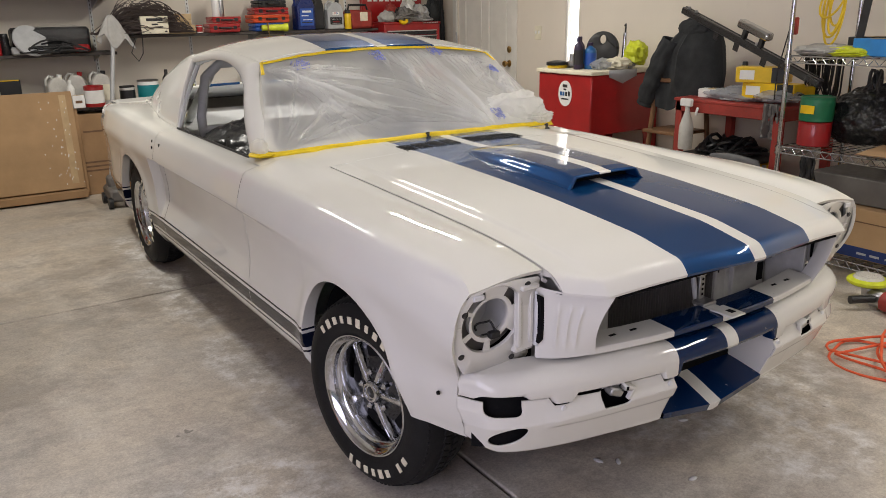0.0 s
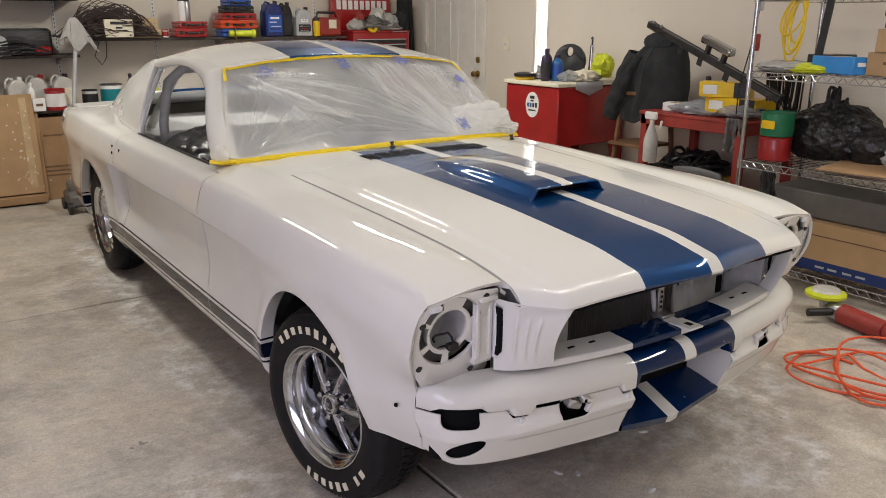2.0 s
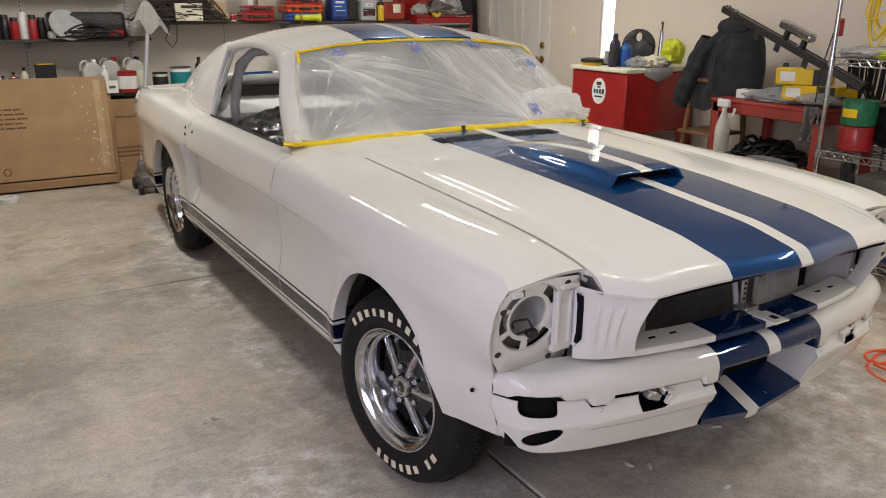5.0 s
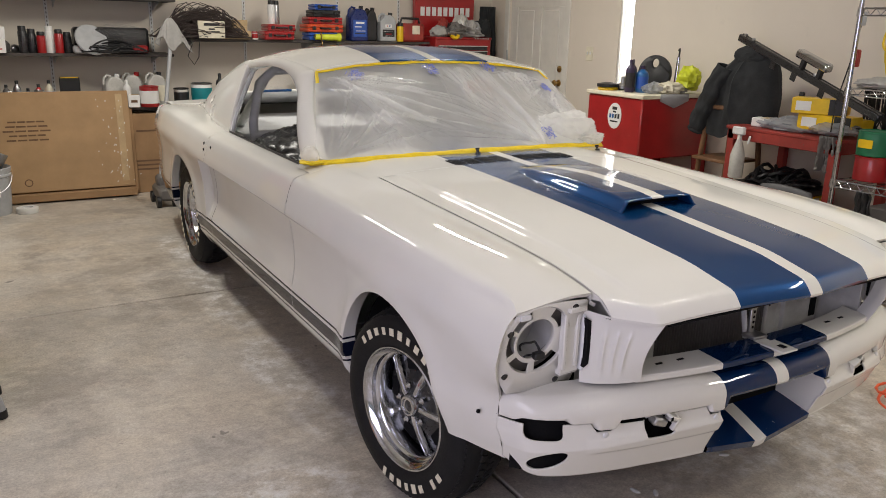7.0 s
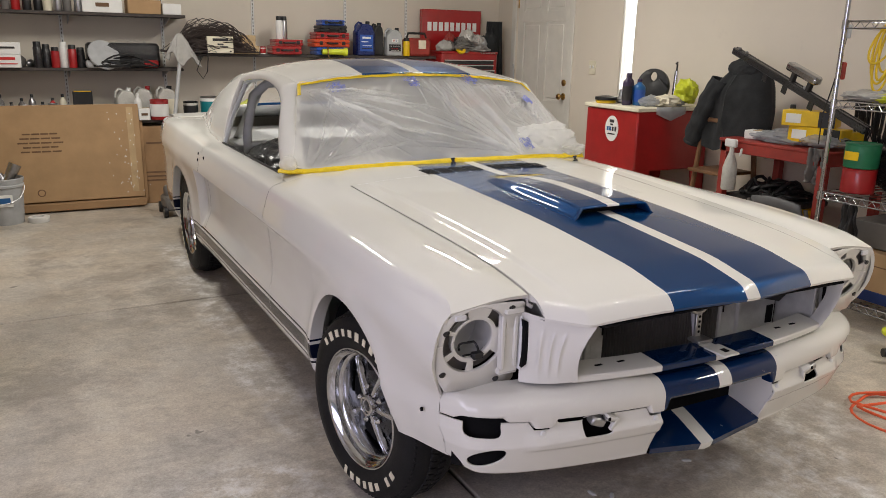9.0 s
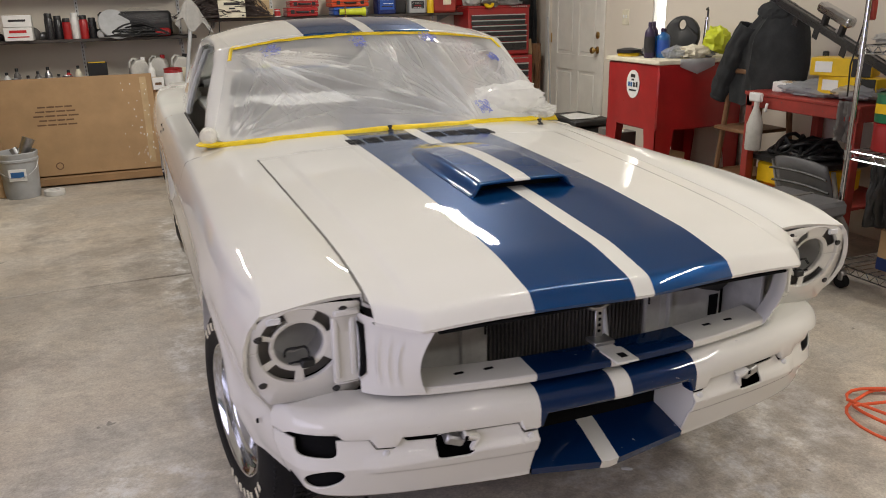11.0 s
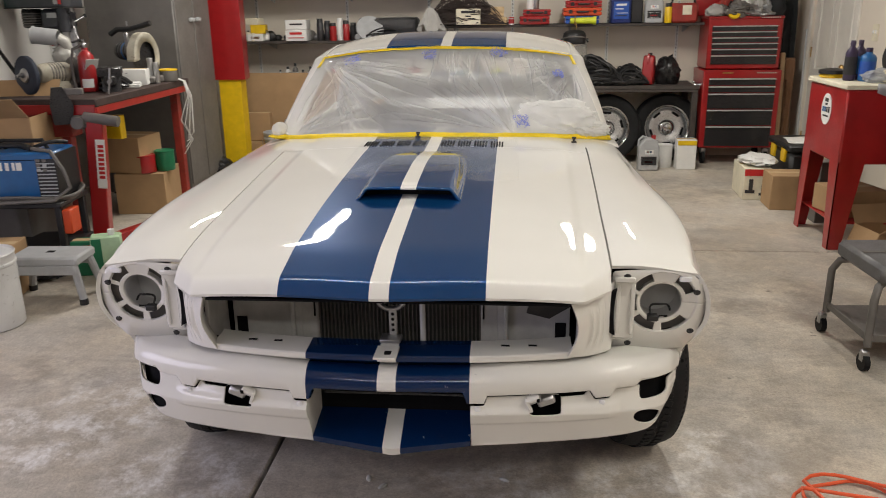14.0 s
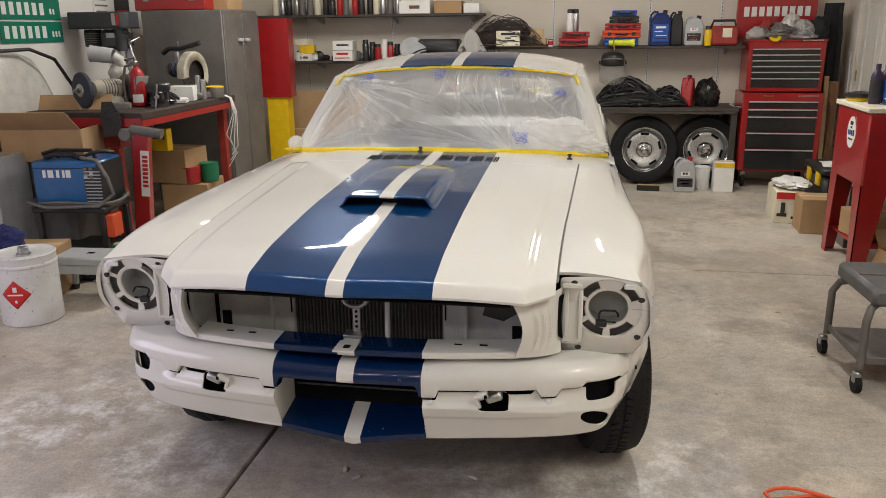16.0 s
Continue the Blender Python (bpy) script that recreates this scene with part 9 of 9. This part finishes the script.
# engine stand post: red column with a printed plate
o = thing("engine_stand", -2.25, 2.05, 0, 12, "red steel engine stand with a white name plate", "engine stand")
part("column", G().box((0, 0, 0.42), (0.10, 0.09, 0.80), pose(0, 0, 0, 0, 4, 0), 0.006), M_RED, o)
part("head", G().cyl((-0.03, -0.07, 0.80), (-0.03, 0.09, 0.80), 0.036, n=22).box((-0.02, 0, 0.80), (0.10, 0.09, 0.08), None, 0.012), M_GREY, o)
part("head_plate", G().prism([(-0.07, -0.09), (0.03, -0.09), (0.05, 0.02), (0.0, 0.13), (-0.06, 0.13), (-0.08, 0.02)], -0.008, 0.008, pose(-0.10, -0.02, 0.88, 90, 0, 20)), M_BLACKMET, o, "black steel mounting plate")
part("head_bar", G().cyl((0.0, -0.02, 0.83), (0.2, -0.04, 0.80), 0.032, n=18), M_GREY, o, "dull steel rotating tube")
part("arm", G().box((-0.12, 0.0, 0.9), (0.05, 0.05, 0.22), pose(0, 0, 0, 0, -18, 0), 0.008), M_GREY, o)
part("arm_head", G().box((-0.07, 0, 0.98), (0.16, 0.04, 0.04), None, 0.006), M_GREY, o)
pl = part("plate", G().box((0.03, -0.0475, 0.55), (0.055, 0.003, 0.30), pose(0, 0, 0, 0, 4, 0), 0.001), M_LABELW, o, "white plate with red letter marks")
for k in range(8):
    part("letter_bar", G().box((0.032, -0.0495, 0.47 + k * 0.027), (0.034, 0.002, 0.018), pose(0, 0, 0, 0, 4, 0), 0.0004), M_LABELR, pl)
part("foot", G().box((0.08, -0.05, 0.055), (0.5, 0.07, 0.07), pose(0, 0, 0, 0, 0, 60), 0.006), M_RED, o)
for k in (-1, 1):
    a = radians(60)
    part("caster", G().cyl((0.08 + k * 0.23 * math.cos(a) - 0.03, -0.05 + k * 0.23 * math.sin(a), 0.035), (0.08 + k * 0.23 * math.cos(a) + 0.02, -0.05 + k * 0.23 * math.sin(a), 0.035), 0.035, n=18), M_BLACK, o)

# welder on a cart
o = thing("welder", -2.44, 1.72, 0, 6, "blue wire-feed welder on a black cart", "welder")
part("case", G().box((0, 0, 0.56), (0.42, 0.3, 0.27), None, 0.015), M_MILL, o, "blue enamelled welder case")
part("top_handle", G().tube([(-0.12, 0, 0.69), (-0.1, 0, 0.74), (0.1, 0, 0.74), (0.12, 0, 0.69)], 0.012, 8), M_BLACK, o)
vent = part("vent_panel", G().box((0.213, 0.0, 0.56), (0.006, 0.28, 0.25), None, 0.004).box((0.17, -0.152, 0.55), (0.11, 0.006, 0.22), None, 0.003), M_BLACK, o)
for k in range(10):
    part("louvre", G().box((0.17, -0.157, 0.455 + k * 0.02), (0.10, 0.005, 0.007), None, 0.001), M_LGREY, vent)
for x, w in ((-0.13, 0.02), (-0.09, 0.035), (-0.045, 0.02), (-0.01, 0.016), (0.02, 0.03)):
    part("name_bar", G().box((x, -0.152, 0.62), (w, 0.002, 0.045), None, 0.001), M_LABELW, o)
cart = part("cart", G().box((0, 0, 0.40), (0.46, 0.36, 0.03), None, 0.006).box((0, 0, 0.14), (0.46, 0.36, 0.03), None, 0.006), M_BLACK, o)
for sx in (-1, 1):
    for sy in (-1, 1):
        part("cart_leg", G().box((sx * 0.2, sy * 0.15, 0.22), (0.035, 0.035, 0.4), None, 0.004), M_BLACK, cart)
for k in range(6):
    part("control", G().box((0.13 + 0.035 * (k % 2), -0.158, 0.60 + 0.026 * (k // 2)), (0.022, 0.006, 0.016), None, 0.002), M_GREY if k % 3 else M_LGREY, vent)
part("lid_seam", G().box((-0.02, -0.1512, 0.655), (0.36, 0.0015, 0.004), None, 0.0004), M_DARK, o)
part("gun", G().tube([(-0.16, -0.06, 0.705), (-0.08, -0.09, 0.73), (0.02, -0.07, 0.725), (0.08, -0.1, 0.71)], 0.016, 8), M_BLACK, o, "black welding gun lying on the case")
part("gun_lead", G().tube([(0.08, -0.1, 0.71), (0.2, -0.14, 0.70), (0.27, -0.17, 0.60), (0.29, -0.16, 0.50), (0.22, -0.22, 0.44), (-0.1, -0.23, 0.43), (-0.24, -0.18, 0.45)], 0.011, 8), M_GREY, o)
part("orange_box", G().box((0.24, -0.1, 0.3), (0.05, 0.12, 0.14), None, 0.006), M_ORANGEP, o)
for k in range(3):
    part("cable", G().tube([((0.25 + 0.012 * k) * math.cos(t), (0.2 + 0.012 * k) * math.sin(t), 0.425 + 0.012 * k + 0.012 * math.sin(3 * t)) for t in np.linspace(0, 2 * math.pi, 30)[:-1]], 0.009, 8, closed=True), M_GREY, o)
part("cable_top", G().tube([(-0.22 + 0.44 * t, 0.06 * math.sin(7 * t), 0.715 + 0.02 * math.sin(9 * t)) for t in np.linspace(0, 1, 20)], 0.011, 8), M_BLACK, o)
carton(-2.72, 1.95, 0.66, 0.5, 0.42, 0.2, "open brown carton by the bench", 10, M_CARD, open_top=True)
o = thing("side_bin", -2.75, 1.95, 0, 0, "dark metal stand under the open carton", "stand")
part("body", G().box((0, 0, 0.33), (0.44, 0.36, 0.65), None, 0.006), M_GREY, o)
carton(-2.42, 1.22, 0, 0.3, 0.24, 0.28, "brown carton on the floor by the cart", 12, M_CARD)
solo("blue_rag", lump(0, 0, 0.05, 0.1, 0.09, 0.07, 16, 3, 0.35, 81), plain("navy_cloth", (0.02, 0.025, 0.12), 0.9), -2.52, 1.1, 0.285, 0, "navy blue shop rag on the carton", "rag")
tangle(-2.4, 1.55, 0, 0.22, 0.16, 0.12, 12, 0.012, M_BLACK, "black cables heaped under the cart", "cable_heap", "cables", 71)
carton(-2.95, 1.6, 0, 0.3, 0.3, 0.72, "pale grey cabinet by the wall", 0, M_LGREY, name="grey_cabinet")

# fender skin and street signs on the wall
rows = []
for v in np.linspace(0, 1, 12):
    rows.append([(0.05 * math.sin(3 * u) - 0.1 * v * v, (u - 0.5) * (0.72 - 0.2 * v), 0.86 + 0.46 * v - 0.1 * (u - 0.2) ** 2 * v) for u in np.linspace(0, 1, 16)])
o = thing("body_panel", -3.05, 2.1, 0.0, 0, "pale primered car panel leaning behind the bench", "car part")
part("skin", G().grid(rows), M_CLOUDY, o, thick=0.006)
part("rail", G().tube([(-0.02, -0.3, 1.32), (0.03, 0.1, 1.33), (0.06, 0.3, 1.26), (0.08, 0.45, 1.05), (0.1, 0.55, 0.9)], 0.012, 8), M_BLACK, o, "black trim rail")
for k, z in enumerate((1.37, 1.53)):
    o = thing("street_sign", XL + 0.012, 2.62, z, 0, "green street name sign with white letter marks", "sign", "street signs")
    part("blade", G().box((0, 0, 0.07), (0.006, 0.66, 0.145), None, 0.003), M_SIGN, o)
    for q in range(6):
        part("letter_bar", G().box((0.0042, -0.27 + q * 0.078, 0.07), (0.0016, 0.045, 0.085), None, 0.0004), M_LABELW, o)
    for q in range(3 if k == 0 else 2):
        part("letter_bar", G().box((0.0042, 0.215 + q * 0.035, 0.055), (0.0016, 0.02, 0.04), None, 0.0004), M_LABELW, o)
# drum, step stool and solvent tin on the floor
o = thing("solvent_can", -2.17, 0.82, 0, 0, "white five gallon solvent can with red hazard diamond", "can")
part("body", G().lathe([(0.140, 0), (0.146, 0.006), (0.146, 0.30), (0.15, 0.305), (0.15, 0.315), (0.146, 0.32), (0.146, 0.35), (0.15, 0.357), (0.146, 0.362), (0.138, 0.352), (0, 0.352)], 44), plain("scuffed_white_enamel", (0.7, 0.7, 0.69), 0.4, 0, 0.12, 6, 0.1, 0.2, (0.3, 0.28, 0.25)), o)
part("cap", G().lathe([(0.035, 0.352), (0.035, 0.362), (0.025, 0.365), (0.025, 0.392), (0.02, 0.396), (0, 0.396)], 20, pose(0.02, -0.03, 0)), M_STEEL, o)
rows = []
for i in range(9):
    row = []
    for j in range(9):
        a, b = (i - 4) / 4, (j - 4) / 4
        p, q = (a + b) / 2, (a - b) / 2
        ang = radians(-78) + p * 0.075 / 0.147
        row.append((0.1475 * math.cos(ang), 0.1475 * math.sin(ang), 0.175 + q * 0.075))
    rows.append(row)
part("hazard_diamond", G().grid(rows, flip=True), M_LABELR, o, "red diamond hazard label", thick=0.0006)
for k, (p, q, w, h) in enumerate(((0, 0.0, 0.075, 0.008), (0, 0.028, 0.02, 0.026), (0, -0.035, 0.01, 0.014))):
    ang = radians(-78)
    part("label_bar", G().box((0.1484, p, 0.175 + q), (0.0012, w, h), Matrix.Rotation(ang, 4, "Z"), 0.0003), M_LABELW, o)
o = thing("step_stool", -2.06, 1.2, 0, 4, "grey plastic step stool", "step stool")
part("top", G().box((0, 0, 0.225), (0.36, 0.22, 0.05), None, 0.015), M_LGREY, o)
part("apron", G().box((0, -0.1, 0.18), (0.32, 0.02, 0.05), None, 0.004).box((0, 0.1, 0.18), (0.32, 0.02, 0.05), None, 0.004), M_LGREY, o)
part("grip_hole", G().box((0, 0, 0.2505), (0.04, 0.03, 0.002), None, 0.0006), M_DARK, o)
for sx in (-1, 1):
    for sy in (-1, 1):
        lg = part("leg", G().tube([(sx * 0.15, sy * 0.085, 0.21), (sx * 0.19, sy * 0.11, 0.02)], 0.02, 8), M_LGREY, o)
        part("rubber_foot", G().cyl((sx * 0.19, sy * 0.11, 0), (sx * 0.188, sy * 0.109, 0.03), 0.022, n=12), M_BLACK, lg)
o = thing("solvent_tin", -1.95, 1.55, 0, 24, "pale green rectangular solvent tin", "tin")
part("body", G().box((0, 0, 0.12), (0.16, 0.10, 0.24), None, 0.008), M_PALEGREEN, o)
part("side_band", G().box((-0.05, -0.0512, 0.12), (0.05, 0.002, 0.22), None, 0.0005), M_GREEN, o)
part("spout", G().cyl((0.03, 0, 0.24), (0.03, 0, 0.27), 0.018, n=14), M_WHITEP, o)
carton(-2.1, 1.58, 0, 0.12, 0.1, 0.2, "red and green tin beside the stool", 10, M_GREEN, ((0, 0.15, 0.12, 0.06),), ink=M_LABELR, name="flat_tin")
coil(-2.25, 0.35, M_ORANGE, "orange air hose end on the floor", ((0, 0, 0.16, 0.1, 0.3), (-0.1, -0.25, 0.15, 0.1, 2.0)))

# dangling cable ends below the upper shelf
o = thing("hanging_cable", -0.30, 4.88, 1.27, 0, "thin dark cable end dangling from the shelf", "cable")
part("cord", G().tube([(0, 0.06, 0.02), (0.0, -0.03, 0.03), (0.02, -0.04, -0.05), (-0.02, -0.04, -0.14), (0.03, -0.03, -0.21), (0.07, -0.03, -0.15), (0.08, -0.03, -0.04), (0.09, 0.03, 0.02)], 0.004, 6), M_BLACK, o)
# papers pinned on the wall above the bench
for k, (y, z, w, h, m) in enumerate(((3.50, 1.66, 0.22, 0.26, M_LABELW), (3.80, 1.42, 0.22, 0.60, M_INK), (3.62, 1.14, 0.16, 0.14, M_LABELW))):
    o = thing("poster", XL + 0.004, y, z, 0, ("white printed sheet pinned on the wall", "dark glossy poster pinned on the wall", "small white notice pinned on the wall")[k], "poster")
    part("sheet", G().box((0, 0, 0), (0.003, w, h), None, 0.0008), m, o)
    for q in range(4):
        part("print_bar", G().box((0.002, 0, h * (0.3 - 0.18 * q)), (0.0015, w * (0.8 - 0.12 * (q % 2)), h * 0.05), None, 0.0004), M_LABELR if q == 0 else (M_GREY if m is M_LABELW else M_GREEN), o)
